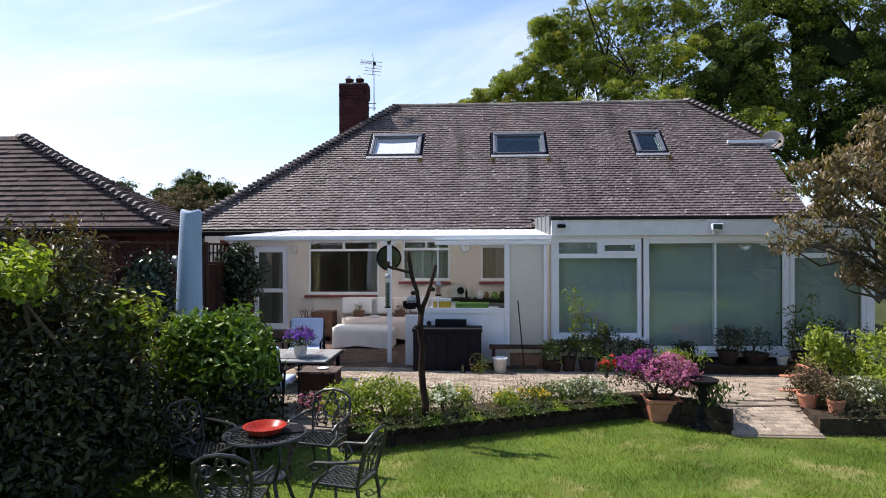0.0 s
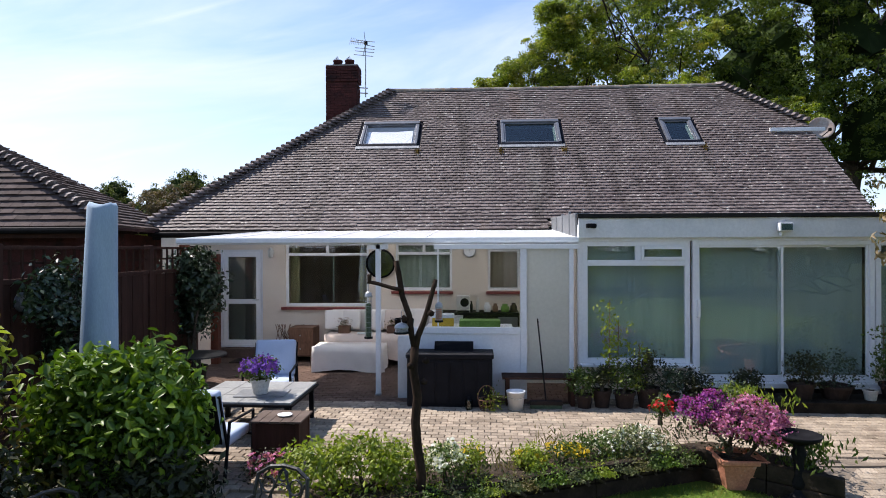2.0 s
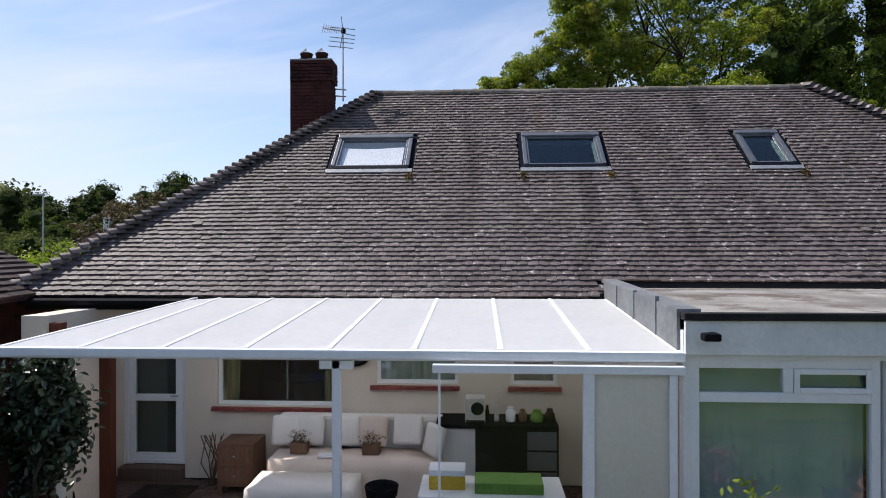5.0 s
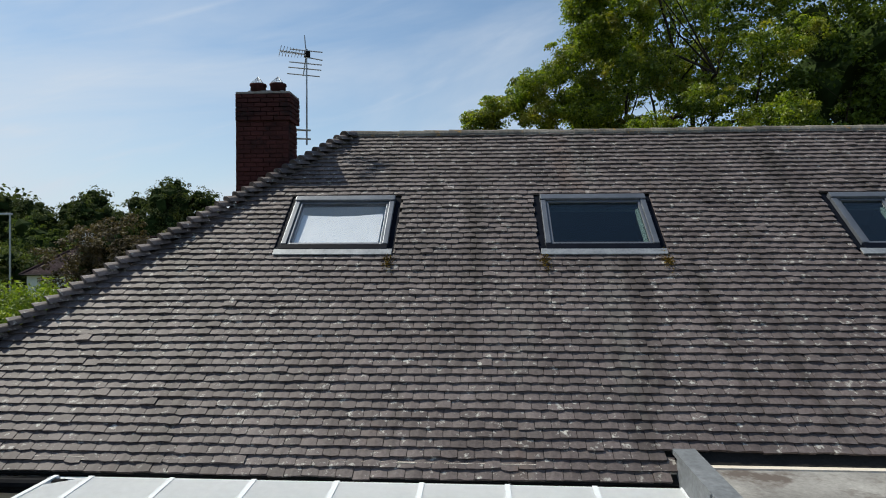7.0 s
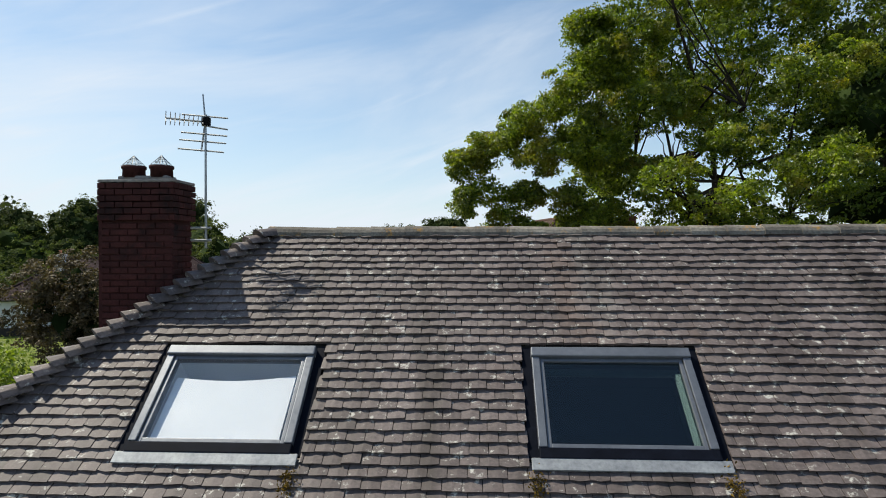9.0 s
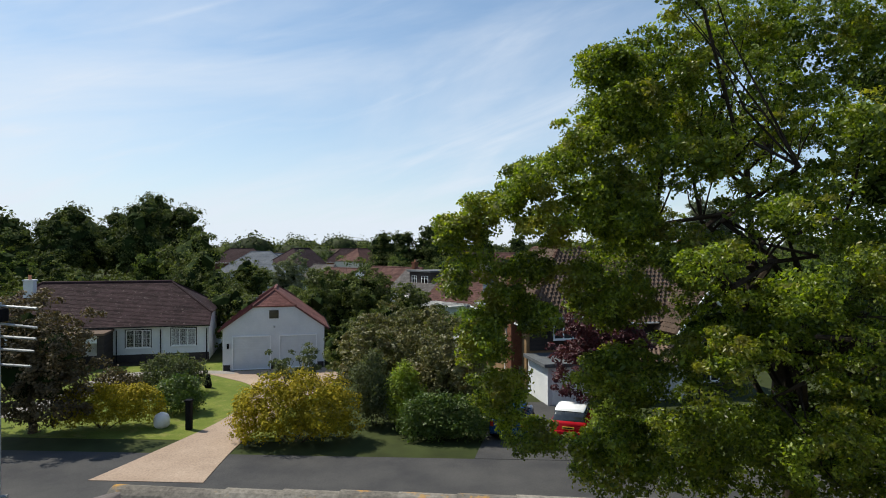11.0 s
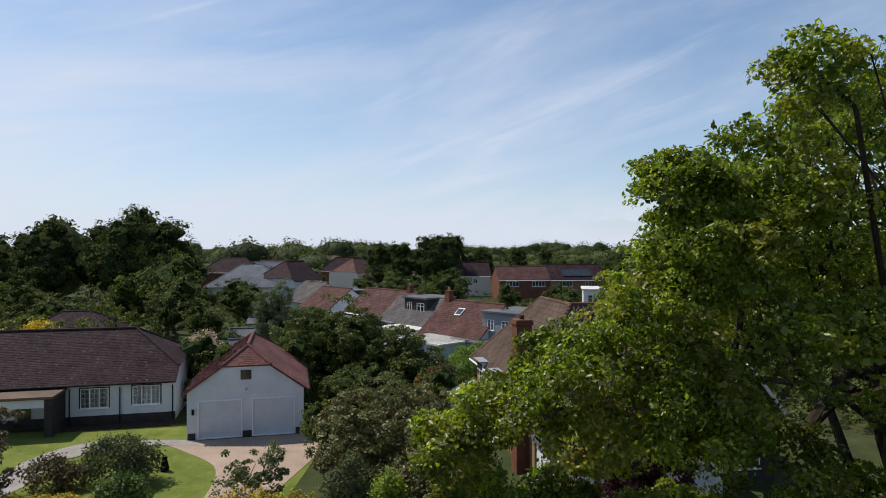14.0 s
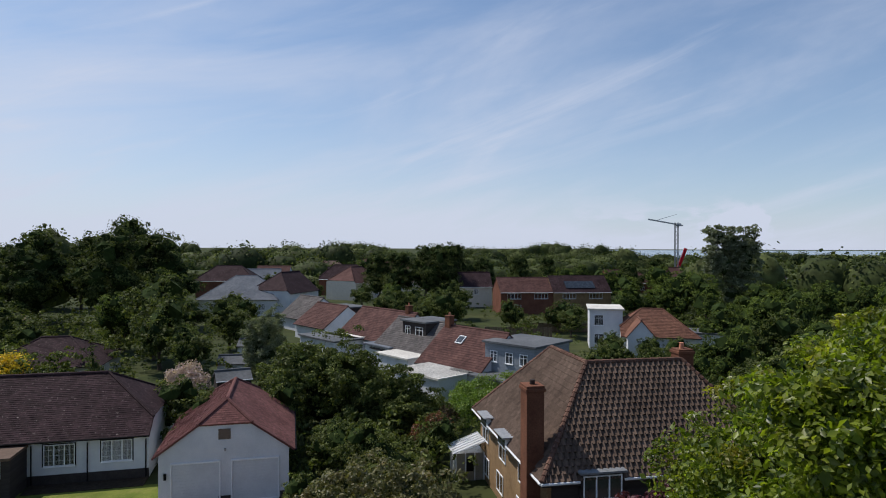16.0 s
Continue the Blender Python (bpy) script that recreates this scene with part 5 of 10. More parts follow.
    if chimney:
        cx, cy, cz, cw, cmat = chimney
        c = part("chimney", boxed(cx - cw / 2, cy - cw / 2, eave * 0.6, cx + cw / 2, cy + cw / 2, cz, 0.02), cmat, ob)
        part("cap", boxed(cx - cw / 2 - 0.06, cy - cw / 2 - 0.06, cz, cx + cw / 2 + 0.06, cy + cw / 2 + 0.06, cz + 0.1, 0.02), cmat, c)
        part("pot", lathed([(0.12, 0), (0.1, 0.3), (0.13, 0.32), (0.1, 0.36)], 10, (cx, cy, cz + 0.1)), M_POT, c)
    return ob


# ---- opposite: white bungalow and its garage ----
STREET = 17.0
wb = plain_house("white_bungalow", "white painted bungalow with dark brown hipped tiled roof and leaded windows", (-29.4, 60.55, 0.2), STREET, 17.2, 9.0, 3.05, 5.95, M_ROOF_BROWN, M_WHITE_WALL, (4.4, 3.6),
                 [(3.51, 0, 1.13, 1.75, 1.35, 3, False, M_UPVC, 2), (6.76, 0, 1.2, 1.78, 1.33, 3, False, M_UPVC, 2)], (-5.0, 3.2, 6.2, 0.7, M_WHITE_WALL), (0.17, 0.26, (0, 3)), 0.4)
part("plinth", boxed(-8.62, -0.04, -0.2, 8.62, 0.0, 0.62), M_PLINTH, wb, "black painted plinth")
for x in (2.0, 5.1, 8.45):
    part("downpipe", tubed([(x, -0.09, 0.1), (x, -0.09, 2.5)], 0.04, 8), M_BLACK, wb)
part("porch_roof", boxed(-3.1, -2.6, 2.45, 1.85, 0.0, 2.62, 0.02), M_ROOF_PAN, wb, "flat brown porch roof")
part("porch_wall", boxed(1.3, -2.4, -0.1, 1.75, 0.0, 2.45), M_DARK_CLAD, wb, "dark clad porch wall")
part("porch_arch", boxed(-1.9, -2.45, 1.9, 1.3, -2.2, 2.45), M_WHITE_WALL, wb)
part("porch_wall", boxed(-3.0, -2.45, 0.0, -1.9, -2.2, 2.45), M_WHITE_WALL, wb)
part("front_bed", boxed(1.9, -1.5, -0.2, 8.6, -0.05, 0.06), M_SOIL, wb, "dark soil bed along the wall")
part("front_door", boxed(-1.3, -0.05, 0.1, -0.3, 0.0, 2.1), M_PANE_DARK, wb)
gar = plain_house("garage", "white double garage with red tiled half-hipped roof", (-14.75, 59.55, 0.25), STREET, 7.1, 8.5, 3.05, 5.6, M_ROOF_ROSE, M_WHITE_WALL, (1.5, 1.5), (), None, (0.16, 0.22, (0, 1, 2)), 0.35, True)
for x0 in (-2.83, 0.42):
    dd = part("garage_door", boxed(x0, -0.02, 0.02, x0 + 2.5, 0.03, 2.33), M_DOOR_GREY, gar, "white ribbed up-and-over door")
    for i in range(13):
        part("rib", boxed(x0 + 0.04, -0.035, 0.04 + i * 0.175, x0 + 2.46, -0.02, 0.04 + i * 0.175 + 0.14, 0.006), M_DOOR_GREY, dd)
    part("door_frame", framed(x0 - 0.09, -0.0, x0 + 2.59, 2.42, -0.10, 0.02, 0.08), M_UPVC, gar)
for x0, x1 in ((-3.5, -3.05), (-0.35, 0.35), (3.05, 3.5)):
    part("plinth", boxed(x0, -0.035, -0.25, x1, 0.0, 0.38), M_PLINTH, gar)
part("loft_hatch", boxed(-0.36, -0.04, 3.62, 0.3, 0.02, 4.22), M_PANE_DARK, gar, "dark loft opening")
part("lamp", boxed(-3.26, -0.14, 1.55, -3.12, 0.0, 1.9, 0.03), M_BLACK, gar, "black wall lantern")
part("lamp", boxed(-0.06, -0.12, 2.95, 0.06, 0.0, 3.1, 0.03), M_STEEL, gar)

# ---- buff brick house half hidden by the oak: hipped, L-shaped, with a projecting gable ----
def slope_tiles(parent, corners, gauge, width, material, seed, curve=0.1, thick=0.04):
    """Tiles over a slope given by its corners, the eave first."""
    q = [Vector(c) for c in corners]
    u = (q[1] - q[0]).normalized()
    n = (q[1] - q[0]).cross(q[2] - q[0]).normalized()
    v = n.cross(u)
    fill_tiles("roof_tiles", q[0] + n * 0.005, u, v, [((r - q[0]).dot(u), (r - q[0]).dot(v)) for r in q], gauge, width, material, parent, seed=seed, thick=thick, curve=curve)


bh = thing("brick_house", "buff brick two-storey house with brown pantiled hipped roof", "house", pose(2.58, 52.82, 0.2, 0, 0, 14))
BE, BR, BX, BL, BK, BF = 4.1, 8.7, 3.8, 13.0, 8.8, 13.0
part("wall", boxed(0.4, 0.4, -0.2, 7.2, BL - 0.4, BE - 0.02), M_BRICK_YEL, bh)
part("wall", boxed(7.2, 0.4, -0.2, BF - 0.4, 7.2, BE - 0.02), M_BRICK_YEL, bh)
slopes = [[(0, 0, BE), (BF, 0, BE), (BF - BX, BX, BR), (BX, BX, BR)],
          [(0, BL, BE), (0, 0, BE), (BX, BX, BR), (BX, BK, BR)],
          [(BX * 2, BL, BE), (0, BL, BE), (BX, BK, BR)],
          [(BX * 2, BX * 2, BE), (BX * 2, BL, BE), (BX, BK, BR), (BX, BX, BR)],
          [(BF, BX * 2, BE), (BX * 2, BX * 2, BE), (BX, BX, BR), (BF - BX, BX, BR)],
          [(BF, 0, BE), (BF, BX * 2, BE), (BF - BX, BX, BR)]]
bm = bmesh.new()
for q in slopes:
    sheet(bm, q, 0.10)
part("roof", bm, M_ROOF_PAN, bh)
for k in (0, 1, 5):
    slope_tiles(bh, slopes[k], 0.33, 0.30, M_ROOF_PAN, k + 3)
for a, b in (((0, 0, BE), (BX, BX, BR)), ((0, BL, BE), (BX, BK, BR)), ((BF, 0, BE), (BF - BX, BX, BR))):
    n = 24
    for i in range(n):
        p, q = Vector(a).lerp(Vector(b), i / n), Vector(a).lerp(Vector(b), (i + 1.12) / n)
        part("hip_tile", tubed([p + Vector((0, 0, 0.075)), q + Vector((0, 0, 0.045))], 0.14, 8, 0.12), M_HIP, bh)
for a, b in (((BX, BX, BR), (BX, BK, BR)), ((BX, BX, BR), (BF - BX, BX, BR))):
    n = int((Vector(b) - Vector(a)).length / 0.42)
    for i in range(n):
        p, q = Vector(a).lerp(Vector(b), i / n), Vector(a).lerp(Vector(b), (i + 1) / n)
        part("ridge_tile", tubed([p + Vector((0, 0, 0.05)), q + Vector((0, 0, 0.04))], 0.14, 8, 0.125), M_HIP, bh)
part("gutter", tubed([(-0.05, -0.06, BE - 0.03), (1.8, -0.06, BE - 0.03)], 0.065, 7), M_UPVC_OLD, bh)
part("gutter", tubed([(4.0, -0.06, BE - 0.03), (8.9, -0.06, BE - 0.03)], 0.065, 7), M_UPVC_OLD, bh)
part("gutter", tubed([(-0.06, 0, BE - 0.03), (-0.06, BL, BE - 0.03)], 0.065, 7), M_UPVC_OLD, bh)
part("soffit", boxed(0.0, 0.02, BE - 0.2, 0.4, BL, BE - 0.06), M_DARK_CLAD, bh)
part("soffit", boxed(0.4, 0.02, BE - 0.2, BF, 0.4, BE - 0.06), M_DARK_CLAD, bh)
part("front_cladding", boxed(0.6, 0.36, 2.5, BF - 0.4, 0.4, BE - 0.2), M_DARK_CLAD, bh, "dark hung-tile cladding")
# a window that breaks through the eaves under a flat lead roof
dm = part("dormer", boxed(1.9, -0.02, 3.1, 3.95, 1.1, 4.42, 0.02), M_DARK_CLAD, bh, "flat-topped dormer breaking the eaves")
part("lead_cap", boxed(1.78, -0.2, 4.42, 4.08, 1.3, 4.52, 0.015), M_LEAD, dm)
casement(bh, 2.92, -0.03, 3.2, 1.9, 1.12, 3, False)
stack = part("chimney", boxed(-0.28, 1.3, -0.2, 0.58, 2.25, 8.1, 0.02), M_BRICK_ORANGE, bh, "tall orange brick side chimney")
part("cap", boxed(-0.34, 1.24, 7.92, 0.64, 2.31, 8.08, 0.02), M_BRICK_ORANGE, stack)
part("cap", boxed(-0.30, 1.28, 8.08, 0.60, 2.27, 8.2, 0.02), M_BRICK_ORANGE, stack)
part("pot", lathed([(0.14, 0), (0.12, 0.16), (0.15, 0.18), (0.12, 0.22)], 10, (0.15, 1.78, 8.2)), M_POT_DARK, stack)
stack = part("chimney", boxed(9.6, 4.6, 6.0, 10.5, 5.4, 9.1, 0.02), M_BRICK_ORANGE, bh)
part("cap", boxed(9.54, 4.54, 8.85, 10.56, 5.46, 9.0, 0.02), M_BRICK_ORANGE, stack)
part("pot", lathed([(0.14, 0), (0.12, 0.28), (0.15, 0.3), (0.12, 0.34)], 10, (10.0, 5.0, 9.1)), M_POT, stack)
for y, z in ((3.3, 2.5), (6.9, 2.5), (10.6, 2.5), (3.6, 0.5), (7.4, 0.5), (10.4, 0.4)):
    w = part("window", framed(0, 0, 1.3, 1.15, -0.05, 0.04, 0.06), M_UPVC, bh)
    w.matrix_local = pose(0.4, y + 1.3, z, 0, 0, -90)
    part("pane", boxed(0.06, 0.0, 0.06, 1.24, 0.01, 1.09), M_PANE_DARK, w)
    part("bar", boxed(0.62, -0.04, 0.06, 0.68, 0.03, 1.09), M_UPVC, w)
for y in (5.3, 9.1):
    dm = part("dormer", boxed(-0.12, y, BE - 0.25, 1.0, y + 1.5, BE + 0.42, 0.03), M_UPVC_OLD, bh, "small white eyebrow dormer")
    part("pane", boxed(-0.14, y + 0.1, BE - 0.15, -0.12, y + 1.4, BE + 0.30), M_PANE_DARK, dm)
    part("lead_cap", boxed(-0.32, y - 0.12, BE + 0.42, 1.05, y + 1.62, BE + 0.49, 0.01), M_FLASH, dm)
# projecting gabled wing
GA = [(8.8, -2.2, 3.6), (8.8, 3.4, 3.6), (10.9, 3.4, 6.2), (10.9, -2.2, 6.2)]
GB = [(13.0, 3.4, 3.6), (13.0, -2.2, 3.6), (10.9, -2.2, 6.2), (10.9, 3.4, 6.2)]
bm = bmesh.new()
sheet(bm, GA[::-1], 0.1)
sheet(bm, GB[::-1], 0.1)
wing = part("wing_roof", bm, M_ROOF_PAN, bh)
slope_tiles(wing, [GA[1], GA[0], GA[3], GA[2]], 0.33, 0.30, M_ROOF_PAN, 15)
for a, b in ((GA[0], GA[3]), (GB[1], GB[2])):
    part("bargeboard", tubed([Vector(a) + Vector((0, -0.06, -0.06)), Vector(b) + Vector((0, -0.06, -0.06))], 0.10, 4), M_UPVC_OLD, wing, "white bargeboard")
bm = bmesh.new()
sheet(bm, [(9.1, -1.9, -0.2), (12.7, -1.9, -0.2), (12.7, -1.9, 3.8), (10.9, -1.9, 6.0), (9.1, -1.9, 3.8)], 0.1)
box(bm, 9.1, -1.8, -0.2, 9.3, 0.4, 3.7)
box(bm, 12.5, -1.8, -0.2, 12.7, 0.4, 3.7)
part("wing_wall", bm, M_DARK_CLAD, bh, "dark hung-tile gable wall")
casement(bh, 10.9, -1.9, 2.7, 1.8, 1.1, 3, False)
casement(bh, 10.9, -1.9, 0.7, 1.8, 1.3, 3, False)
# white single-storey front with garage door, part flat-roofed, part tiled
part("porch", boxed(0.5, -3.0, -0.2, 8.9, 0.4, 2.15), M_WHITE_WALL, bh, "white single-storey front with garage door")
part("flat_roof", boxed(0.2, -3.3, 2.15, 3.2, 0.4, 2.36, 0.02), M_ROOF_FLAT, bh, "dark felted flat roof")
LR = [(3.2, -3.4, 2.15), (9.0, -3.4, 2.15), (9.0, 0.36, 2.95), (3.2, 0.36, 2.95)]
bm = bmesh.new()
sheet(bm, LR, 0.1)
part("porch_roof", bm, M_ROOF_PAN, bh)
slope_tiles(bh, LR, 0.33, 0.30, M_ROOF_PAN, 21, 0.08)
gd = part("garage_door", boxed(0.75, -3.04, 0.0, 3.05, -3.0, 2.05), M_UPVC, bh, "white garage door")
for i in range(4):
    part("panel", boxed(0.8 + i * 0.56, -3.06, 0.1, 0.8 + i * 0.56 + 0.5, -3.04, 1.95, 0.008), M_UPVC, gd)
casement(bh, 4.6, -3.0, 0.6, 1.3, 1.4, 2, True)
cons = part("conservatory", boxed(-1.45, 11.5, -0.2, 0.38, 13.2, 1.72), M_SCREEN, bh, "small glazed lean-to with a white frame")
bm = bmesh.new()
sheet(bm, [(-1.7, 13.3, 1.75), (-1.7, 11.3, 1.75), (0.38, 11.3, 2.5), (0.38, 13.3, 2.5)], 0.05)
part("glass_roof", bm, M_POLY, bh)
for i in range(6):
    part("bar", tubed([(-1.7, 11.34 + i * 0.38, 1.78), (0.38, 11.34 + i * 0.38, 2.53)], 0.025, 5), M_UPVC, cons)
for i in range(4):
    part("bar", boxed(-1.49 + i * 0.6, 11.44, -0.2, -1.43 + i * 0.6, 11.5, 1.72), M_UPVC, cons)
for i in range(4):
    part("bar", boxed(-1.51, 11.5 + i * 0.54, -0.2, -1.45, 11.57 + i * 0.54, 1.72), M_UPVC, cons)
part("door_pane", boxed(-0.8, 11.42, 0.6, -0.35, 11.45, 1.5), M_BLACK, cons, "dark pane of the garden door")

# ---- houses further off ----
ROW = -45.0
plain_house("slate_house", "white house with blue-grey slated hipped roof", (-50.5, 151.5, 0), 4, 16.5, 13, 3.9, 8.4, M_ROOF_SLATE, M_WHITE_WALL, (6.3, 6.3), [(-5, 0, 1.5, 1.6, 1.3), (0, 0, 1.5, 1.6, 1.3), (5, 0, 1.5, 1.6, 1.3)], None, (0.35, 0.5, (0,)))
plain_house("bungalow", "bungalow with weathered red tiled gabled roof", (-15.6, 107.6, 0), ROW, 12.5, 8.4, 2.7, 6.1, M_ROOF_RED, M_WHITE_WALL, (0, 0), (), (4.5, 4.2, 6.9, 0.7, M_BRICK_ORANGE), (0.3, 0.35, (0,)))
plain_house("bungalow", "bungalow with grey-brown tiled roof and a dormer", (-9.6, 97.6, 0), ROW, 10.5, 8.4, 2.6, 5.9, M_ROOF_GREY, M_WHITE_WALL, (0, 0), (), None, (0.3, 0.35, (0,)))
rb = plain_house("bungalow", "bungalow with red tiled roof, skylight and chimney", (-3.4, 88.4, 0), ROW, 9.5, 8.4, 2.6, 6.1, M_ROOF_RED, M_WHITE_WALL, (0, 0), (), (-4.2, 4.2, 7.1, 0.75, M_BRICK_ORANGE), (0.3, 0.35, (0,)))
sk = part("skylight", boxed(-0.5, 0, 0, 0.5, 1.1, 0.09, 0.01), M_UPVC, rb, "white-framed skylight")
sk.matrix_local = Matrix.Translation((-0.8, 2.3, 4.62)) @ pose(0, 0, 0, 39.8)
part("pane", boxed(-0.42, 0.1, 0.09, 0.42, 1.0, 0.1), M_PANE_DARK, sk)
plain_house("bungalow", "bungalow with red tiled roof behind a flat dormer", (-26.6, 120.4, 0), ROW, 9, 8.4, 2.6, 5.6, M_ROOF_RED, M_WHITE_WALL, (0, 0), (), None, (0.3, 0.35, (0,)))
plain_house("bungalow", "bungalow with grey-brown tiled gabled roof", (-33.0, 131.7, 0), ROW, 8, 8.4, 2.6, 5.9, M_ROOF_GREY, M_WHITE_WALL, (0, 0), (), None, (0.3, 0.35, (0,)))


def flat_box(name, label, at, turn, w, d, h, wall, roof, windows=()):
    ob = thing(name, label, "house", pose(*at, 0, 0, turn))
    part("wall", boxed(-w / 2, 0, 0, w / 2, d, h), wall, ob)
    part("roof", boxed(-w / 2 - 0.25, -0.25, h, w / 2 + 0.25, d + 0.25, h + 0.22, 0.03), roof, ob)
    for q in windows:
        casement(ob, *q)
    return ob


flat_box("dormer_house", "grey clad flat-roofed upper storey with white windows", (2.8, 84.8, 0), -40, 6.0, 6, 5.4, M_GREY_CLAD, M_ROOF_FLAT, [(-1.9, 0, 3.6, 0.9, 1.1, 2), (0.0, 0, 3.6, 0.9, 1.1, 2), (1.7, 0, 3.6, 0.9, 1.1, 2)])
flat_box("dormer_house", "dark tile-hung dormer with white windows and flat roof", (-7.9, 99.0, 3.3), ROW, 4.4, 4.6, 2.5, M_DARK_CLAD, M_ROOF_FLAT, [(-1.2, 0, 0.8, 1.0, 1.2, 2), (1.0, 0, 0.8, 1.4, 1.2, 2)])
flat_box("dormer_house", "dark brown flat-roofed dormer with a row of windows", (-24.2, 125.5, 2.6), ROW, 6, 4.6, 2.2, M_DARK_CLAD, M_ROOF_FLAT, [(0, 0, 0.6, 4, 1.0, 4)])
flat_box("extension", "flat-roofed pale rendered extension with light felt roof", (-9.8, 93.9, 0), ROW, 5.5, 4.5, 2.5, M_WHITE_WALL, M_ROOF_PALE)
ex = flat_box("extension", "low extension with pale ribbed sheet roof", (-6.2, 84.8, 0), ROW, 6.5, 5.0, 2.4, M_WHITE_WALL, M_ROOF_PALE, [(-1.5, 0, 0.9, 1.6, 1.2, 2)])
for i in range(22):
    part("rib", boxed(-3.4 + i * 0.31, -0.24, 2.62, -3.34 + i * 0.31, 5.2, 2.65), M_ROOF_PALE, ex)
flat_box("extension", "low white extension with dark grey flat roof", (-0.3, 84.2, 0), ROW, 7.5, 4, 2.4, M_WHITE_WALL, M_ROOF_FLAT)
flat_box("extension", "low white rear extension with blue-grey flat roof", (-21.8, 106.6, 0), ROW, 9, 4, 2.5, M_WHITE_WALL, M_ROOF_FLAT)
flat_box("extension", "long white lean-to with pale roof", (-18.7, 107.9, 0), ROW, 5, 4, 2.5, M_WHITE_WALL, M_ROOF_PALE)
flat_box("extension", "white extension with blue-grey roof beside a red roof", (-12.6, 100.3, 0), ROW, 5, 4, 2.6, M_WHITE_WALL, M_ROOF_SLATE)
t1 = plain_house("terrace_house", "red brick terraced house with brown tiled roof", (10.8, 160, 0), 10, 12, 9, 5.2, 8.0, M_ROOF_RED, M_BRICK_TERR, (0, 0), [(-3, 0, 3.6, 3.0, 1.2, 4, False), (3, 0, 3.6, 3.0, 1.2, 4, False), (-3, 0, 0.8, 3.0, 1.5, 4, False)], None, (0.35, 0.5, (0,)))
t2 = plain_house("terrace_house", "buff brick terraced house with dark roof panels", (22.9, 161.6, 0), 10, 13, 9, 5.2, 8.4, M_ROOF_BROWN, M_BRICK_YEL, (0, 0), [(-3, 0, 3.6, 3.0, 1.2, 4, False), (3, 0, 3.6, 3.0, 1.2, 4, False), (-3, 0, 0.8, 3.0, 1.5, 4, False)], None, (0.35, 0.5, (0,)))
sp = part("solar_panel", boxed(-3.5, 0.9, 0, 3.2, 3.3, 0.12), M_PANE_DARK, t2)
sp.matrix_local = Matrix.Translation((0, 0, 5.35)) @ pose(0, 0, 0, 35)
plain_house("terrace_house", "pale rendered house with brown tiled roof", (-0.5, 175, 0), 10, 8, 8, 5.4, 8.6, M_ROOF_BROWN, M_RENDER, (0, 0), [(0, 0, 3.4, 1.2, 1.2)])
plain_house("white_villa", "white house with orange tiled hipped roof", (24.6, 110.5, 0), -8, 10, 9, 2.9, 6.1, M_ROOF_ORANGE, M_WHITE_WALL, (3.2, 4.3), [(3, 0, 1, 2, 1.4)], None, (0.3, 0.35, (0, 3)))
plain_house("gabled_porch", "white gabled bay with orange tiled roof", (21.6, 108.4, 0), -8, 3.4, 4, 3.2, 5.2, M_ROOF_ORANGE, M_WHITE_WALL, (0, 0), [(0, 0, 1.2, 1.2, 1.3)], None, None, 0.3, True)
flat_box("white_villa", "white flat-roofed two-storey wing with windows", (18.2, 114.5, 0), -8, 4.6, 7, 5.9, M_WHITE_WALL, M_ROOF_PALE, [(-1, 0, 3.7, 1.3, 1.5), (-1, 0, 1, 1.3, 1.5)])
flat_box("extension", "low flat-roofed outbuilding behind the oak", (31.5, 112, 0), -8, 6, 5, 2.9, M_WHITE_WALL, M_ROOF_FLAT)
gf = thing("garden_fence", "long weathered boarded garden fence", "fence", pose(1.0, 125.5, 0))
for i in range(26):
    part("board", boxed(i * 0.42, -0.02, 0, i * 0.42 + 0.36, 0.02, 1.9 + 0.05 * math.sin(i * 2.3)), M_FENCE, gf)
for i, (x, y, r, c) in enumerate(((-75, 245, M_ROOF_RED, 0), (-58, 262, M_ROOF_PAN, 0), (-44, 238, M_ROOF_BROWN, 10), (-32, 265, M_ROOF_RED, 20), (-24, 225, M_ROOF_PAN, 30), (-40, 210, M_ROOF_BROWN, 8), (-68, 215, M_ROOF_SLATE, 12), (-30, 196, M_ROOF_RED, 60), (-86, 270, M_ROOF_SLATE, 0), (-50, 300, M_ROOF_RED, 0), (-18, 300, M_ROOF_BROWN, 15), (-72, 196, M_ROOF_BROWN, 0), (70, 250, M_ROOF_RED, 10), (95, 230, M_ROOF_BROWN, 20), (50, 225, M_ROOF_RED, 15), (-38, 158, M_ROOF_BROWN, 70))):
    plain_house("distant_house", "distant pale house with tiled roof", (x, y, 0), c + 5, 12 + i % 3 * 2, 10, 3.6 + (i % 2) * 1.6, 7.6 + (i % 2) * 1.6, r, (M_WHITE_WALL, M_RENDER, M_BRICK_TERR)[i % 3], (4.6 if i % 2 else 0, 4.6 if i % 3 else 0), [(-3, 0, 1.2, 1.6, 1.3), (3, 0, 1.2, 1.6, 1.3)])
plain_house("bungalow", "bungalow with dark brown hipped roof behind the hedge", (-46, 87, 0), STREET, 11, 9, 2.3, 4.7, M_ROOF_BROWN, M_WHITE_WALL, (4.4, 4.4), (), None, (0.2, 0.3, (0, 3)))

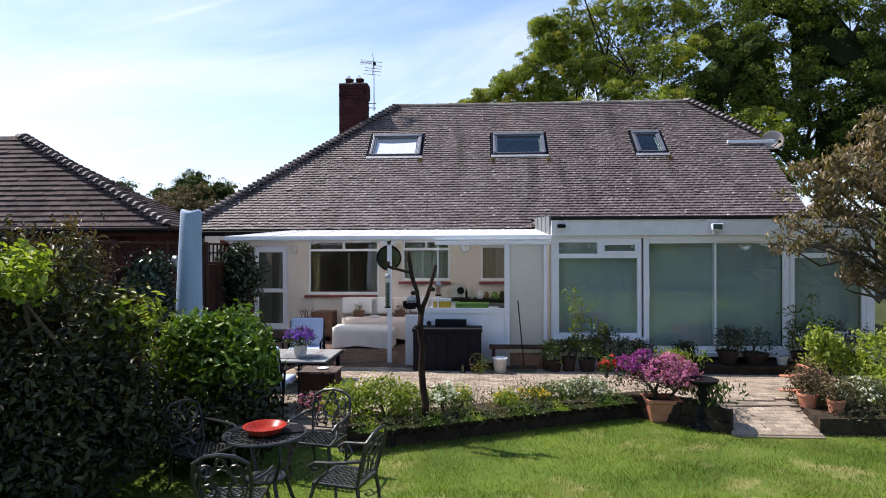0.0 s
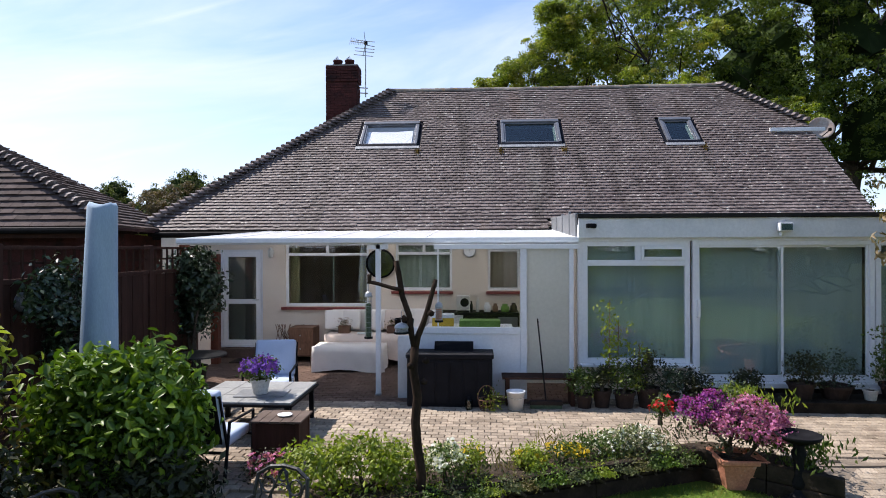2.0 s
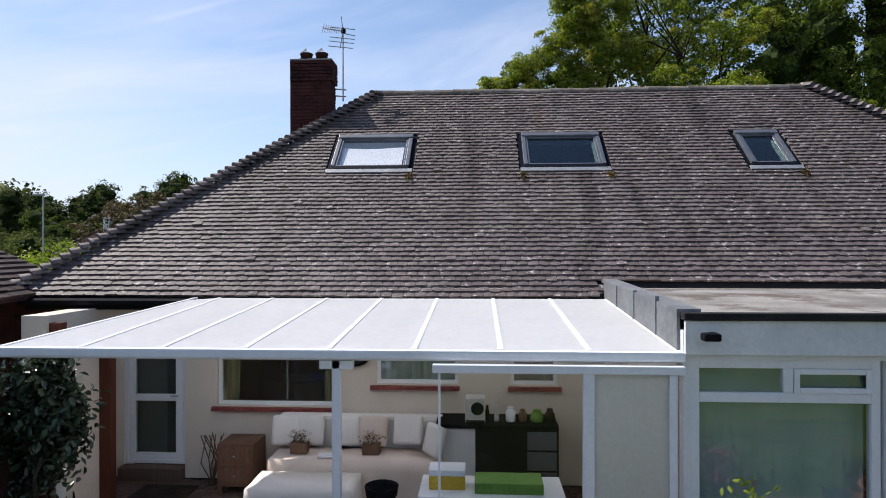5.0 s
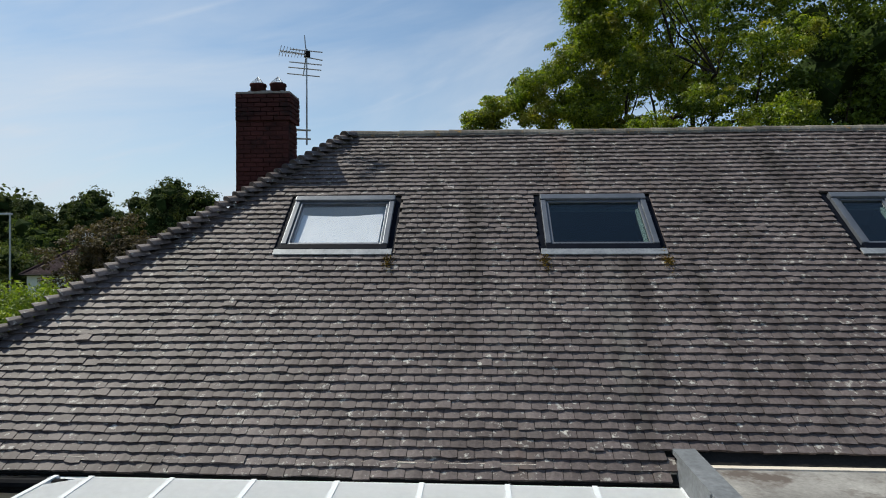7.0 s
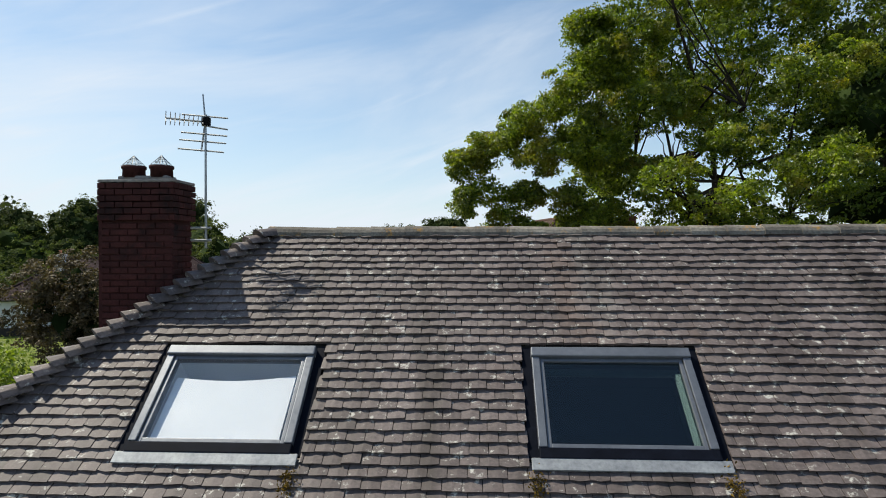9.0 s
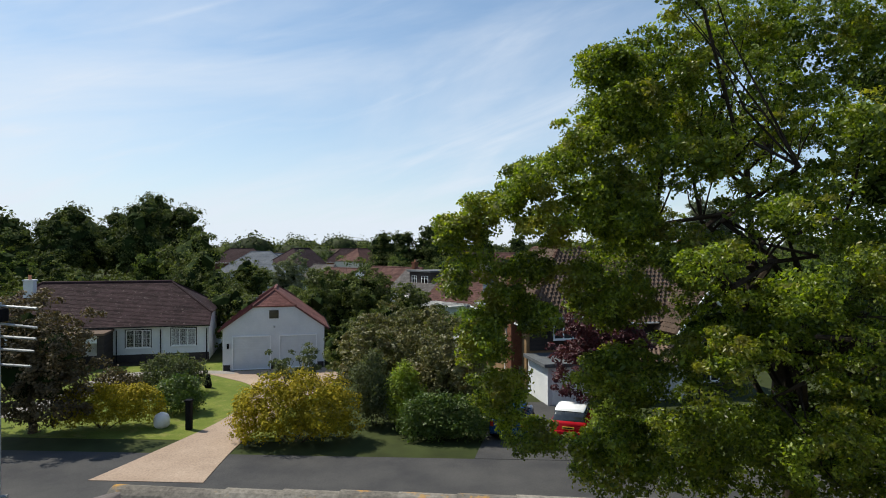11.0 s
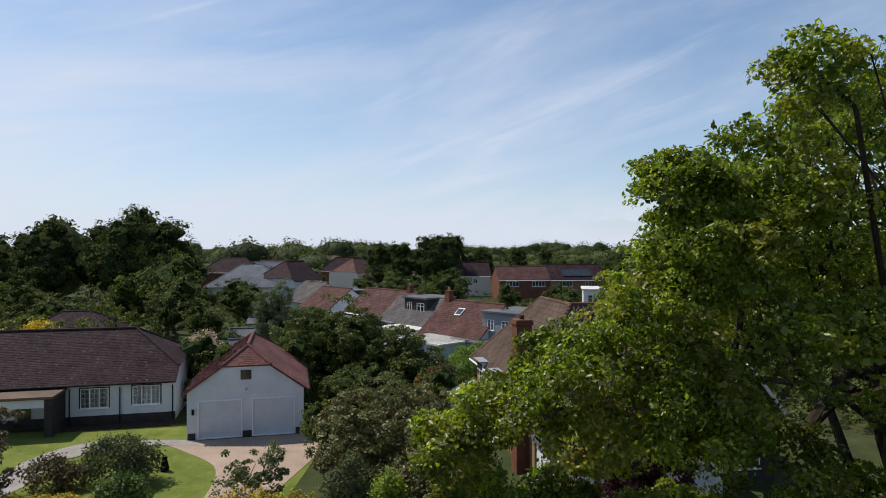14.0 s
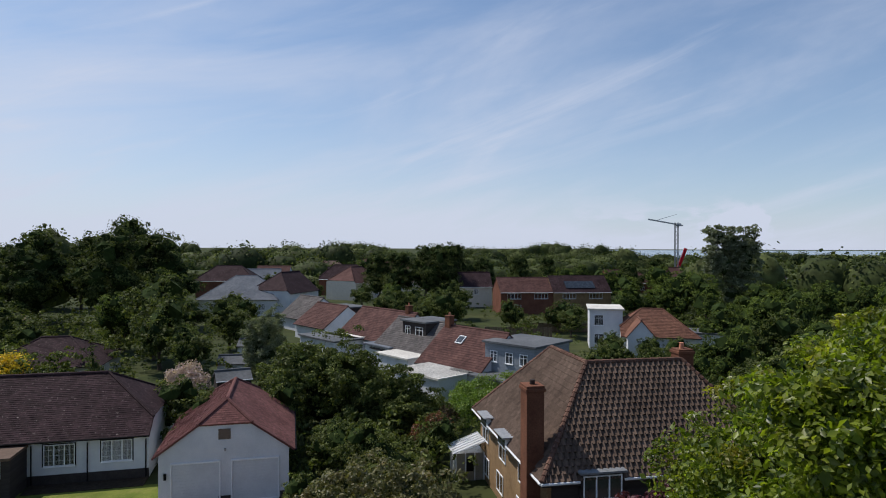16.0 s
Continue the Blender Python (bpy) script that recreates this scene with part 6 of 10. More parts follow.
# ---- neighbour's roof beside the garden ----
NR = thing("neighbour_house", "neighbouring brick bungalow with dark tiled hipped roof", "house")
nc, na = Vector((-6.9, 13.2, 2.78)), Vector((-11.9, 15.2, 5.2))
bm = bmesh.new()
fl = Vector((-24, 13.2, 2.78))
sheet(bm, [fl, nc, na, Vector((-20, 15.2, 5.2))], 0.06)
sheet(bm, [nc, Vector((-7.6, 17.2, 2.78)), na], 0.06)
sheet(bm, [Vector((-7.6, 17.2, 2.78)), Vector((-24, 17.2, 2.78)), Vector((-20, 15.2, 5.2)), na], 0.06)
part("roof", bm, M_ROOF_BROWN, NR)
u = (nc - fl).normalized()
nn = (nc - fl).cross(na - fl).normalized()
v = nn.cross(u)
qs = [fl, nc, na, Vector((-20, 15.2, 5.2))]
M_ROOF_NB = mat("brown_grey_plain_tiles", (0.050, 0.037, 0.035), (0.100, 0.076, 0.070), 0.85, scale=1.0, fine=20, bump=0.3, island=0.25, grain=0.3)
fill_tiles("roof_tiles", fl + nn * 0.005, u, v, [((r - fl).dot(u), (r - fl).dot(v)) for r in qs], 0.165, 0.25, M_ROOF_NB, NR, thick=0.045)
part("wall", boxed(-23.5, 13.6, -0.2, -7.9, 16.8, 2.7), M_BRICK_J, NR)
part("eaves_board", boxed(-24, 13.10, 2.58, -6.85, 13.16, 2.76), M_WOOD_DARK, NR)
part("gutter", tubed([(-24, 13.03, 2.72), (-6.8, 13.03, 2.72)], 0.06, 8), M_BLACK, NR)

p0, p1 = nc, Vector((-7.6, 17.2, 2.78))
u = (p1 - p0).normalized()
nn = (p1 - p0).cross(na - p0).normalized()
v = nn.cross(u)
fill_tiles("roof_tiles", p0 + nn * 0.005, u, v, [((r - p0).dot(u), (r - p0).dot(v)) for r in (p0, p1, na)], 0.165, 0.25, M_ROOF_NB, NR, thick=0.045)

# ---- trees ----
def tree(name, label, base, lobes, trunk_r, clusters, each, size, leafm, seed, radius=0.25, shell=0.75, rough=0.25, barkm=None, fork=None, droop=0.1, wide=0.55, twigs=2, low=-1.0, limbs=None, core=0.0, cores=None, spread=0.5):
    """A tapered trunk, limbs out to each mass of the crown, twigs, and a crown of many small leaves."""
    rng = np.random.default_rng(seed)
    ob = thing(name, label, "tree", Matrix.Translation(base))
    b = Vector(base)
    fork = Vector(fork) if fork else Vector((0, 0, min(q[2] for q in lobes) * 0.6 + max(q[2] for q in lobes) * 0.1 - b.z * 0.7))
    bm = bmesh.new()
    limb(bm, (0, 0, -0.1), fork, trunk_r, trunk_r * 0.75, rng, 5, 0.06, 9)
    part("trunk", bm, barkm or M_BARK, ob)
    for q in limbs or lobes:
        bm = bmesh.new()
        c = Vector(q[:3]) - b
        pts = limb(bm, fork, c, trunk_r * 0.30, 0.02, rng, 7, 0.17, 6)
        for k in range(twigs):
            d = Vector(rng.normal(0, 1, 3)).normalized()
            limb(bm, pts[4], c + Vector((d.x * q[3], d.y * q[4], d.z * q[5])) * 0.9, 0.035, 0.01, rng, 3, 0.12, 4)
        part("limb", bm, barkm or M_BARK, ob)
    pts, nr = tufted(lobes, clusters, each, radius, rng, shell, rough, low)
    pts -= np.array(base)
    leaves("crown", pts, nr, size, leafm, ob, wide=wide, droop=droop, rng=rng, spread=spread)
    # added solid dark lumps that stand in for the crown's inner shade
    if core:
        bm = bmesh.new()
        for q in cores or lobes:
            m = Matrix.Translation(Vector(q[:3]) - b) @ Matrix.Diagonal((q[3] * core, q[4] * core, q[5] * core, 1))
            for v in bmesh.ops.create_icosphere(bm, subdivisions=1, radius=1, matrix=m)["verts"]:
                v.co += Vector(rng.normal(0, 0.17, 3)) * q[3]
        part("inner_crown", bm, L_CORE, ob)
    return ob


def knobbed(lobes, seed, each=5, size=0.5):
    """Breaks the main masses of a crown up into smaller rounded ones on their outside."""
    g = np.random.default_rng(seed)
    out = []
    for q in lobes:
        out.append((*q[:3], q[3] * 0.8, q[4] * 0.8, q[5] * 0.8))
        for i in range(each):
            d = unit(g.normal(0, 1, (1, 3)) + np.array([[0, -0.2, 0.25]]))[0]
            k = size * g.uniform(0.7, 1.15)
            out.append((q[0] + d[0] * q[3] * 0.72, q[1] + d[1] * q[4] * 0.72, q[2] + d[2] * q[5] * 0.72, q[3] * k, q[4] * k, q[5] * k))
    return out


oak_top = [(6.7, 33, 13, 2.4, 2.4, 1.9), (4.7, 31.4, 13.2, 1.2, 1.4, 1), (3.4, 31, 12.2, 1, 1.2, 0.9), (8.5, 34.6, 15.5, 1.6, 1.8, 1.4), (9.6, 34, 14.6, 2.2, 2.2, 1.8), (6.5, 33.2, 15, 0.9, 1.2, 0.8), (3.1, 31, 13.15, 0.75, 0.9, 0.6), (4.4, 31.3, 13.95, 0.8, 1, 0.6), (4.5, 29.8, 14.6, 0.7, 0.8, 0.5), (2.5, 30.9, 11.2, 1, 1.2, 0.7), (4.7, 30.6, 10.9, 1.2, 1.3, 0.9), (8.9, 30.6, 11.6, 1.6, 1.6, 1.1), (4.2, 35.6, 11, 1.7, 1.8, 1.2), (4.3, 37, 10.6, 1, 1.4, 1), (6.3, 36, 12.2, 2, 2, 1.4)]
oak_top_more = [(8.6, 37, 12.6, 2.4, 2.2, 1.8), (4.6, 34.2, 12.4, 1.3, 1.4, 0.9)]
oak_bough = [(1.3, 30.8, 10.5, 0.8, 1.1, 0.55), (0.3, 30.8, 9.75, 0.75, 1, 0.5), (-0.6, 30.7, 9.2, 0.55, 0.8, 0.42), (-0.5, 30.5, 8.1, 0.45, 0.8, 0.5), (0, 30.4, 6.7, 0.5, 0.8, 0.6), (0.4, 30.5, 5.4, 0.65, 0.8, 0.6), (1.2, 30.6, 4.4, 0.6, 0.8, 0.5), (1.6, 30.5, 9.4, 0.7, 1, 0.5), (3.1, 30.7, 9.9, 1.1, 1.2, 0.8), (1.4, 30.5, 7.2, 0.5, 0.8, 0.35), (2.4, 30.4, 8.2, 0.5, 0.8, 0.35), (3.2, 30.4, 4, 1.3, 1.1, 0.9), (3.4, 30.6, 5.8, 1.2, 1.1, 0.8), (3.3, 31.2, 7.6, 1.1, 1.2, 0.7), (0.2, 30.8, 8.5, 0.5, 0.8, 0.42), (0.6, 30.8, 7.5, 0.6, 0.8, 0.45), (0.2, 30.8, 6.5, 0.45, 0.7, 0.4), (1.3, 30.8, 8.3, 0.6, 0.8, 0.4)]
oak_near = [(6.2, 28.8, 9.4, 0.8, 0.9, 0.6), (8.2, 28.6, 8.2, 1, 1, 0.7), (7.6, 28.4, 5.8, 1, 1, 0.7), (8.6, 27.9, 4.2, 1.5, 1.1, 0.9), (10.6, 27.7, 5.2, 1.6, 1.1, 1), (12.6, 27.8, 4.4, 1.7, 1.2, 1), (12.2, 28.2, 7.4, 1.6, 1.2, 1), (9.6, 28.4, 7, 1.1, 0.9, 0.7), (5.9, 27.7, 8, 0.9, 0.8, 0.6), (7, 27.4, 6.6, 1.1, 0.9, 0.7), (5, 27.9, 6.8, 0.9, 0.8, 0.6), (6.2, 27.6, 5.2, 1.2, 0.9, 0.8), (4.2, 28.2, 5.4, 0.9, 0.8, 0.7), (7.6, 27.2, 8.6, 1, 0.8, 0.6), (4.6, 28.3, 8.6, 0.8, 0.7, 0.5)]
oak_low = [(5, 30.3, 8.6, 1.1, 1.2, 0.8), (5.2, 30.1, 6.4, 1.2, 1.2, 0.9), (5.2, 29.9, 4.4, 1.2, 1.2, 0.8), (6.9, 30.2, 9.7, 1.4, 1.4, 0.9), (7.1, 29.9, 7.2, 1.5, 1.4, 1), (7, 29.7, 4.6, 1.6, 1.4, 1), (9.3, 30.2, 9, 1.6, 1.5, 1.1), (9.6, 29.9, 6.2, 1.7, 1.5, 1.2), (9.3, 29.8, 3.7, 1.6, 1.4, 0.9), (12.2, 30.6, 5.8, 2.1, 1.8, 1.6), (5, 38, 9.2, 2, 1.8, 1.6), (4, 32, 9, 1.3, 1.4, 0.8), (5.6, 31.6, 3.4, 1.8, 1.4, 1.2), (8.2, 31.4, 4, 2, 1.6, 1.6), (6.4, 32.2, 7, 1.8, 1.6, 1.4)]
oak_low_more = [(10.8, 32.2, 4.4, 2, 1.6, 1.8)]
OAK = oak_top + oak_top_more + oak_bough + oak_near + oak_low + oak_low_more
CROWN = knobbed(OAK + [q for q in OAK if q[0] < 3.6] * 2, 4, 6, 0.40)
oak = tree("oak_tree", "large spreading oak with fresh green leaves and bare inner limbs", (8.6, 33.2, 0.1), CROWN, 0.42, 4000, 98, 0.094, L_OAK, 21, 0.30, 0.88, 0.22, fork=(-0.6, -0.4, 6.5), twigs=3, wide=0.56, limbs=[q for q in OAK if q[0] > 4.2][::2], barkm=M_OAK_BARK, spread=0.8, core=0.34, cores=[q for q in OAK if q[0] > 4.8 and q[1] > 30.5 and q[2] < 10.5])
# dark leaves inside the crown, painted in for its shaded gaps
rng = np.random.default_rng(23)
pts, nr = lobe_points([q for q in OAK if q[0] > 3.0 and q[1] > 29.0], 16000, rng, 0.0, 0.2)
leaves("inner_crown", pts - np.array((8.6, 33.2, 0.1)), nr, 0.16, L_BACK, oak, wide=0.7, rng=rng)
# second oak, leaf colour darkened to stand in for the shaded side
BACK = [(12.6, 35, 11, 2.6, 2.2, 2.6), (13.2, 35.5, 14, 2.6, 2.4, 2.2), (15, 36, 12, 4.5, 4, 4), (19, 37, 14, 5, 4.5, 5), (24, 37, 12, 5, 4.5, 5), (16.5, 35.5, 16.5, 4, 3.5, 3), (21, 36, 18, 4, 4, 3), (26, 36, 17, 4, 4, 3.5), (14, 34.5, 8, 3.5, 3, 3), (20, 34.5, 8.5, 4.5, 3.5, 3.5), (26, 35, 8, 4.5, 3.5, 4)]
tree("oak_tree", "tall dense oak behind the house, shade put into its leaf colour", (20, 37, 0.1), BACK, 0.6, 1900, 66, 0.18, L_BACK, 22, 0.52, 0.95, 0.22, twigs=3, core=0.40, spread=0.9)
# dark shrubs and trees left of the house, over the roofline
tree("tree", "bushy bronze-leaved small tree", (-21.0, 43.6, 0.2), [(-21.2, 43.6, 4.9, 2.3, 2.2, 2.0), (-19.4, 43.0, 4.3, 1.6, 1.6, 1.7), (-23.0, 43.4, 4.2, 1.9, 1.8, 1.8), (-21.0, 42.8, 2.8, 2.4, 1.8, 1.6), (-19.3, 42.8, 2.6, 1.3, 1.4, 1.5)], 0.2, 520, 55, 0.17, L_RUST, 32, 0.42, core=0.45)
tree("tree", "spreading olive-green shrub tree with faded blossom", (-4.9, 52.5, 0.2), [(-4.9, 52.5, 3.4, 3.0, 2.6, 2.0), (-6.6, 52, 2.6, 1.9, 2, 1.9), (-3.2, 52, 3.2, 2.0, 2, 1.9), (-5.0, 51.2, 1.6, 2.8, 1.6, 1.5)], 0.2, 420, 55, 0.18, L_OLIVE, 33, 0.4)
tree("tree", "pale olive-leaved shrub tree beside the drive", (-1.6, 47, 0.2), [(-1.6, 47, 3.3, 1.5, 1.5, 1.7), (-2.6, 46.8, 2.2, 1.2, 1.2, 1.3), (-0.4, 47, 2.4, 1.2, 1.2, 1.4)], 0.15, 210, 55, 0.18, L_OLIVE, 34, 0.36)
tree("tree", "copper-leaved plum tree beside the drive", (6.4, 46.6, 0.2), [(6.0, 46.4, 4.6, 1.7, 1.6, 1.9), (5.2, 46.0, 3.0, 1.4, 1.3, 1.6), (7.0, 46.3, 3.2, 1.6, 1.4, 1.7)], 0.14, 420, 50, 0.18, L_PURPLE, 35, 0.36)
tree("sapling", "young pale-leaved tree behind the golden bush", (-9.6, 46.2, 0.2), [(-9.9, 46.2, 3.0, 0.7, 0.7, 0.9), (-8.6, 46.4, 3.3, 0.5, 0.6, 0.9), (-9.4, 46.2, 2.2, 1.3, 0.9, 0.7)], 0.06, 60, 40, 0.17, L_BLUE, 36, 0.3)
tree("tree", "tall narrow willow-like poplar", (-22.5, 88, 0), [(-22.5, 88, 3.2, 1.9, 1.8, 2.6), (-22.3, 88, 6.0, 1.7, 1.6, 2.4), (-23.3, 88, 5.0, 1.2, 1.2, 2.2)], 0.2, 260, 80, 0.24, L_POPLAR, 37, 0.5, wide=0.3, core=0.48)
tree("tree", "dense leafy green tree in a back garden", (-12.6, 74.6, 0), [(-12.6, 74.6, 4.6, 4.0, 3.4, 3.0), (-15.0, 74, 3.6, 2.8, 2.6, 2.6), (-10.0, 74.6, 3.8, 2.8, 2.6, 2.6), (-12.6, 73.4, 2.2, 3.6, 2.4, 2.0)], 0.25, 520, 70, 0.24, L_GARDEN, 38, 0.6, core=0.48)
tree("tree", "dense dark green tree in a back garden", (-6.6, 73.6, 0), [(-6.8, 73.4, 2.9, 2.7, 2.6, 2.2), (-5.2, 73, 2.1, 2.0, 2.2, 1.8), (-8.6, 73, 2.2, 2.0, 2, 2.0)], 0.2, 360, 70, 0.24, L_GARDEN, 39, 0.55, core=0.48)


def bush(name, label, lobes, clusters, each, size, leafm, seed, radius=0.15, shell=0.85, rough=0.15, wide=0.5, low=-0.6, base=None, spread=0.8, droop=0.0, full=False):
    """A shrub: short stems and a crown of leaves."""
    rng = np.random.default_rng(seed)
    q = np.array(lobes)
    base = base or (float(q[:, 0].mean()), float(q[:, 1].mean()), float(min(q[:, 2] - q[:, 5])))
    ob = thing(name, label, "bush", Matrix.Translation(base))
    bm = bmesh.new()
    for l in lobes:
        limb(bm, (rng.normal(0, 0.05), rng.normal(0, 0.05), -0.05), Vector(l[:3]) - Vector(base), 0.035, 0.012, rng, 3, 0.12, 5)
    part("stem", bm, M_BARK, ob)
    pts, nr = clustered(lobes, clusters, each, rng, radius, shell, rough, low)
    pts[:, 2] = np.maximum(pts[:, 2], base[2] + 0.02)
    leaves("foliage", pts - np.array(base), nr, size, leafm, ob, wide=wide, rng=rng, spread=spread, droop=droop, full=full)
    return ob


bush("golden_hedge", "clipped golden conifer hedge", [(-18.7, 44.4, 1.2, 1.3, 0.9, 1.1), (-17.6, 44.7, 1.2, 1.3, 0.9, 1.05), (-16.5, 45.0, 1.15, 1.0, 0.9, 1.05), (-19.6, 44.2, 1.1, 0.8, 0.8, 1.0)], 1700, 8, 0.13, L_GOLD, 41, 0.08, 0.95, 0.1, spread=0.3)
bush("golden_bush", "large rounded golden conifer bush", [(-9.2, 42.9, 1.5, 1.6, 1.4, 1.5), (-7.6, 43.0, 1.6, 1.6, 1.4, 1.5), (-6.6, 43.2, 1.3, 1.1, 1.2, 1.3), (-10.2, 42.9, 1.1, 0.9, 1.0, 1.1)], 2700, 8, 0.13, L_GOLD, 42, 0.08, 0.95, 0.22, spread=0.3)
bush("shrub", "rounded pale green shrub on the front lawn", [(-18.6, 51.6, 1.3, 1.5, 1.3, 1.1), (-17.4, 51.8, 1.2, 1.0, 1.0, 0.9)], 700, 9, 0.18, L_BLUE, 43, 0.14)
bush("shrub", "rounded dark green shrub by the drive", [(-15.9, 47.6, 1.0, 1.2, 1.0, 0.95)], 450, 9, 0.17, L_MID, 44, 0.13)
bush("shrub", "grey-purple low shrub on the lawn", [(-21.3, 50.6, 0.9, 1.0, 0.9, 0.8), (-20.3, 50.8, 0.7, 0.7, 0.8, 0.7)], 360, 9, 0.17, L_RUST, 45, 0.13)
bush("conifer_bush", "grey-blue feathery conifer by the drive", [(-5.4, 45.8, 1.8, 0.9, 0.9, 1.7), (-4.9, 45.7, 1.2, 0.8, 0.8, 1.2)], 800, 9, 0.15, L_BLUE, 46, 0.12)
bush("conifer_bush", "lime green upright conifer by the drive", [(-3.7, 45.4, 1.6, 0.75, 0.75, 1.5), (-3.2, 45.5, 1.1, 0.7, 0.7, 1.1)], 800, 9, 0.15, L_LIME, 47, 0.12)
bush("hedge", "trimmed green privet hedge along the road", [(-2.6, 43.8, 1.0, 1.0, 0.8, 1.1), (-1.6, 43.8, 1.0, 1.0, 0.8, 1.1), (-0.5, 43.8, 1.0, 1.0, 0.8, 1.1)], 1200, 8, 0.15, L_MID, 48, 0.1)
bush("hedge", "yellow-green clipped hedge beside the drive", [(5.5, 42.9, 1.0, 0.7, 0.9, 1.1), (6.3, 42.6, 1.0, 0.7, 0.9, 1.1)], 700, 8, 0.14, L_LIME, 49, 0.1)
bush("blossom_shrub", "pale pink blossoming shrub beside the sheds", [(-28.5, 83, 1.8, 1.7, 1.4, 1.5), (-27.2, 82.5, 1.4, 1.2, 1.2, 1.2)], 600, 9, 0.26, F_BLOSSOM, 50, 0.2)
bush("shrub", "rusty red young-leaved shrub below the garden hedge", [(-3.2, 68.6, 2.1, 1.1, 0.9, 0.8), (-4.2, 68.4, 1.5, 0.8, 0.8, 0.8), (-3.4, 68.6, 1.0, 1.0, 0.8, 0.9)], 500, 9, 0.16, L_RUSTY, 55, 0.14)
bush("gorse_bush", "bright yellow flowering bush behind the bungalow", [(-43, 79, 2.6, 1.8, 1.6, 2.0), (-46.5, 79, 2.2, 1.6, 1.4, 1.6)], 700, 9, 0.3, F_YELLOW, 51, 0.22, base=(-44.5, 79, 0.15))
bush("rhododendron", "dusky pink flowering shrub among trees", [(-62, 104, 2.4, 2.2, 2, 2.2)], 500, 9, 0.35, F_BLOSSOM, 52, 0.25, base=(-62, 104, 0.15))

# far trees: five kinds built once, then repeated at other sizes
kinds = []
tall_crown = [(0, 0, 9, 4.4, 4.2, 4.0), (2.6, 0.5, 7, 3.0, 3, 3), (-2.8, 0.4, 6.8, 3.0, 3, 3.2), (0.3, -1.2, 5, 4, 3, 3), (0.8, 0, 12, 2.6, 2.6, 2.4)]
round_crown = [(0, 0, 6.2, 3.6, 3.4, 3.6), (1.8, 0.2, 4.6, 2.6, 2.4, 2.6), (-2, 0, 4.4, 2.6, 2.4, 2.6), (0, -1, 2.8, 3.0, 2.4, 2.2)]
small_crown = [(0, 0, 4.6, 2.8, 2.6, 2.6), (1.6, -0.4, 3.4, 2.0, 1.8, 2.0), (-1.6, 0, 3.2, 2.0, 1.8, 2.0)]
narrow_crown = [(0, 0, 5, 1.6, 1.6, 4.2), (0.5, 0, 8, 1.3, 1.3, 3.2), (-0.4, 0.2, 3.5, 1.8, 1.8, 3.0)]
twin_crown = [(-1.3, 0, 7, 1.8, 1.6, 4.2), (1.5, 0, 6.8, 1.9, 1.6, 4.0), (-1.2, 0.2, 9.6, 1.4, 1.2, 2.2), (1.7, 0.2, 9.4, 1.5, 1.2, 2.2), (0, 0, 3.5, 2.2, 1.8, 2.6)]
for k, (lf, lobes) in enumerate(((L_FAR, tall_crown), (L_FAR_LIGHT, round_crown), (L_GARDEN, small_crown), (L_FAR, narrow_crown), (L_POPLAR, twin_crown))):
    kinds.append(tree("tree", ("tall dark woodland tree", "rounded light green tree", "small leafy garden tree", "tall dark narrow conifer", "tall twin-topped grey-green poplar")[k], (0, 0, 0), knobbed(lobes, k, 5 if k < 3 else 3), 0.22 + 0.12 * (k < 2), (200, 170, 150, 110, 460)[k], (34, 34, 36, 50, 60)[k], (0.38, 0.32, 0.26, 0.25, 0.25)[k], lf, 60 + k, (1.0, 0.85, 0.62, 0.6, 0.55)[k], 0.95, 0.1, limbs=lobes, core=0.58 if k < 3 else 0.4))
far_wood_trees = [(-82, 136, 0, 1.2), (-90, 140, 0, 1.15), (-98, 138, 0, 1.2), (-106, 140, 0, 1.15), (-86, 126, 0, 0.95), (-80, 180, 0, 0.9), (-90, 160, 0, 1), (-47, 140, 2, 0.9), (-48.6, 128, 2, 0.8), (-46.6, 230, 2, 1), (-63.9, 236, 2, 0.9), (-66.6, 215, 2, 0.9), (-66, 138, 0, 1.35), (-74, 142, 0, 1.3), (-58, 134, 0, 1.3), (-62, 126, 0, 1.15), (-78, 126, 0, 1.1)]
woodland_trees = [(-50, 108, 1, 0.9), (-58, 98, 2, 1.1), (-66, 94, 1, 0.8), (-52, 92, 2, 0.9), (-74, 108, 1, 1), (-86, 108, 0, 0.75), (-70, 82, 1, 0.7), (-78, 90, 0, 0.7), (-60, 84, 2, 0.8), (-54, 78, 2, 0.7), (-66, 76, 2, 0.8), (-50, 72, 2, 0.75), (-90, 98, 0, 0.8)]
gardens_trees = [(-42, 102, 2, 1.55), (-12, 148, 2, 1), (-35, 110, 2, 1.1), (-6, 128, 2, 1), (-10, 138, 2, 0.9), (-16.6, 140, 2, 1), (-6.1, 132, 2, 1), (-5, 140, 2, 0.9), (-42.9, 135, 2, 0.8)]
orchard_trees = [(-38, 96, 2, 1.2), (-34, 78, 3, 0.55), (-32, 92, 2, 0.9), (-7, 62, 2, 0.6), (-3, 66, 2, 0.55), (-10, 66, 2, 0.5), (-38, 70, 2, 0.6), (-18, 66, 2, 0.75), (-22, 69, 2, 0.8), (-15, 69, 2, 0.7), (-9, 63, 2, 0.6), (-5, 59, 2, 0.62), (-9, 56, 2, 0.45), (-16, 80, 2, 0.95)]
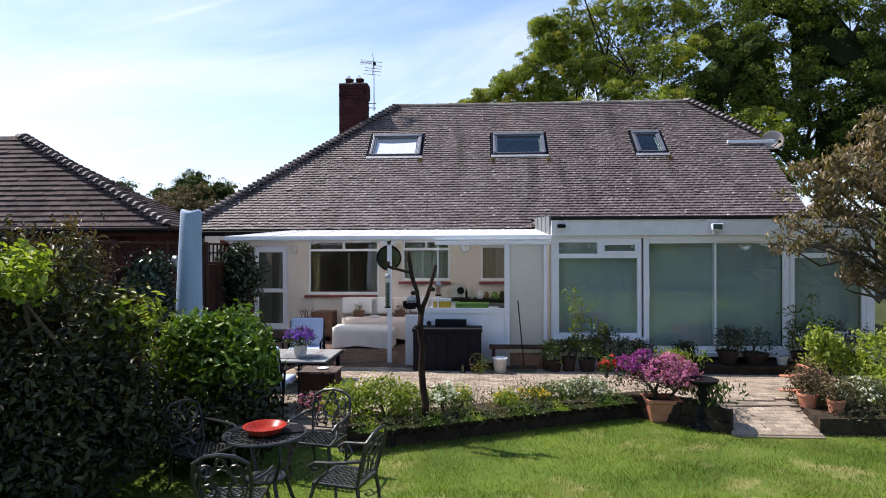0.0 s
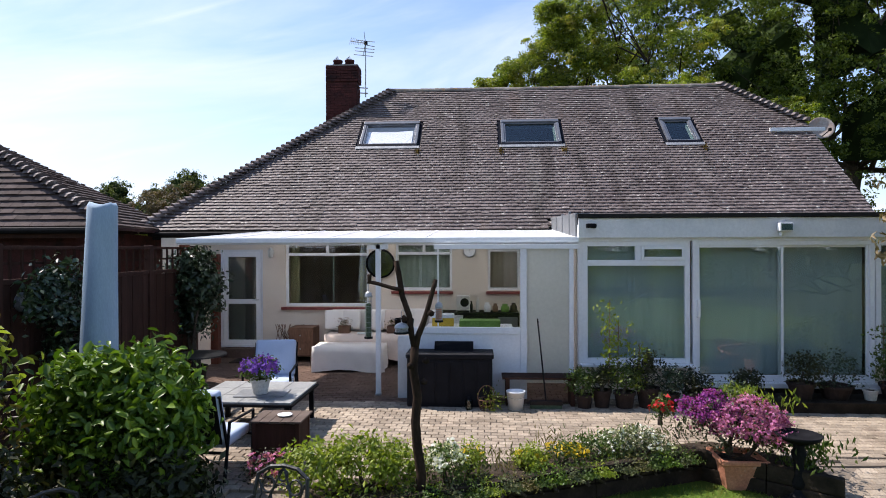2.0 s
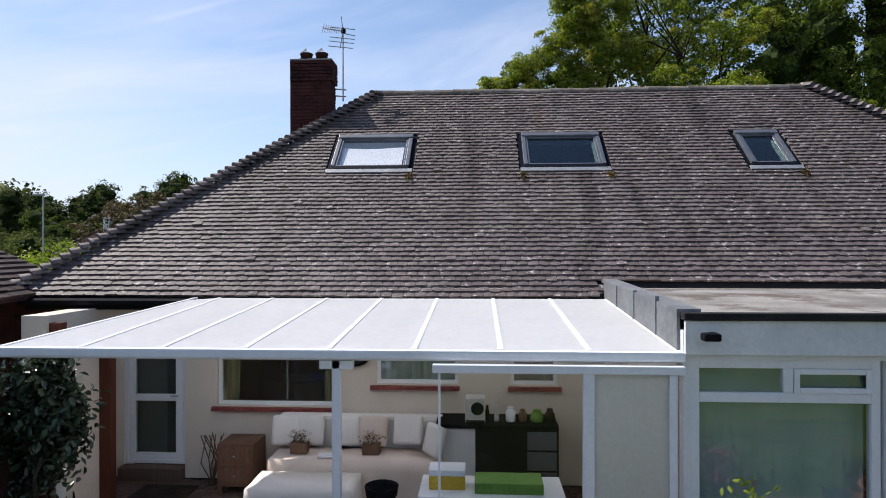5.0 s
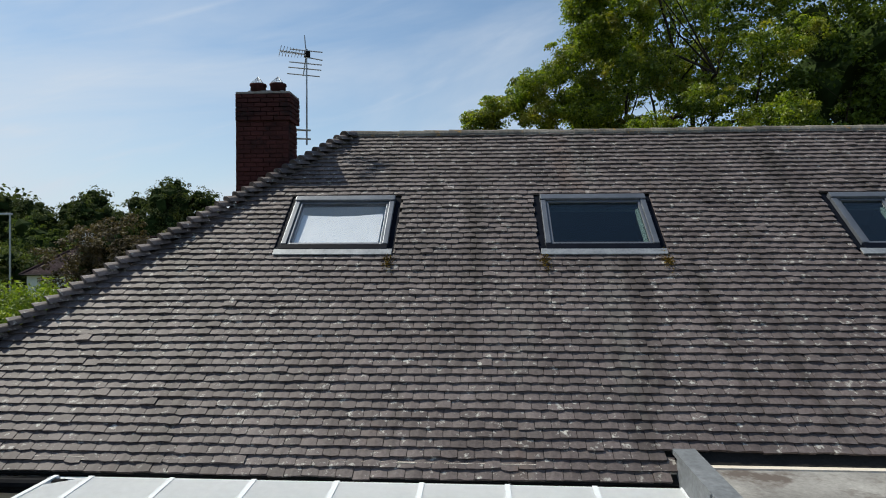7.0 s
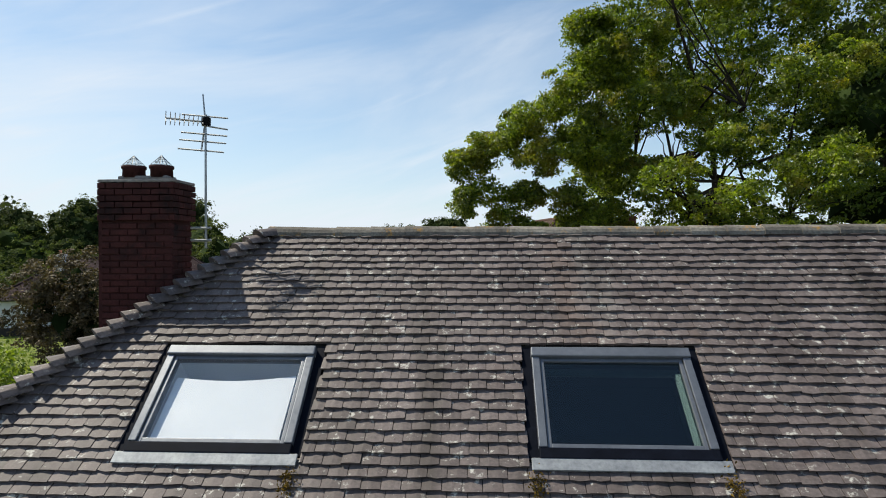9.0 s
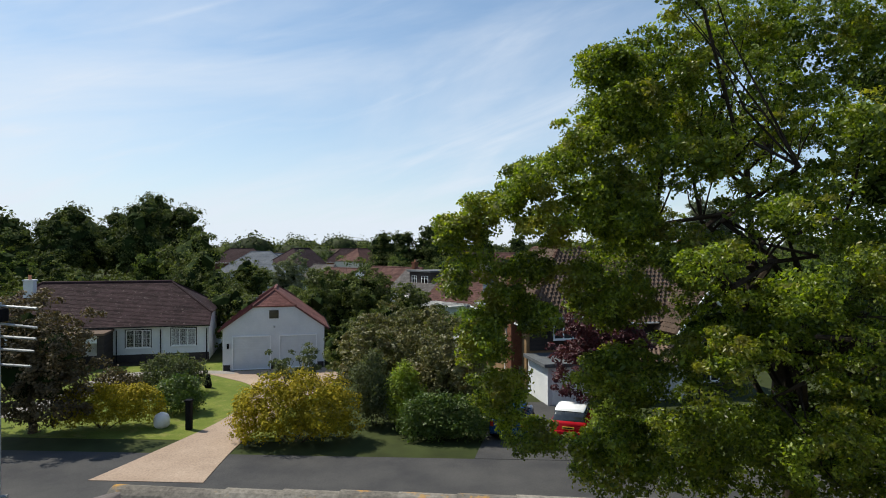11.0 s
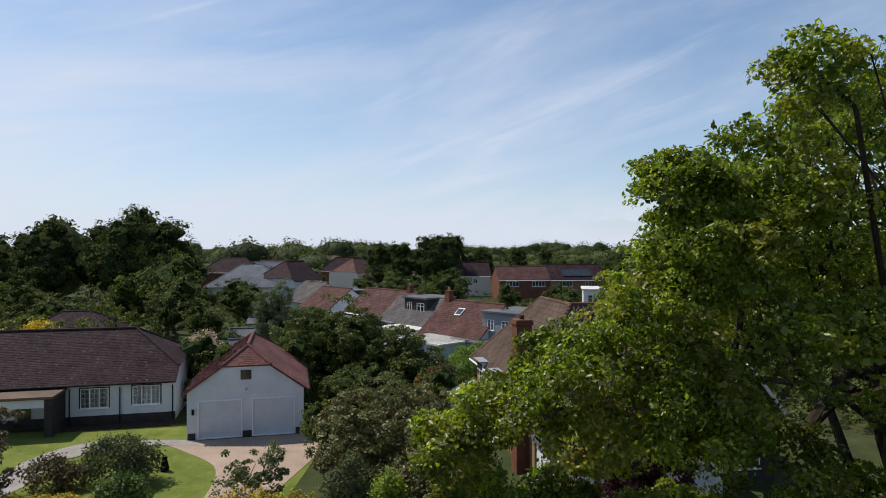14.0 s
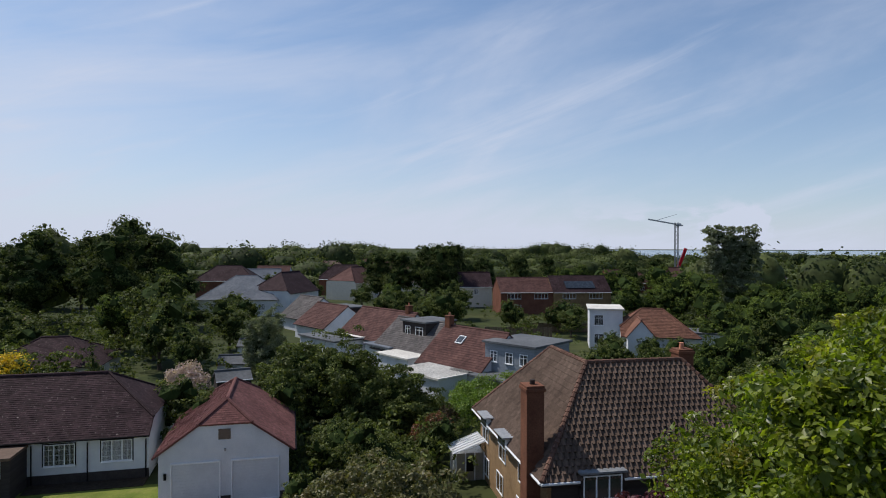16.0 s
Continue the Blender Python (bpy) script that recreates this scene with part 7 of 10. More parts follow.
skyline_trees = [(-13, 180, 0, 1.12), (-6, 184, 0, 1.05), (-4, 150, 2, 1.2), (-18, 152, 2, 1), (-10, 230, 0, 0.8), (-27.6, 170, 2, 0.9), (-16.9, 150, 1, 0.8), (-42.5, 185, 2, 0.8), (-36.6, 200, 2, 0.9), (-32.6, 215, 1, 0.9), (-38.8, 240, 1, 1), (-20, 182, 0, 1.05), (-26, 186, 0, 1), (-9, 178, 0, 1.05)]
crane_side_trees = [(1, 186, 0, 0.95), (24, 196, 1, 1), (12, 200, 0, 0.85), (34, 188, 1, 1), (42, 200, 0, 0.8), (18, 172, 1, 0.8), (8, 172, 2, 1.2), (2.1, 190, 1, 0.8), (31, 185, 1, 0.9), (44.2, 210, 0, 0.85), (55.3, 220, 0, 0.85), (23.2, 230, 0, 0.8), (34.1, 240, 1, 1)]
terraces_trees = [(30, 150, 1, 0.95), (38, 150, 1, 1.1), (46, 152, 0, 0.85), (40, 118, 0, 0.75), (48, 122, 0, 0.8), (52, 140, 0, 0.95), (60, 146, 0, 0.9), (58, 132, 1, 0.9), (68, 140, 0, 0.95), (50.5, 150, 4, 1.72), (62, 118, 0, 0.9), (72, 126, 0, 0.9), (80, 150, 0, 0.9), (5.5, 130, 2, 0.8), (13.9, 132, 2, 0.9), (14.9, 126, 2, 0.8), (21.2, 118, 2, 0.6), (36.4, 150, 1, 1.05), (38.4, 146, 1, 1.1), (41.6, 140, 1, 1)]
terraces_trees_more = [(47.5, 135, 0, 0.75), (54.7, 138, 0, 0.8), (60.6, 140, 0, 0.75)]
oak_side_trees = [(34, 114, 1, 0.8), (10, 84, 2, 0.75), (14, 78, 2, 0.8), (19, 82, 1, 0.6), (26, 92, 1, 0.7), (34, 98, 2, 1), (42, 100, 0, 0.7), (38, 108, 1, 0.9), (54, 108, 0, 0.8), (30, 84, 1, 0.8), (22, 74, 2, 1), (30, 70, 1, 0.8), (40, 84, 0, 0.7), (50, 94, 0, 0.75), (17, 106, 2, 0.55), (21.5, 104, 2, 0.55), (15.8, 98, 2, 0.62), (19.8, 97, 2, 0.6), (24, 100, 2, 0.65)]
airy = [(x, y, 1 if k == 0 and x > 38 else k, s) for x, y, k, s in terraces_trees + terraces_trees_more + oak_side_trees]
spots = far_wood_trees + woodland_trees + gardens_trees + orchard_trees + skyline_trees + crane_side_trees + airy
for i, (x, y, k, s) in enumerate(spots):
    copy_thing(kinds[k], pose(x, y, 0, 0, 0, i * 77) @ Matrix.Diagonal((s * (1 + 0.1 * math.sin(i)), s, s * (1 + 0.08 * math.cos(i * 2.1)), 1)))
for ob in kinds:
    ob.matrix_world = Matrix.Translation((-120 - 14 * kinds.index(ob), 150, 0))

# scrub, hedges and undergrowth between the houses
g = np.random.default_rng(78)
low = []
HOMES = [(ob.matrix_world.translation.x, ob.matrix_world.translation.y) for ob in bpy.data.objects if ob.parent is None and "category" in ob.keys() and ob["category"] == "house" and ob.matrix_world.translation.y > 64]
while len(low) < 620:
    y = 63 + 190 * g.random() ** 1.6
    x = (g.random() - 0.5) * (y - 20) * 1.5
    if any((x - hx) ** 2 + (y - hy - 3) ** 2 < 64 for hx, hy in HOMES) or (-36 < x < -20 and y < 88) or (-17 < x < 7 and 77 < y < 97):
        continue
    r = 1.2 + 1.2 * g.random()
    low.append((x, y, r * 0.5, r * 1.3, r * 1.2, r * (0.6 + 0.5 * g.random())))
for _ in range(150):
    y = g.uniform(70, 128)
    r = g.uniform(1.4, 2.6)
    low.append((g.uniform(-1.0, -0.52) * y + 6, y, r * 0.9, r * 1.2, r * 1.2, r * g.uniform(1.0, 1.6)))
pts, nr = tufted(low, 7600, 22, 0.55, g, 0.95, 0.1, -0.2)
tagged(leaves("undergrowth", pts, nr, 0.34, L_GARDEN, rng=g, wide=0.6), "mixed green shrubs and hedges filling the back gardens", "shrubs", kind="stuff")

# distant woods to the skyline, as one mass
rng = np.random.default_rng(77)
V = []
lob = []
for x in np.arange(-420, 520, 9.0):
    for y0, h in ((275, 8), (330, 11), (430, 13), (620, 15)):
        y = y0 + 60 * math.sin(x * 0.021) + rng.normal(0, 14)
        hh = h * (0.8 + 0.35 * math.sin(x * 0.05 + y0) * math.sin(x * 0.017) + 0.15 * rng.random())
        if x > 0.22 * y:
            hh *= 0.6
        lob.append((x + rng.normal(0, 3), y, hh * 0.45, 8 + rng.random() * 4, 6, hh * 0.62))
for x in np.arange(-260, -95, 7.0):
    lob.append((x, 150 + rng.normal(0, 8), 9, 7, 6, 8 + rng.random() * 3))
for x in np.arange(60, 240, 7.0):
    lob.append((x, 190 + rng.normal(0, 14), 6, 7, 6, 6 + rng.random() * 2.5))
bm = bmesh.new()
bmesh.ops.create_icosphere(bm, subdivisions=2, radius=1)
ball, skin = np.array([v.co[:] for v in bm.verts]), [tuple(v.index for v in f.verts) for f in bm.faces]
bm.free()
V, F = [], []
for q in lob:
    k = len(V)
    V += [tuple(p) for p in np.array(q[:3]) + ball * np.array(q[3:]) * (0.92 + rng.normal(0, 0.06, (len(ball), 1)))]
    F += [tuple(k + i for i in f) for f in skin]
tagged(mesh_of("woodland_mass", V, F, L_FAR, smooth=True), "closed dark green canopy of distant woodland", "woods", kind="stuff")
pts, nr = clustered(lob, 32000, 5, rng, 1.0, 0.95, 0.1, -0.2)
far = leaves("distant_woods", pts, nr, 1.02, L_FAR, rng=rng, wide=0.8)
tagged(far, "dark green distant woods along the skyline", "woods", kind="stuff")
bush("shrub", "broad bright green shrub beyond the side wall", [(-17.6, 32, 1.6, 2.6, 2.2, 1.9), (-19.8, 32.4, 1.3, 2.0, 1.8, 1.6), (-15.8, 31.6, 1.0, 1.5, 1.5, 1.2)], 1500, 9, 0.18, L_LIME, 53, 0.15, base=(-17.6, 32, -0.05))
bush("hedge", "bright green leafy hedge behind a bungalow", [(0.3, 82.0, 1.2, 2.2, 1.6, 1.5), (2.7, 83.4, 1.3, 1.8, 1.5, 1.5), (-1.4, 80.0, 1.1, 1.4, 1.9, 1.4), (-1.7, 76.6, 1.0, 1.1, 2.2, 1.3), (0.6, 79.0, 1.0, 1.8, 2.0, 1.3)], 2300, 9, 0.2, L_HEDGE, 54, 0.16, base=(0.3, 83.4, 0.1))
bush("shrub", "reddish-brown leaved shrub among dark greenery", [(-3.3, 74.8, 0.9, 1.6, 1.2, 1.0)], 420, 9, 0.2, L_RUST, 55, 0.16, base=(-3.3, 74.8, 0.1))

# ---- back garden: levels ----
LAWN_Z = -0.25
lawn = tagged(part("lawn", prism(bmesh.new(), [(-7, -12), (12, -12), (12, 9.0), (4.6, 8.7), (3.4, 8.6), (2.3, 9.45), (-1.3, 7.8), (-7, 7.6)], -0.6, LAWN_Z), M_LAWN), "sunlit mown back lawn with dry patches", "lawn", kind="structure")
patio = tagged(part("patio", prism(bmesh.new(), [(-6.9, 7.62), (-1.35, 7.85), (2.3, 9.52), (3.42, 9.3), (7.6, 9.6), (9.0, 9.6), (9.0, 15.6), (-6.9, 15.6)], -0.5, -0.035), M_JOINT), "buff block-paved patio", "patio", kind="structure")


def blades(name, label, n, inside, z, rng, material, tall=0.045):
    """Grass blades: thin leaning triangles over an area."""
    pts = []
    while len(pts) < n:
        q = inside(rng)
        if q is not None:
            pts.append(q)
    p = np.array(pts)
    h = tall * rng.uniform(0.5, 1.4, n)
    a = rng.uniform(0, 2 * np.pi, n)
    lean = rng.normal(0, 0.5, (n, 2)) * h[:, None]
    w = 0.004
    b0 = np.column_stack((p[:, 0] - w * np.cos(a), p[:, 1] - w * np.sin(a), np.full(n, z)))
    b1 = np.column_stack((p[:, 0] + w * np.cos(a), p[:, 1] + w * np.sin(a), np.full(n, z)))
    t = np.column_stack((p[:, 0] + lean[:, 0], p[:, 1] + lean[:, 1], z + h))
    v = np.stack((b0, b1, t), 1).reshape(-1, 3)
    me = bpy.data.meshes.new(name)
    me.vertices.add(3 * n)
    me.vertices.foreach_set("co", v.astype(np.float32).ravel())
    me.loops.add(3 * n)
    me.loops.foreach_set("vertex_index", np.arange(3 * n, dtype=np.int32))
    me.polygons.add(n)
    me.polygons.foreach_set("loop_start", np.arange(0, 3 * n, 3, dtype=np.int32))
    me.update(calc_edges=True)
    me.materials.append(material)
    return tagged(new(name, me), label, "grass", kind="stuff")


def wall_line(x):
    return 7.8 + (x + 1.3) * 0.4583 if x < 2.3 else (9.45 - (x - 2.3) * 0.77 if x < 3.4 else 8.6)


def on_lawn(g):
    x, y = g.uniform(-4.5, 8), g.uniform(4.2, 9.2)
    return (x, y) if y < wall_line(x) - 0.02 and g.random() < 0.35 + 0.65 * noise.noise((x * 1.2, y * 1.2, 0)) + 0.35 else None


blades("lawn_grass", "short green grass of the back lawn", 90000, on_lawn, LAWN_Z - 0.004, np.random.default_rng(8), M_GRASS, 0.042)

# retaining edge of dark timber, with soil behind
edge_wall = thing("bed_edging", "low dark timber edging of the flower bed", "edging", kind="structure")
line = [(-1.75, 7.58), (-0.3, 8.26), (1.0, 8.86), (2.3, 9.45), (2.85, 9.03), (3.4, 8.6)]
for (x0, y0), (x1, y1) in zip(line, line[1:]):
    L, a = math.hypot(x1 - x0, y1 - y0), math.degrees(math.atan2(y1 - y0, x1 - x0))
    for k in range(2):
        ob = part("sleeper", boxed(0.004, -0.05 + 0.012 * k, 0, L - 0.004, 0.06, 0.172, 0.012), M_STONE_DARK, edge_wall)
        ob.matrix_local = pose(x0, y0, LAWN_Z - 0.02 + k * 0.178, 0, 0, a)
part("soil", prism(bmesh.new(), [(-1.75, 7.66), (-0.3, 8.33), (1.0, 8.93), (2.3, 9.52), (2.9, 9.1), (3.4, 8.7), (3.42, 9.3), (2.6, 9.95), (1.0, 9.5), (-0.5, 8.85), (-1.9, 8.3)], -0.3, 0.02), M_SOIL, edge_wall)
bed = thing("flower_bed", "dark soil bed beside the path", "bed", kind="structure")
part("soil", prism(bmesh.new(), [(4.55, 8.6), (9.0, 8.9), (9.0, 10.6), (5.3, 10.5), (4.7, 9.6)], -0.4, -0.02), M_SOIL, bed)
ramp = tagged(part("path", sheet(bmesh.new(), [(3.42, 8.45, -0.235), (4.55, 8.45, -0.235), (4.7, 9.65, -0.02), (3.42, 9.4, -0.02)], 0.2), M_JOINT), "buff block path sloping down to the lawn", "path", kind="structure")

# ---- planting ----
bush("laurel_bush", "glossy bright green large-leaved shrub", [(-3.25, 7.5, 0.96, 0.46, 0.48, 0.42), (-3.62, 7.45, 0.86, 0.40, 0.48, 0.44), (-2.95, 7.45, 0.84, 0.32, 0.42, 0.40), (-3.25, 7.35, 0.5, 0.56, 0.46, 0.42), (-3.45, 7.3, 1.2, 0.22, 0.25, 0.16), (-3.05, 7.45, 1.22, 0.2, 0.22, 0.15)], 1150, 9, 0.098, L_LAUREL, 101, 0.085, 0.9, 0.2, 0.46, base=(-3.2, 7.45, -0.25), spread=0.75, full=True)
# no second plant: dark leaves added to paint the laurel's shaded lower half
bush("shrub", "dark leaves added for the shaded lower half of the glossy shrub", [(-3.2, 7.25, 0.28, 0.62, 0.5, 0.5), (-3.6, 7.2, 0.2, 0.45, 0.5, 0.45), (-2.85, 7.2, 0.2, 0.4, 0.45, 0.42), (-3.2, 6.95, 0.1, 0.5, 0.4, 0.35)], 1000, 9, 0.085, L_DARK, 109, 0.08, 0.9, 0.18, 0.5, base=(-3.15, 7.2, -0.25))
bush("shrub", "tall dark shrub with reddish young leaves", [(-4.7, 6.1, 1.75, 0.75, 0.7, 0.65), (-5.3, 6.0, 1.4, 0.7, 0.7, 0.7), (-4.1, 6.1, 1.2, 0.55, 0.6, 0.65), (-3.75, 6.05, 1.5, 0.32, 0.4, 0.36), (-4.6, 5.7, 0.8, 0.9, 0.8, 0.7), (-5.4, 5.6, 0.6, 0.8, 0.8, 0.8)], 1500, 9, 0.085, L_SHADE, 102, 0.09, 0.85, 0.28, 0.38, base=(-4.7, 6.1, -0.25), full=True)
bush("shrub", "feathery reddish-bronze shrub top catching the sun", [(-4.35, 6.15, 2.25, 0.24, 0.25, 0.16), (-4.1, 6.2, 2.1, 0.2, 0.2, 0.2), (-4.55, 6.1, 2.05, 0.25, 0.25, 0.2)], 260, 8, 0.06, L_RUST, 106, 0.07, 0.7, 0.3, 0.3, base=(-4.4, 6.15, -0.25))
# shade on this shrub is painted as near-black leaf colour
bush("shrub", "dense evergreen shrub with its shade put into the dark leaf colour", [(-4.3, 5.2, 0.7, 0.7, 0.7, 0.6), (-3.7, 5.6, 0.55, 0.5, 0.6, 0.7), (-4.3, 4.6, 0.1, 0.8, 0.7, 0.6), (-3.9, 5.1, -0.05, 0.5, 0.6, 0.6), (-3.75, 6.2, 0.4, 0.45, 0.45, 0.6)], 1500, 9, 0.085, L_DARK, 103, 0.08, 0.85, 0.2, 0.45, base=(-4.1, 5.2, -0.25), full=True)
bush("shrub", "lime-tipped variegated shrub among dark foliage", [(-3.5, 6.05, 1.62, 0.24, 0.24, 0.16), (-3.75, 6.2, 1.35, 0.22, 0.2, 0.12), (-4.2, 5.3, 2.1, 0.24, 0.25, 0.16), (-4.05, 5.1, 1.95, 0.2, 0.2, 0.15), (-3.9, 4.9, 0.35, 0.2, 0.2, 0.15)], 150, 8, 0.085, L_LIME, 104, 0.07, base=(-3.9, 6.0, -0.25), full=True)
bush("shrub", "low fresh green shrub at the bed's end", [(-1.75, 8.15, 0.22, 0.35, 0.3, 0.26), (-1.35, 8.2, 0.26, 0.35, 0.3, 0.24), (-1.0, 8.35, 0.2, 0.25, 0.25, 0.22)], 420, 8, 0.06, L_LIME, 105, 0.05, base=(-1.4, 8.2, 0.0))


def tuft(name, label, x, y, z, r, h, n, size, leafm, seed, wide=0.14):
    """A clump of upright narrow leaves."""
    g = np.random.default_rng(seed)
    ob = thing(name, label, "plant", Matrix.Translation((x, y, z)))
    p = np.column_stack((g.normal(0, r * 0.5, n), g.normal(0, r * 0.5, n), g.uniform(0.15, 1, n) ** 0.8 * h))
    p[:, :2] *= (0.35 + p[:, 2:3] / h)
    nr = unit(np.column_stack((g.normal(0, 1, (n, 2)), g.normal(0, 0.15, n))))
    along_up = leaves("foliage", p, nr, size, leafm, ob, wide=wide, droop=-1.2, rng=g, spread=0.2)
    return ob


def flowers(parent, x, y, z, rx, ry, rz, n, size, petal, seed, base):
    """Flower heads over a plant: petals in little bunches."""
    g = np.random.default_rng(seed)
    pts, nr = clustered([(x - base[0], y - base[1], z - base[2], rx, ry, rz)], n, 6, g, size * 0.4, 0.95, 0.15, -0.1)
    return tagged(leaves("blossom", pts, nr, size, petal, parent, wide=0.8, rng=g), kind="stuff")


def flowering(name, label, x, y, z, rx, ry, rz, leafm, petal, n, size, seed, clusters=160, lsize=0.04):
    ob = bush(name, label, [(x, y, z, rx, ry, rz)], clusters, 8, lsize, leafm, seed, 0.04, base=(x, y, z - rz))
    flowers(ob, x, y, z + rz * 0.15, rx * 1.02, ry * 1.02, rz, n, size, petal, seed + 1, (x, y, z - rz))
    return ob


flowering("flowering_plant", "white-flowered bushy plant by the stump", -0.55, 8.42, 0.2, 0.2, 0.2, 0.17, L_MID, F_WHITE, 45, 0.05, 110)
flowering("flowering_plant", "low plant with lime leaves and yellow flowers", -0.28, 8.62, 0.18, 0.13, 0.13, 0.15, L_LIME, F_YELLOW, 12, 0.035, 112, 110)
flowering("flowering_plant", "grey-green daisies spilling over the edging", 1.55, 9.4, 0.13, 0.36, 0.26, 0.16, L_BLUE, F_WHITE, 90, 0.04, 114, 240, 0.045)
flowering("flowering_plant", "white daisies on a low mat", 1.15, 9.3, 0.1, 0.3, 0.2, 0.14, L_MID, F_WHITE, 18, 0.03, 116, 170)
flowering("flowering_plant", "small yellow pansies in the bed", 0.75, 9.05, 0.14, 0.2, 0.15, 0.1, L_MID, F_YELLOW, 26, 0.045, 118, 90)
flowering("flowering_plant", "small yellow flowers among foliage", 0.35, 8.95, 0.10, 0.16, 0.15, 0.10, L_LIME, F_YELLOW, 16, 0.04, 120, 150)
flowering("flowering_plant", "magenta flowers beside the patio table", -2.35, 8.55, 0.1, 0.28, 0.22, 0.12, L_DARK, F_PINK, 50, 0.05, 122, 120)
flowering("flowering_plant", "single red bloom on a green stem", 1.95, 9.75, 0.45, 0.1, 0.1, 0.12, L_MID, F_RED, 6, 0.07, 124, 50)
flowering("flowering_plant", "pale grey-white flowers in the side bed", 5.35, 9.2, 0.12, 0.55, 0.35, 0.25, L_BLUE, F_WHITE, 70, 0.035, 126, 420)
flowering("flowering_plant", "dusky heather in the side bed", 4.9, 9.5, 0.2, 0.28, 0.3, 0.25, L_RUST, F_PINK, 12, 0.03, 128, 260)
for i, (x, y, h, m) in enumerate(((0.05, 8.75, 0.35, L_OLIVE), (0.55, 9.1, 0.4, L_OLIVE), (0.9, 9.25, 0.3, L_MID), (-0.9, 8.3, 0.25, L_MID), (2.05, 9.62, 0.35, L_BLUE), (-0.15, 8.55, 0.22, L_BLUE))):
    tuft("grassy_plant", "wispy grassy plant in the bed", x, y, 0.0, 0.20, h, 55, 0.10, m, 140 + i)
tuft("tall_plant", "tall yellow-green feathery plant behind the birdbath", 3.0, 9.55, 0.0, 0.28, 0.75, 420, 0.10, L_LIME, 150, 0.25)
tuft("tall_plant", "trailing green plant round the birdbath", 3.25, 9.1, -0.1, 0.34, 0.45, 420, 0.09, L_MID, 151, 0.3)
spill = np.random.default_rng(77)
for i in range(22):
    x = -1.55 + i * 0.175 + spill.uniform(-0.05, 0.05)
    yy, r = 7.70 + (x + 1.4) * 0.4583, spill.uniform(0.10, 0.19)
    kind_of_leaf = (L_MID, L_LIME, L_BLUE, L_OLIVE, L_MID, L_LAUREL, L_BLUE)[i % 7]
    bush("trailing_plant", "low trailing plant spilling over the bed's dark edge", [(x, yy + 0.05, 0.01, r, 0.12, r * 0.55), (x + 0.08, yy - 0.02, -0.08, r * 0.7, 0.07, 0.06 + r * 0.4)], 90, 7, 0.034, kind_of_leaf, 700 + i, 0.035, base=(x, yy + 0.12, 0.0))
bush("hydrangea_bush", "light green hydrangea with pale buds", [(5.65, 10.4, 0.45, 0.3, 0.3, 0.25), (5.5, 10.3, 0.8, 0.2, 0.2, 0.14)], 150, 8, 0.09, L_LIME, 152, 0.07, base=(5.6, 10.4, -0.02))
bush("shrub", "rounded light green shrub in the side bed", [(6.5, 10.0, 0.5, 0.65, 0.55, 0.55), (7.1, 9.8, 0.4, 0.5, 0.5, 0.5), (6.1, 9.7, 0.2, 0.35, 0.35, 0.3)], 620, 8, 0.075, L_LIME, 153, 0.06, base=(6.5, 9.9, -0.02))
bush("shrub", "dark low shrub by the lawn edge", [(5.3, 8.75, -0.05, 0.45, 0.2, 0.16), (6.2, 8.85, -0.02, 0.5, 0.2, 0.16)], 200, 8, 0.05, L_DARK, 154, 0.05, base=(5.6, 8.8, -0.22))
# weeping tree over the side bed
tree("ornamental_tree", "small tree with drooping olive and pinkish leaves", (8.1, 10.0, -0.05), [(5.75, 9.8, 3.2, 0.75, 0.7, 0.55), (5.1, 9.7, 2.62, 0.42, 0.4, 0.22), (4.75, 9.7, 2.36, 0.26, 0.25, 0.13), (6.0, 9.75, 2.2, 0.5, 0.5, 0.45), (5.6, 9.7, 1.85, 0.26, 0.26, 0.24), (6.85, 9.9, 3.55, 1.1, 1.0, 0.8), (6.75, 9.7, 2.5, 0.6, 0.6, 0.5), (7.85, 9.9, 3.05, 1.1, 1.0, 1.0), (5.2, 9.75, 3.35, 0.35, 0.35, 0.3), (6.45, 9.8, 4.15, 0.6, 0.6, 0.35)], 0.1, 520, 34, 0.115, L_DROOP, 160, 0.2, 0.75, 0.2, droop=1.0, wide=0.3, twigs=3)

# ---- pots ----
def pot(name, label, x, y, z, r, h, material, square=False, foot=0.72):
    ob = thing(name, label, "plant pot", Matrix.Translation((x, y, z)))
    if square:
        bm = bmesh.new()
        n = 4
        prof = [(r * foot, 0), (r * 0.96, h * 0.84), (r * 1.06, h * 0.85), (r * 1.06, h), (r * 0.92, h), (r * 0.88, h * 0.86)]
        rings = [[bm.verts.new((q * 1.414 * math.cos(math.pi / 4 + k * math.pi / 2), q * 1.414 * math.sin(math.pi / 4 + k * math.pi / 2), zz)) for k in range(4)] for q, zz in prof]
        for a, b in zip(rings, rings[1:]):
            for k in range(4):
                bm.faces.new((a[k], a[(k + 1) % 4], b[(k + 1) % 4], b[k]))
        bm.faces.new(rings[0][::-1]), bm.faces.new(rings[-1])
        bmesh.ops.bevel(bm, geom=list(bm.edges), offset=0.008, segments=1, affect="EDGES")
        part("body", bm, material, ob)
    else:
        part("body", lathed([(r * foot, 0), (r * 0.94, h * 0.82), (r * 1.04, h * 0.83), (r * 1.04, h), (r * 0.9, h), (r * 0.86, h * 0.86)], 20), material, ob)
    part("soil", lathed([(r * 0.86, 0), (r * 0.5, 0.015), (0.0, 0.02)], 12, (0, 0, h * 0.86)), M_SOIL, ob)
    return ob


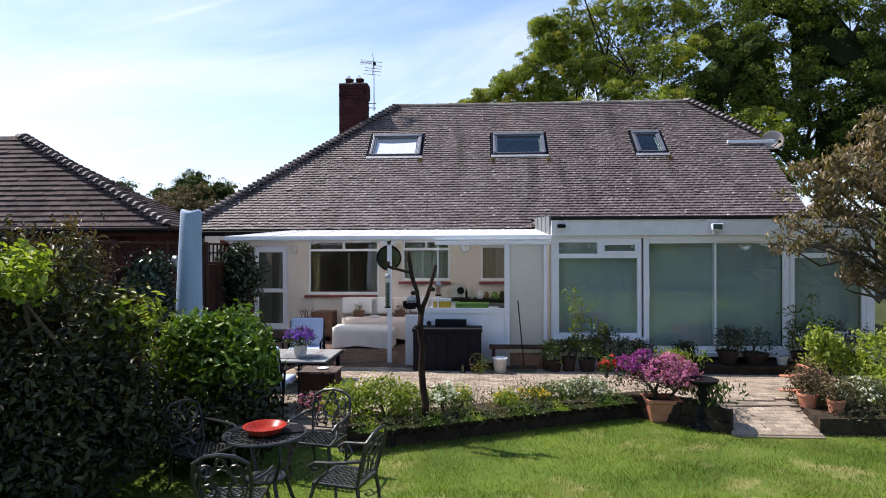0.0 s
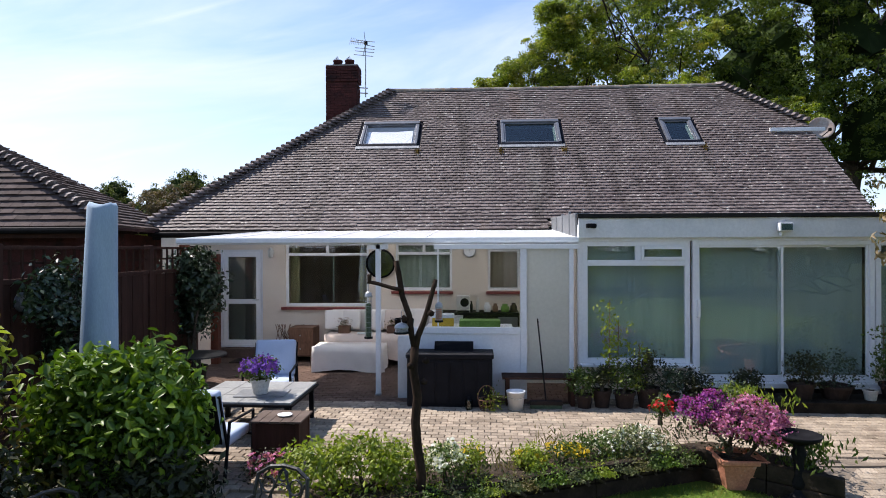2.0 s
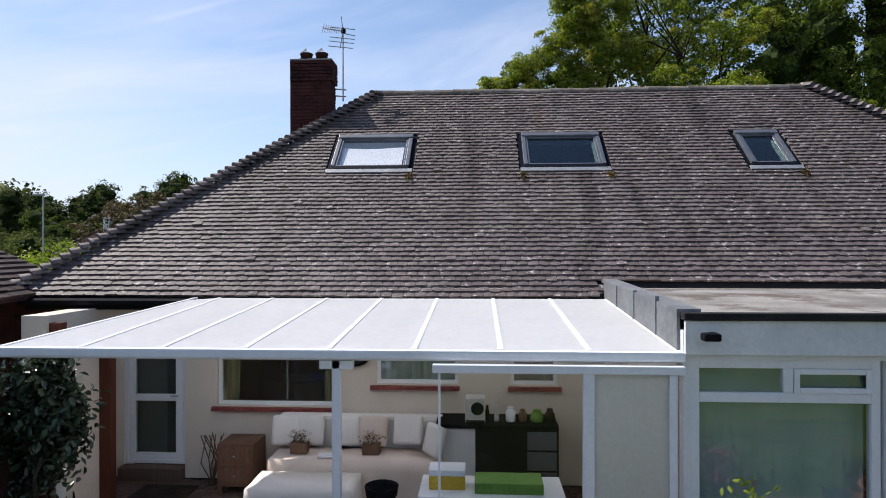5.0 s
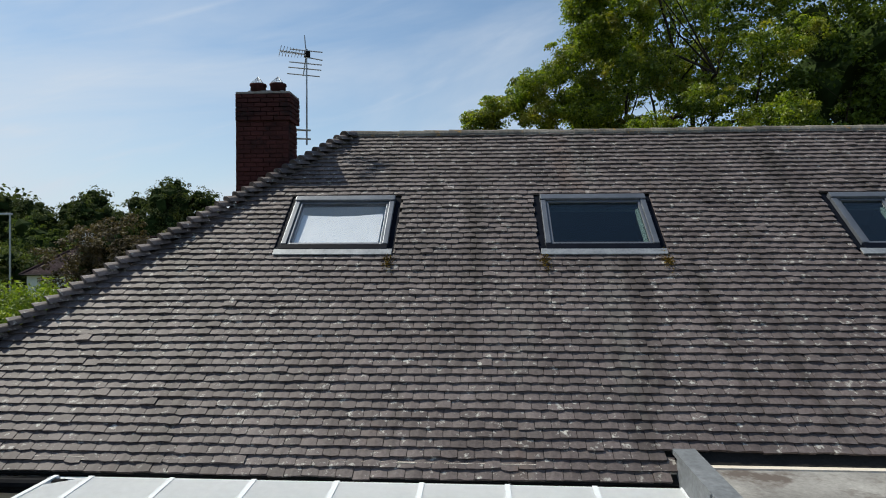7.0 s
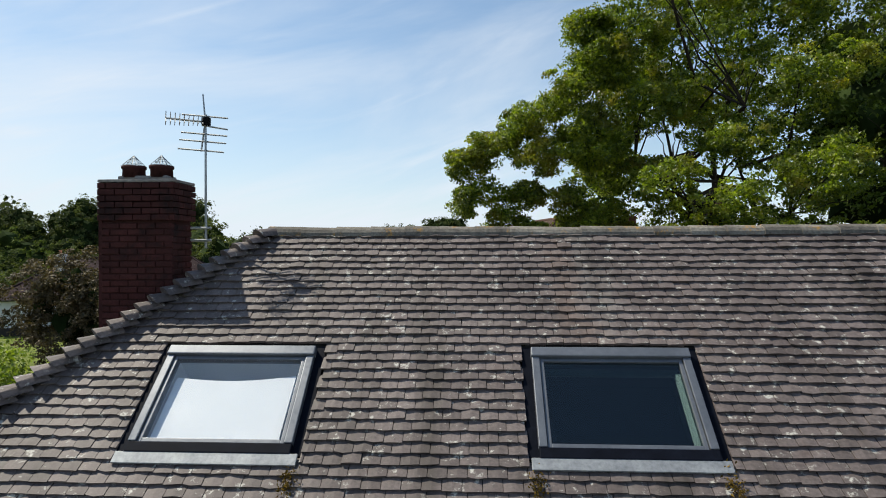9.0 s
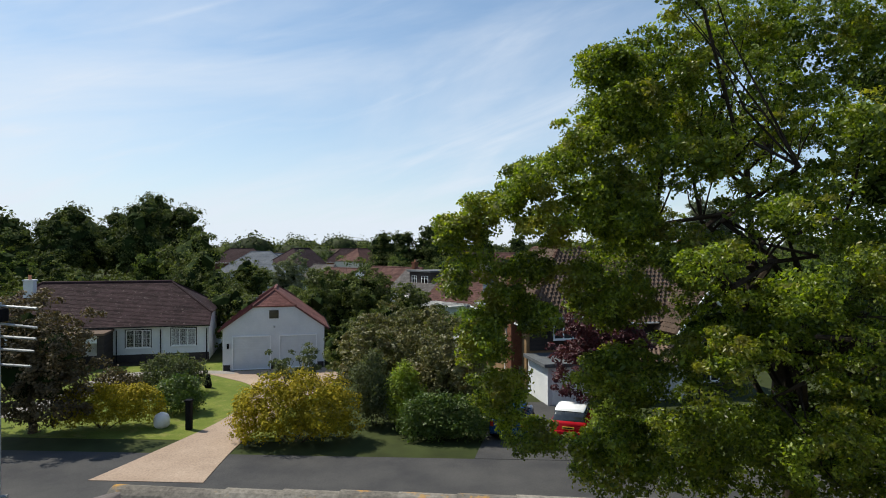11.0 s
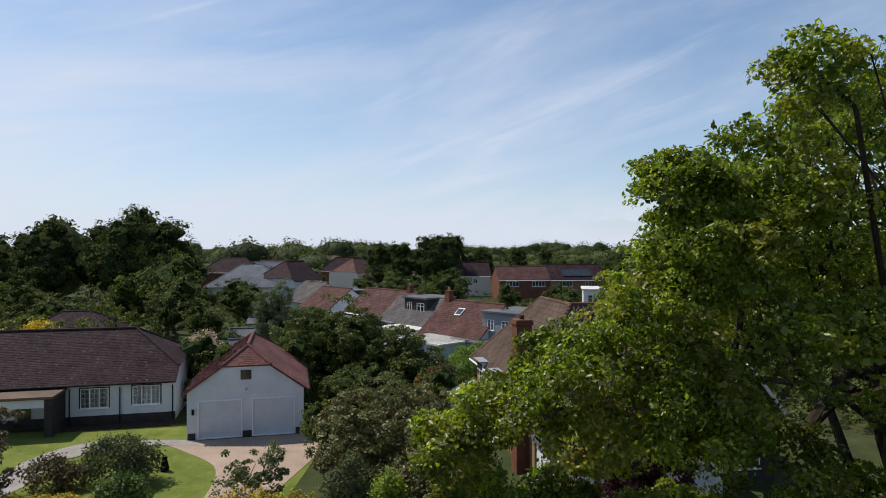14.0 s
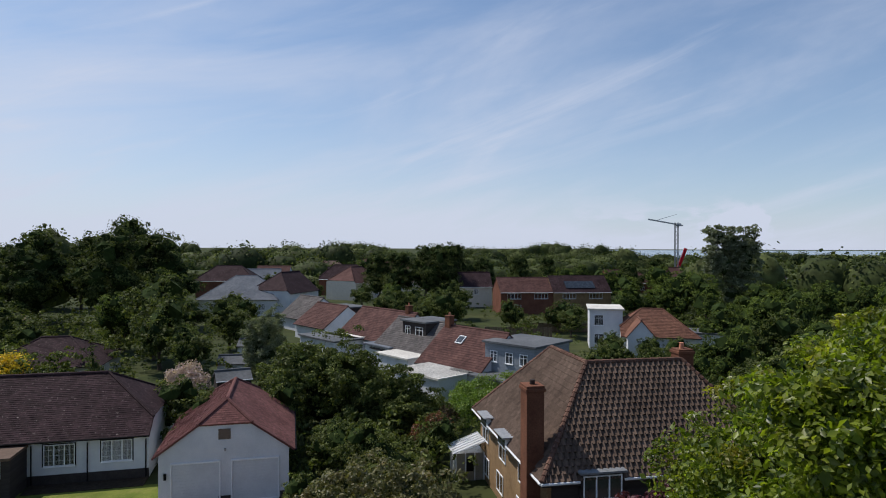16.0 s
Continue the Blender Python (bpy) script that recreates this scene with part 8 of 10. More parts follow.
pot("planter", "large square terracotta planter on the lawn's edge", 2.64, 9.28, LAWN_Z, 0.235, 0.34, M_POT, True)
az = bush("azalea", "pink and purple azalea in full bloom", [(2.6, 9.3, 0.38, 0.5, 0.4, 0.3), (2.3, 9.35, 0.42, 0.25, 0.3, 0.22), (2.95, 9.3, 0.32, 0.28, 0.3, 0.24)], 330, 7, 0.045, L_DARK, 170, 0.05, base=(2.64, 9.28, 0.05))
flowers(az, 2.68, 9.24, 0.38, 0.46, 0.4, 0.3, 760, 0.034, F_PINK, 171, (2.64, 9.28, 0.05))
flowers(az, 2.36, 9.36, 0.48, 0.3, 0.3, 0.24, 320, 0.034, F_MAGENTA, 172, (2.64, 9.28, 0.05))
flowers(az, 2.95, 9.28, 0.28, 0.27, 0.3, 0.25, 230, 0.034, F_PINK, 173, (2.64, 9.28, 0.05))
bath = thing("birdbath", "black cast metal birdbath on a turned stem", "birdbath", Matrix.Translation((3.08, 8.84, LAWN_Z)))
part("base", lathed([(0.15, 0), (0.155, 0.03), (0.1, 0.07), (0.06, 0.11), (0.05, 0.14)], 18), M_BLACK, bath, "", True)
part("stem", lathed([(0.05, 0.14), (0.07, 0.2), (0.045, 0.28), (0.05, 0.42), (0.075, 0.5), (0.05, 0.57), (0.06, 0.6)], 16), M_BLACK, bath, "", True)
part("bowl", lathed([(0.05, 0.60), (0.12, 0.62), (0.2, 0.66), (0.225, 0.70), (0.215, 0.705), (0.18, 0.675), (0.1, 0.65), (0.0, 0.645)], 24), M_BLACK, bath, "", True)

sleeper_bed = thing("planting_step", "low dark timber step along the garden room", "step", kind="structure")
part("riser", boxed(3.3, 11.40, -0.03, 7.4, 11.46, 0.15, 0.008), M_STONE_DARK, sleeper_bed)
part("tread", boxed(3.3, 11.46, -0.03, 7.4, 12.05, 0.14), M_STONE_DARK, sleeper_bed)
g = np.random.default_rng(17)
# pots here take the near-black pot colour in place of shade
POTS = [(1.62, 11.62, 0, 0.14, 0.26, M_POT_DARK), (1.95, 11.6, 0, 0.16, 0.24, M_POT_DARK), (2.3, 11.65, 0, 0.17, 0.3, M_POT_DARK), (2.62, 11.6, 0, 0.13, 0.22, M_POT_DARK), (2.95, 11.6, 0, 0.15, 0.25, M_POT_DARK), (3.35, 11.2, 0, 0.16, 0.2, M_POT_DARK), (4.55, 11.72, 0.14, 0.19, 0.24, M_POT_DARK), (5.05, 11.74, 0.14, 0.23, 0.2, M_POT_DARK), (5.5, 11.66, 0.14, 0.1, 0.15, M_CERAMIC), (5.9, 11.75, 0.14, 0.2, 0.22, M_POT_DARK), (6.4, 11.75, 0.14, 0.2, 0.24, M_POT_DARK), (6.9, 11.75, 0.14, 0.19, 0.22, M_POT_DARK), (3.75, 11.7, 0.14, 0.16, 0.18, M_POT_DARK), (1.35, 11.55, 0, 0.13, 0.2, M_POT_DARK)]
for i, (x, y, z, r, h, m) in enumerate(POTS):
    pot("plant_pot", "white glazed plant pot" if m is M_CERAMIC else ("small terracotta plant pot" if m is M_POT else "plant pot coloured dark for the shade by the garden room"), x, y, z, r, h, m)
    if m is M_CERAMIC:
        continue
    hh = (0.5, 0.55, 0.6, 0.4, 0.45, 0.3, 0.5, 0.55, 0, 0.75, 0.7, 0.5, 0.3, 0.5)[i]
    bush("potted_plant", "leafy green plant in a pot", [(x + 0.03 * math.sin(i * 2.3), y, z + h + hh * 0.3, r * (1.2 + 0.4 * (i % 3)), r * 1.2, hh * (0.3 + 0.08 * (i % 4)))], 95, 8, 0.05, (L_DARK, L_MID, L_DARK, L_CLIMB)[i % 4], 180 + i, 0.05, 0.7, base=(x, y, z + h * 0.86))
# thin climbing and upright plants in front of the window
for i, (x, y, z, top) in enumerate(((1.72, 11.6, 0.2, 1.6), (1.85, 11.62, 0.2, 1.3), (2.15, 11.6, 0.2, 0.95), (5.7, 11.7, 0.3, 1.25), (6.05, 11.75, 0.3, 1.45))):
    g2 = np.random.default_rng(300 + i)
    ob = thing("cane_plant", "slender plant tied to a cane with lime leaves", "plant", Matrix.Translation((x, y, z)))
    part("cane", tubed([(0, 0, 0), (0.02, 0.01, top - z)], 0.006, 5), M_WOOD, ob)
    n = 170
    zz = g2.uniform(0.15, 1.0, n) * (top - z)
    rad = np.where(zz > 0.7 * (top - z), 0.10, 0.07)
    leaves("foliage", np.column_stack((g2.normal(0, 1, n) * rad, g2.normal(0, 1, n) * rad, zz)), g2.normal(0, 1, (n, 3)), 0.07, L_LIME if i < 3 else L_MID, ob, rng=g2)
con = thing("dwarf_conifer", "small dark pointed conifer in a pot", "plant", Matrix.Translation((2.3, 11.65, 0.26)))
gc = np.random.default_rng(310)
zz = gc.uniform(0, 1, 900)
an = gc.uniform(0, 6.283, 900)
rr = (1 - zz) * 0.13 * gc.uniform(0.6, 1.05, 900)
leaves("foliage", np.column_stack((rr * np.cos(an), rr * np.sin(an), 0.25 + zz * 0.36)), np.column_stack((np.cos(an), np.sin(an), 0 * an + 0.4)), 0.035, L_DARK, con, rng=gc)
part("trunk", tubed([(0, 0, 0), (0, 0, 0.5)], 0.012, 6), M_BARK, con)
# terracotta pots in the side bed
for x, y, r, h, lab in ((4.72, 9.25, 0.14, 0.2, "terracotta pot of trailing stems"), (4.95, 8.95, 0.12, 0.18, "terracotta pot in the side bed"), (5.05, 9.85, 0.15, 0.24, "tall terracotta pot of heather")):
    pot("plant_pot", lab + " on soil", x, y, -0.02, r, h, M_POT)
    bush("potted_plant", "straggly rust-coloured plant in a terracotta pot", [(x, y, h + 0.1, r * 1.5, r * 1.4, 0.18)], 60, 8, 0.05, L_RUST, int(400 + x * 10), 0.05, base=(x, y, h * 0.8))
hoop = thing("coiled_edging", "terracotta coloured coiled hose", "hose", Matrix.Translation((4.72, 9.6, 0.0)))
part("coil", tubed([(0.2 * math.cos(a * 0.35), 0.2 * math.sin(a * 0.35), 0.03 + 0.012 * a) for a in range(40)], 0.02, 7), M_POT, hoop)

# ---- forked branch with bird feeders ----
stump = thing("feeder_tree", "bare forked tree trunk hung with bird feeders", "bird feeder", Matrix.Translation((-0.75, 8.12, LAWN_Z)))
gs = np.random.default_rng(51)
bm = bmesh.new()
limb(bm, (0, 0, 0), (-0.06, 0.05, 1.68), 0.05, 0.04, gs, 7, 0.02, 10)
part("trunk", bm, M_STUMP, stump, "", True)
bm = bmesh.new()
limb(bm, (-0.06, 0.05, 1.64), (-0.24, 0.05, 2.50), 0.03, 0.026, gs, 5, 0.03, 9)
part("branch", bm, M_STUMP, stump, "", True)
bm = bmesh.new()
limb(bm, (-0.06, 0.05, 1.64), (0.14, 0.08, 2.32), 0.034, 0.02, gs, 5, 0.03, 9)
part("branch", bm, M_STUMP, stump, "", True)
bm = bmesh.new()
limb(bm, (-0.17, 0.05, 2.22), (-0.52, 0.06, 2.30), 0.02, 0.018, gs, 4, 0.03, 7)
limb(bm, (-0.50, 0.06, 2.28), (-0.50, 0.06, 2.37), 0.02, 0.022, gs, 2, 0.02, 7)
part("side_arm", bm, M_STUMP, stump, "", True)
for sx, sz in ((0.03, 1.35), (-0.10, 1.5), (0.05, 1.55), (-0.16, 1.95), (0.1, 2.0)):
    part("knot", lathed([(0.0, -0.03), (0.03, -0.015), (0.035, 0.01), (0.0, 0.04)], 8, (sx, 0.0, sz)), M_STUMP, stump, "", True)


def feeder(x, y, z, h, r, seedm, label):
    ob = thing("bird_feeder", label, "bird feeder", Matrix.Translation((x, y, z)))
    part("hook", tubed([(0, 0, h + 0.02), (0, 0, h + 0.14), (0.015, 0, h + 0.16), (0.03, 0, h + 0.14)], 0.004, 5), M_STEEL, ob)
    part("lid", lathed([(0.0, h + 0.04), (r * 0.9, h + 0.02), (r * 1.15, h - 0.01), (r * 1.1, h - 0.02)], 14), M_STEEL, ob)
    part("seed", lathed([(r * 0.8, 0.02), (r * 0.8, h * 0.8), (0.0, h * 0.82)], 12), seedm, ob)
    bm = bmesh.new()
    for k in range(10):
        a = k * 0.628
        tube(bm, [(r * math.cos(a), r * math.sin(a), 0.01), (r * math.cos(a), r * math.sin(a), h)], 0.0018, 4)
    for k in range(9):
        zz = 0.01 + (h - 0.02) * k / 8
        tube(bm, [(r * math.cos(a * 0.5236), r * math.sin(a * 0.5236), zz) for a in range(13)], 0.0018, 4)
    part("mesh_cage", bm, M_STEEL, ob)
    part("tray", lathed([(r * 0.6, 0.0), (r * 1.2, 0.0), (r * 1.25, 0.018), (r * 1.1, 0.018)], 14), M_BLACK, ob)
    return ob


feeder(-1.26, 8.18, 1.50, 0.42, 0.034, M_DULL_GREEN, "tall wire mesh peanut feeder")
feeder(-0.58, 8.2, 1.66, 0.16, 0.034, M_POT, "small copper-coloured seed feeder")
feeder(-0.93, 8.10, 1.56, 0.07, 0.06, M_SEED, "small dark wire bowl of seed")

# ---- cast metal dining set on the lawn ----
def dining_chair(m):
    """An ornate cast armchair: lattice seat, pierced curved back, scroll arms, four curved legs."""
    ob = thing("garden_chair", "dark green-bronze ornate cast metal garden armchair", "chair", m, "cast metal chairs round the garden table")
    bm = bmesh.new()
    box(bm, -0.24, -0.22, 0.425, 0.24, -0.19, 0.45, 0.006)
    box(bm, -0.22, 0.20, 0.425, 0.22, 0.23, 0.45, 0.006)
    box(bm, -0.24, -0.19, 0.425, -0.215, 0.21, 0.45, 0.006)
    box(bm, 0.215, -0.19, 0.425, 0.24, 0.21, 0.45, 0.006)
    for i in range(-5, 11):
        for s in (1, -1):
            x0, x1 = -0.22 + i * 0.055, -0.22 + i * 0.055 + 0.42
            p0, p1 = Vector((x0 * s, -0.2, 0.44)), Vector(((x0 + 0.42) * s, 0.21, 0.44))
            t0 = max(0, (-0.22 - x0) / 0.42)
            t1 = min(1, (0.22 - x0) / 0.42)
            if t1 - t0 > 0.05:
                tube(bm, [p0.lerp(p1, t0), p0.lerp(p1, t1)], 0.006, 4)
    part("seat", bm, M_IRON, ob)
    bm = bmesh.new()
    rim = [(-0.20, 0.21, 0.44), (-0.235, 0.27, 0.68), (-0.22, 0.31, 0.84), (-0.12, 0.33, 0.90), (0, 0.335, 0.915), (0.12, 0.33, 0.90), (0.22, 0.31, 0.84), (0.235, 0.27, 0.68), (0.20, 0.21, 0.44)]
    tube(bm, rim, 0.017, 7)
    part("back_frame", bm, M_IRON, ob)
    bm = bmesh.new()
    tube(bm, [(-0.21, 0.225, 0.50), (0.21, 0.225, 0.50)], 0.009, 5)
    for cx, cz, r in ((0, 0.70, 0.085), (-0.11, 0.60, 0.055), (0.11, 0.60, 0.055), (-0.12, 0.77, 0.055), (0.12, 0.77, 0.055), (0, 0.845, 0.04)):
        yy = 0.225 + (cz - 0.5) * 0.26
        tube(bm, [(cx + r * math.cos(a * 0.5236), yy + (r * math.sin(a * 0.5236)) * 0.26, cz + r * math.sin(a * 0.5236)) for a in range(13)], 0.009, 5)
    for s in (-1, 1):
        tube(bm, [(0.05 * s, 0.225, 0.50), (0.03 * s, 0.24, 0.57), (0.10 * s, 0.27, 0.68), (0.05 * s, 0.30, 0.80), (0, 0.33, 0.905)], 0.009, 5)
        tube(bm, [(0.15 * s, 0.225, 0.50), (0.20 * s, 0.25, 0.62), (0.17 * s, 0.28, 0.70), (0.2 * s, 0.3, 0.80)], 0.009, 5)
        for k in range(3):
            box(bm, 0.06 * s - 0.02, 0.232 + k * 0.03, 0.53 + k * 0.11, 0.06 * s + 0.02, 0.24 + k * 0.03, 0.56 + k * 0.11, 0.004)
    part("back_lattice", bm, M_IRON, ob)
    for s in (-1, 1):
        part("arm", tubed([(0.23 * s, 0.27, 0.68), (0.27 * s, 0.14, 0.67), (0.29 * s, -0.02, 0.655), (0.29 * s, -0.15, 0.65), (0.28 * s, -0.22, 0.61), (0.265 * s, -0.19, 0.57), (0.26 * s, -0.14, 0.59)], 0.016, 7), M_IRON, ob)
        part("arm_support", tubed([(0.28 * s, -0.12, 0.65), (0.25 * s, -0.05, 0.57), (0.27 * s, -0.12, 0.50), (0.235 * s, -0.18, 0.44)], 0.013, 6), M_IRON, ob)
        part("leg", tubed([(0.22 * s, -0.2, 0.43), (0.25 * s, -0.235, 0.28), (0.225 * s, -0.22, 0.12), (0.25 * s, -0.27, 0.0)], 0.02, 7, 0.013), M_IRON, ob)
        part("leg", tubed([(0.20 * s, 0.21, 0.43), (0.21 * s, 0.24, 0.25), (0.20 * s, 0.25, 0.1), (0.22 * s, 0.31, 0.0)], 0.019, 7, 0.013), M_IRON, ob)
    return ob


tx, ty = -2.15, 5.98
ch = dining_chair(pose(-2.93, 6.28, LAWN_Z, 0, 0, 66))
copy_thing(ch, pose(-2.10, 5.08, LAWN_Z, 0, 0, 184))
copy_thing(ch, pose(-1.80, 6.72, LAWN_Z, 0, 0, -14))
copy_thing(ch, pose(-1.26, 5.62, LAWN_Z, 0, 0, -104))
table = thing("garden_table", "round ornate cast metal garden table", "table", Matrix.Translation((tx, ty, LAWN_Z)))
bm = bmesh.new()
for r, k in ((0.395, 0.016), (0.34, 0.008), (0.24, 0.008), (0.12, 0.008)):
    tube(bm, [(r * math.cos(a * math.pi / 20), r * math.sin(a * math.pi / 20), 0.71) for a in range(41)], k, 6)
for i in range(24):
    a = i * math.pi / 12
    tube(bm, [(0.12 * math.cos(a), 0.12 * math.sin(a), 0.71), (0.24 * math.cos(a + 0.13), 0.24 * math.sin(a + 0.13), 0.712), (0.39 * math.cos(a), 0.39 * math.sin(a), 0.71)], 0.009, 4)
    tube(bm, [(0.12 * math.cos(a), 0.12 * math.sin(a), 0.71), (0.24 * math.cos(a - 0.13), 0.24 * math.sin(a - 0.13), 0.712), (0.39 * math.cos(a), 0.39 * math.sin(a), 0.71)], 0.009, 4)
    c = (0.365 * math.cos(a + 0.065), 0.365 * math.sin(a + 0.065))
    tube(bm, [(c[0] + 0.02 * math.cos(k), c[1] + 0.02 * math.sin(k), 0.712) for k in np.arange(0, 6.4, 0.9)], 0.007, 4)
lathe(bm, [(0.13, 0.70), (0.13, 0.715), (0.0, 0.716)], 20)
part("tabletop", bm, M_IRON, table)
for i in range(4):
    a = math.radians(45 + 90 * i)
    part("leg", tubed([(0.30 * math.cos(a), 0.30 * math.sin(a), 0.70), (0.33 * math.cos(a), 0.33 * math.sin(a), 0.52), (0.2 * math.cos(a), 0.2 * math.sin(a), 0.28), (0.3 * math.cos(a), 0.3 * math.sin(a), 0.0)], 0.02, 7), M_IRON, table)
part("stretcher", lathed([(0.0, 0.27), (0.2, 0.275), (0.2, 0.29), (0.0, 0.295)], 16), M_IRON, table)
bowl = thing("dish", "shallow red glazed dish with a rim", "dish", Matrix.Translation((-2.14, 5.95, LAWN_Z + 0.72)))
part("bowl", lathed([(0.12, 0.0), (0.17, 0.03), (0.205, 0.075), (0.215, 0.085), (0.20, 0.08), (0.16, 0.04), (0.1, 0.02), (0.0, 0.018)], 28), M_RED, bowl, "", True)
tray = thing("slate_tile", "dark square slate mat on the garden table", "mat", pose(-1.95, 6.1, LAWN_Z + 0.72, 0, 0, 20))
part("slab", boxed(-0.14, -0.14, 0, 0.14, 0.14, 0.012, 0.003), M_BLACK, tray)

# ---- lounge set on the patio ----
def lounge_chair(m, cushion, label):
    ob = thing("lounge_chair", label, "armchair", m, "cushioned lounge chairs on the patio")
    for s in (-1, 1):
        part("side_frame", tubed([(0.34 * s, -0.34, 0.0), (0.34 * s, -0.36, 0.56), (0.34 * s, 0.24, 0.58), (0.34 * s, 0.36, 0.0)], 0.018, 7), M_BLACK, ob)
    part("rail", tubed([(-0.34, -0.33, 0.30), (0.34, -0.33, 0.30)], 0.016, 6), M_BLACK, ob)
    part("rail", tubed([(-0.34, 0.30, 0.28), (0.34, 0.30, 0.28)], 0.016, 6), M_BLACK, ob)
    part("back_rail", tubed([(-0.32, 0.24, 0.3), (-0.32, 0.42, 0.88), (0.32, 0.42, 0.88), (0.32, 0.24, 0.3)], 0.016, 6), M_BLACK, ob)
    part("seat_cushion", boxed(-0.31, -0.36, 0.30, 0.31, 0.24, 0.42, 0.05), cushion, ob, smooth=True)
    sling = part("back_sling", boxed(-0.30, 0.075, 0.0, 0.30, 0.085, 0.55), M_BLACK, ob, "black sling behind the cushion")
    sling.matrix_local = pose(0, 0.24, 0.40, -17)
    bc = part("back_cushion", boxed(-0.31, -0.06, 0.0, 0.31, 0.07, 0.56, 0.05), cushion, ob, smooth=True)
    bc.matrix_local = pose(0, 0.24, 0.40, -17)
    return ob


lounge_chair(pose(-3.35, 11.45, 0, 0, 0, 8), M_BLUE, "black metal lounge chair with pale blue cushions")
lounge_chair(pose(-4.62, 10.2, 0, 0, 0, 72), M_BLUE_SHADE, "black metal lounge chair with blue cushions coloured darker for shade")
lounge_chair(pose(-3.1, 8.75, 0, 0, 0, 178), M_BLUE, "black metal lounge chair seen from its dark back")
ct = thing("coffee_table", "pale tile-topped coffee table with dark metal legs", "table", Matrix.Translation((-3.15, 10.25, 0)))
for i in range(4):
    for j in range(3):
        part("tile", boxed(-0.66 + i * 0.33 + 0.004, -0.60 + j * 0.4 + 0.004, 0.47, -0.66 + (i + 1) * 0.33 - 0.004, -0.60 + (j + 1) * 0.4 - 0.004, 0.495, 0.004), M_TILE_TOP, ct)
part("top_frame", boxed(-0.68, -0.62, 0.44, 0.68, 0.62, 0.468), M_BLACK, ct)
for sx in (-0.6, 0.6):
    for sy in (-0.54, 0.54):
        part("leg", boxed(sx - 0.03, sy - 0.03, 0, sx + 0.03, sy + 0.03, 0.44, 0.006), M_BLACK, ct)
mat_ob = thing("tray", "dark grey tray on the coffee table", "tray", pose(-3.0, 10.1, 0.497, 0, 0, 4))
part("board", boxed(-0.32, -0.2, 0, 0.32, 0.2, 0.012, 0.004), M_LEAD, mat_ob)
pot("flower_pot", "pale grey ceramic pot on the table", -3.02, 10.08, 0.51, 0.125, 0.19, M_CERAMIC)
pp = bush("petunia", "violet petunias in a ceramic pot", [(-3.02, 10.08, 0.80, 0.2, 0.2, 0.12)], 110, 7, 0.05, L_MID, 500, 0.04, base=(-3.02, 10.08, 0.68))
flowers(pp, -3.02, 10.05, 0.83, 0.24, 0.22, 0.13, 190, 0.042, F_PURPLE, 501, (-3.02, 10.08, 0.68))
M_WOOD_GREY = mat("greyed_brown_wood", (0.085, 0.062, 0.050), (0.14, 0.105, 0.085), 0.7, scale=4, fine=40, stretch=(1, 1, 0.3))
st = thing("side_table", "small grey-brown slatted wooden side table", "table", Matrix.Translation((-2.42, 9.1, 0)))
for i in range(5):
    part("slat", boxed(-0.29 + i * 0.117, -0.24, 0.47, -0.29 + i * 0.117 + 0.112, 0.24, 0.49, 0.004), M_WOOD_GREY, st)
for sx in (-0.24, 0.24):
    for sy in (-0.19, 0.19):
        part("leg", boxed(sx - 0.022, sy - 0.022, 0, sx + 0.022, sy + 0.022, 0.47, 0.004), M_WOOD_DARK, st)
    part("side_panel", boxed(sx - 0.012, -0.17, 0.08, sx + 0.012, 0.17, 0.45), M_WOOD_DARK, st)
part("front_panel", boxed(-0.22, -0.20, 0.08, 0.22, -0.18, 0.45), M_WOOD_DARK, st)
sc = thing("saucer", "small white saucer on the side table", "saucer", Matrix.Translation((-2.38, 9.1, 0.49)))
part("dish", lathed([(0.04, 0), (0.08, 0.012), (0.085, 0.02), (0.06, 0.012), (0.0, 0.01)], 16), M_UPVC, sc, "", True)
rt2 = thing("bistro_table", "round dark metal table beside the fence", "table", Matrix.Translation((-4.62, 11.75, 0)))
part("tabletop", lathed([(0.40, 0.69), (0.42, 0.695), (0.42, 0.715), (0.0, 0.72)], 28), M_IRON, rt2)
part("stem", tubed([(0, 0, 0.1), (0, 0, 0.69)], 0.03, 8), M_IRON, rt2)
for i in range(3):
    a = i * 2.094
    part("leg", tubed([(0, 0, 0.2), (0.2 * math.cos(a), 0.2 * math.sin(a), 0.12), (0.32 * math.cos(a), 0.32 * math.sin(a), 0.0)], 0.018, 6), M_IRON, rt2)
par = thing("parasol", "closed garden parasol in a pale blue-grey cover", "parasol", pose(-4.16, 8.45, 0, 0, 1.5, 0))
part("pole", tubed([(0, 0, 0), (0, 0, 2.7)], 0.025, 8), M_STEEL, par)
bm = bmesh.new()
rings = []
for z, r in ((0.75, 0.17), (0.9, 0.185), (1.5, 0.175), (2.1, 0.16), (2.6, 0.145), (2.80, 0.14), (2.84, 0.12), (2.82, 0.05)):
    rings.append([bm.verts.new((r * (1 + 0.06 * math.sin(a * 0.3927 * 5 + z)) * math.cos(a * 0.3927), r * (1 + 0.06 * math.sin(a * 0.3927 * 5 + z)) * math.sin(a * 0.3927), z + (0.02 * math.sin(a * 0.9) if z > 2.5 else 0))) for a in range(16)])
for a, b in zip(rings, rings[1:]):
    for j in range(16):
        bm.faces.new((a[j], a[(j + 1) % 16], b[(j + 1) % 16], b[j]))
bm.faces.new(rings[-1])
part("cover", bm, M_COVER, par, "", True)
part("base", lathed([(0.28, 0), (0.28, 0.05), (0.1, 0.09), (0.04, 0.3)], 20), M_BLACK, par)

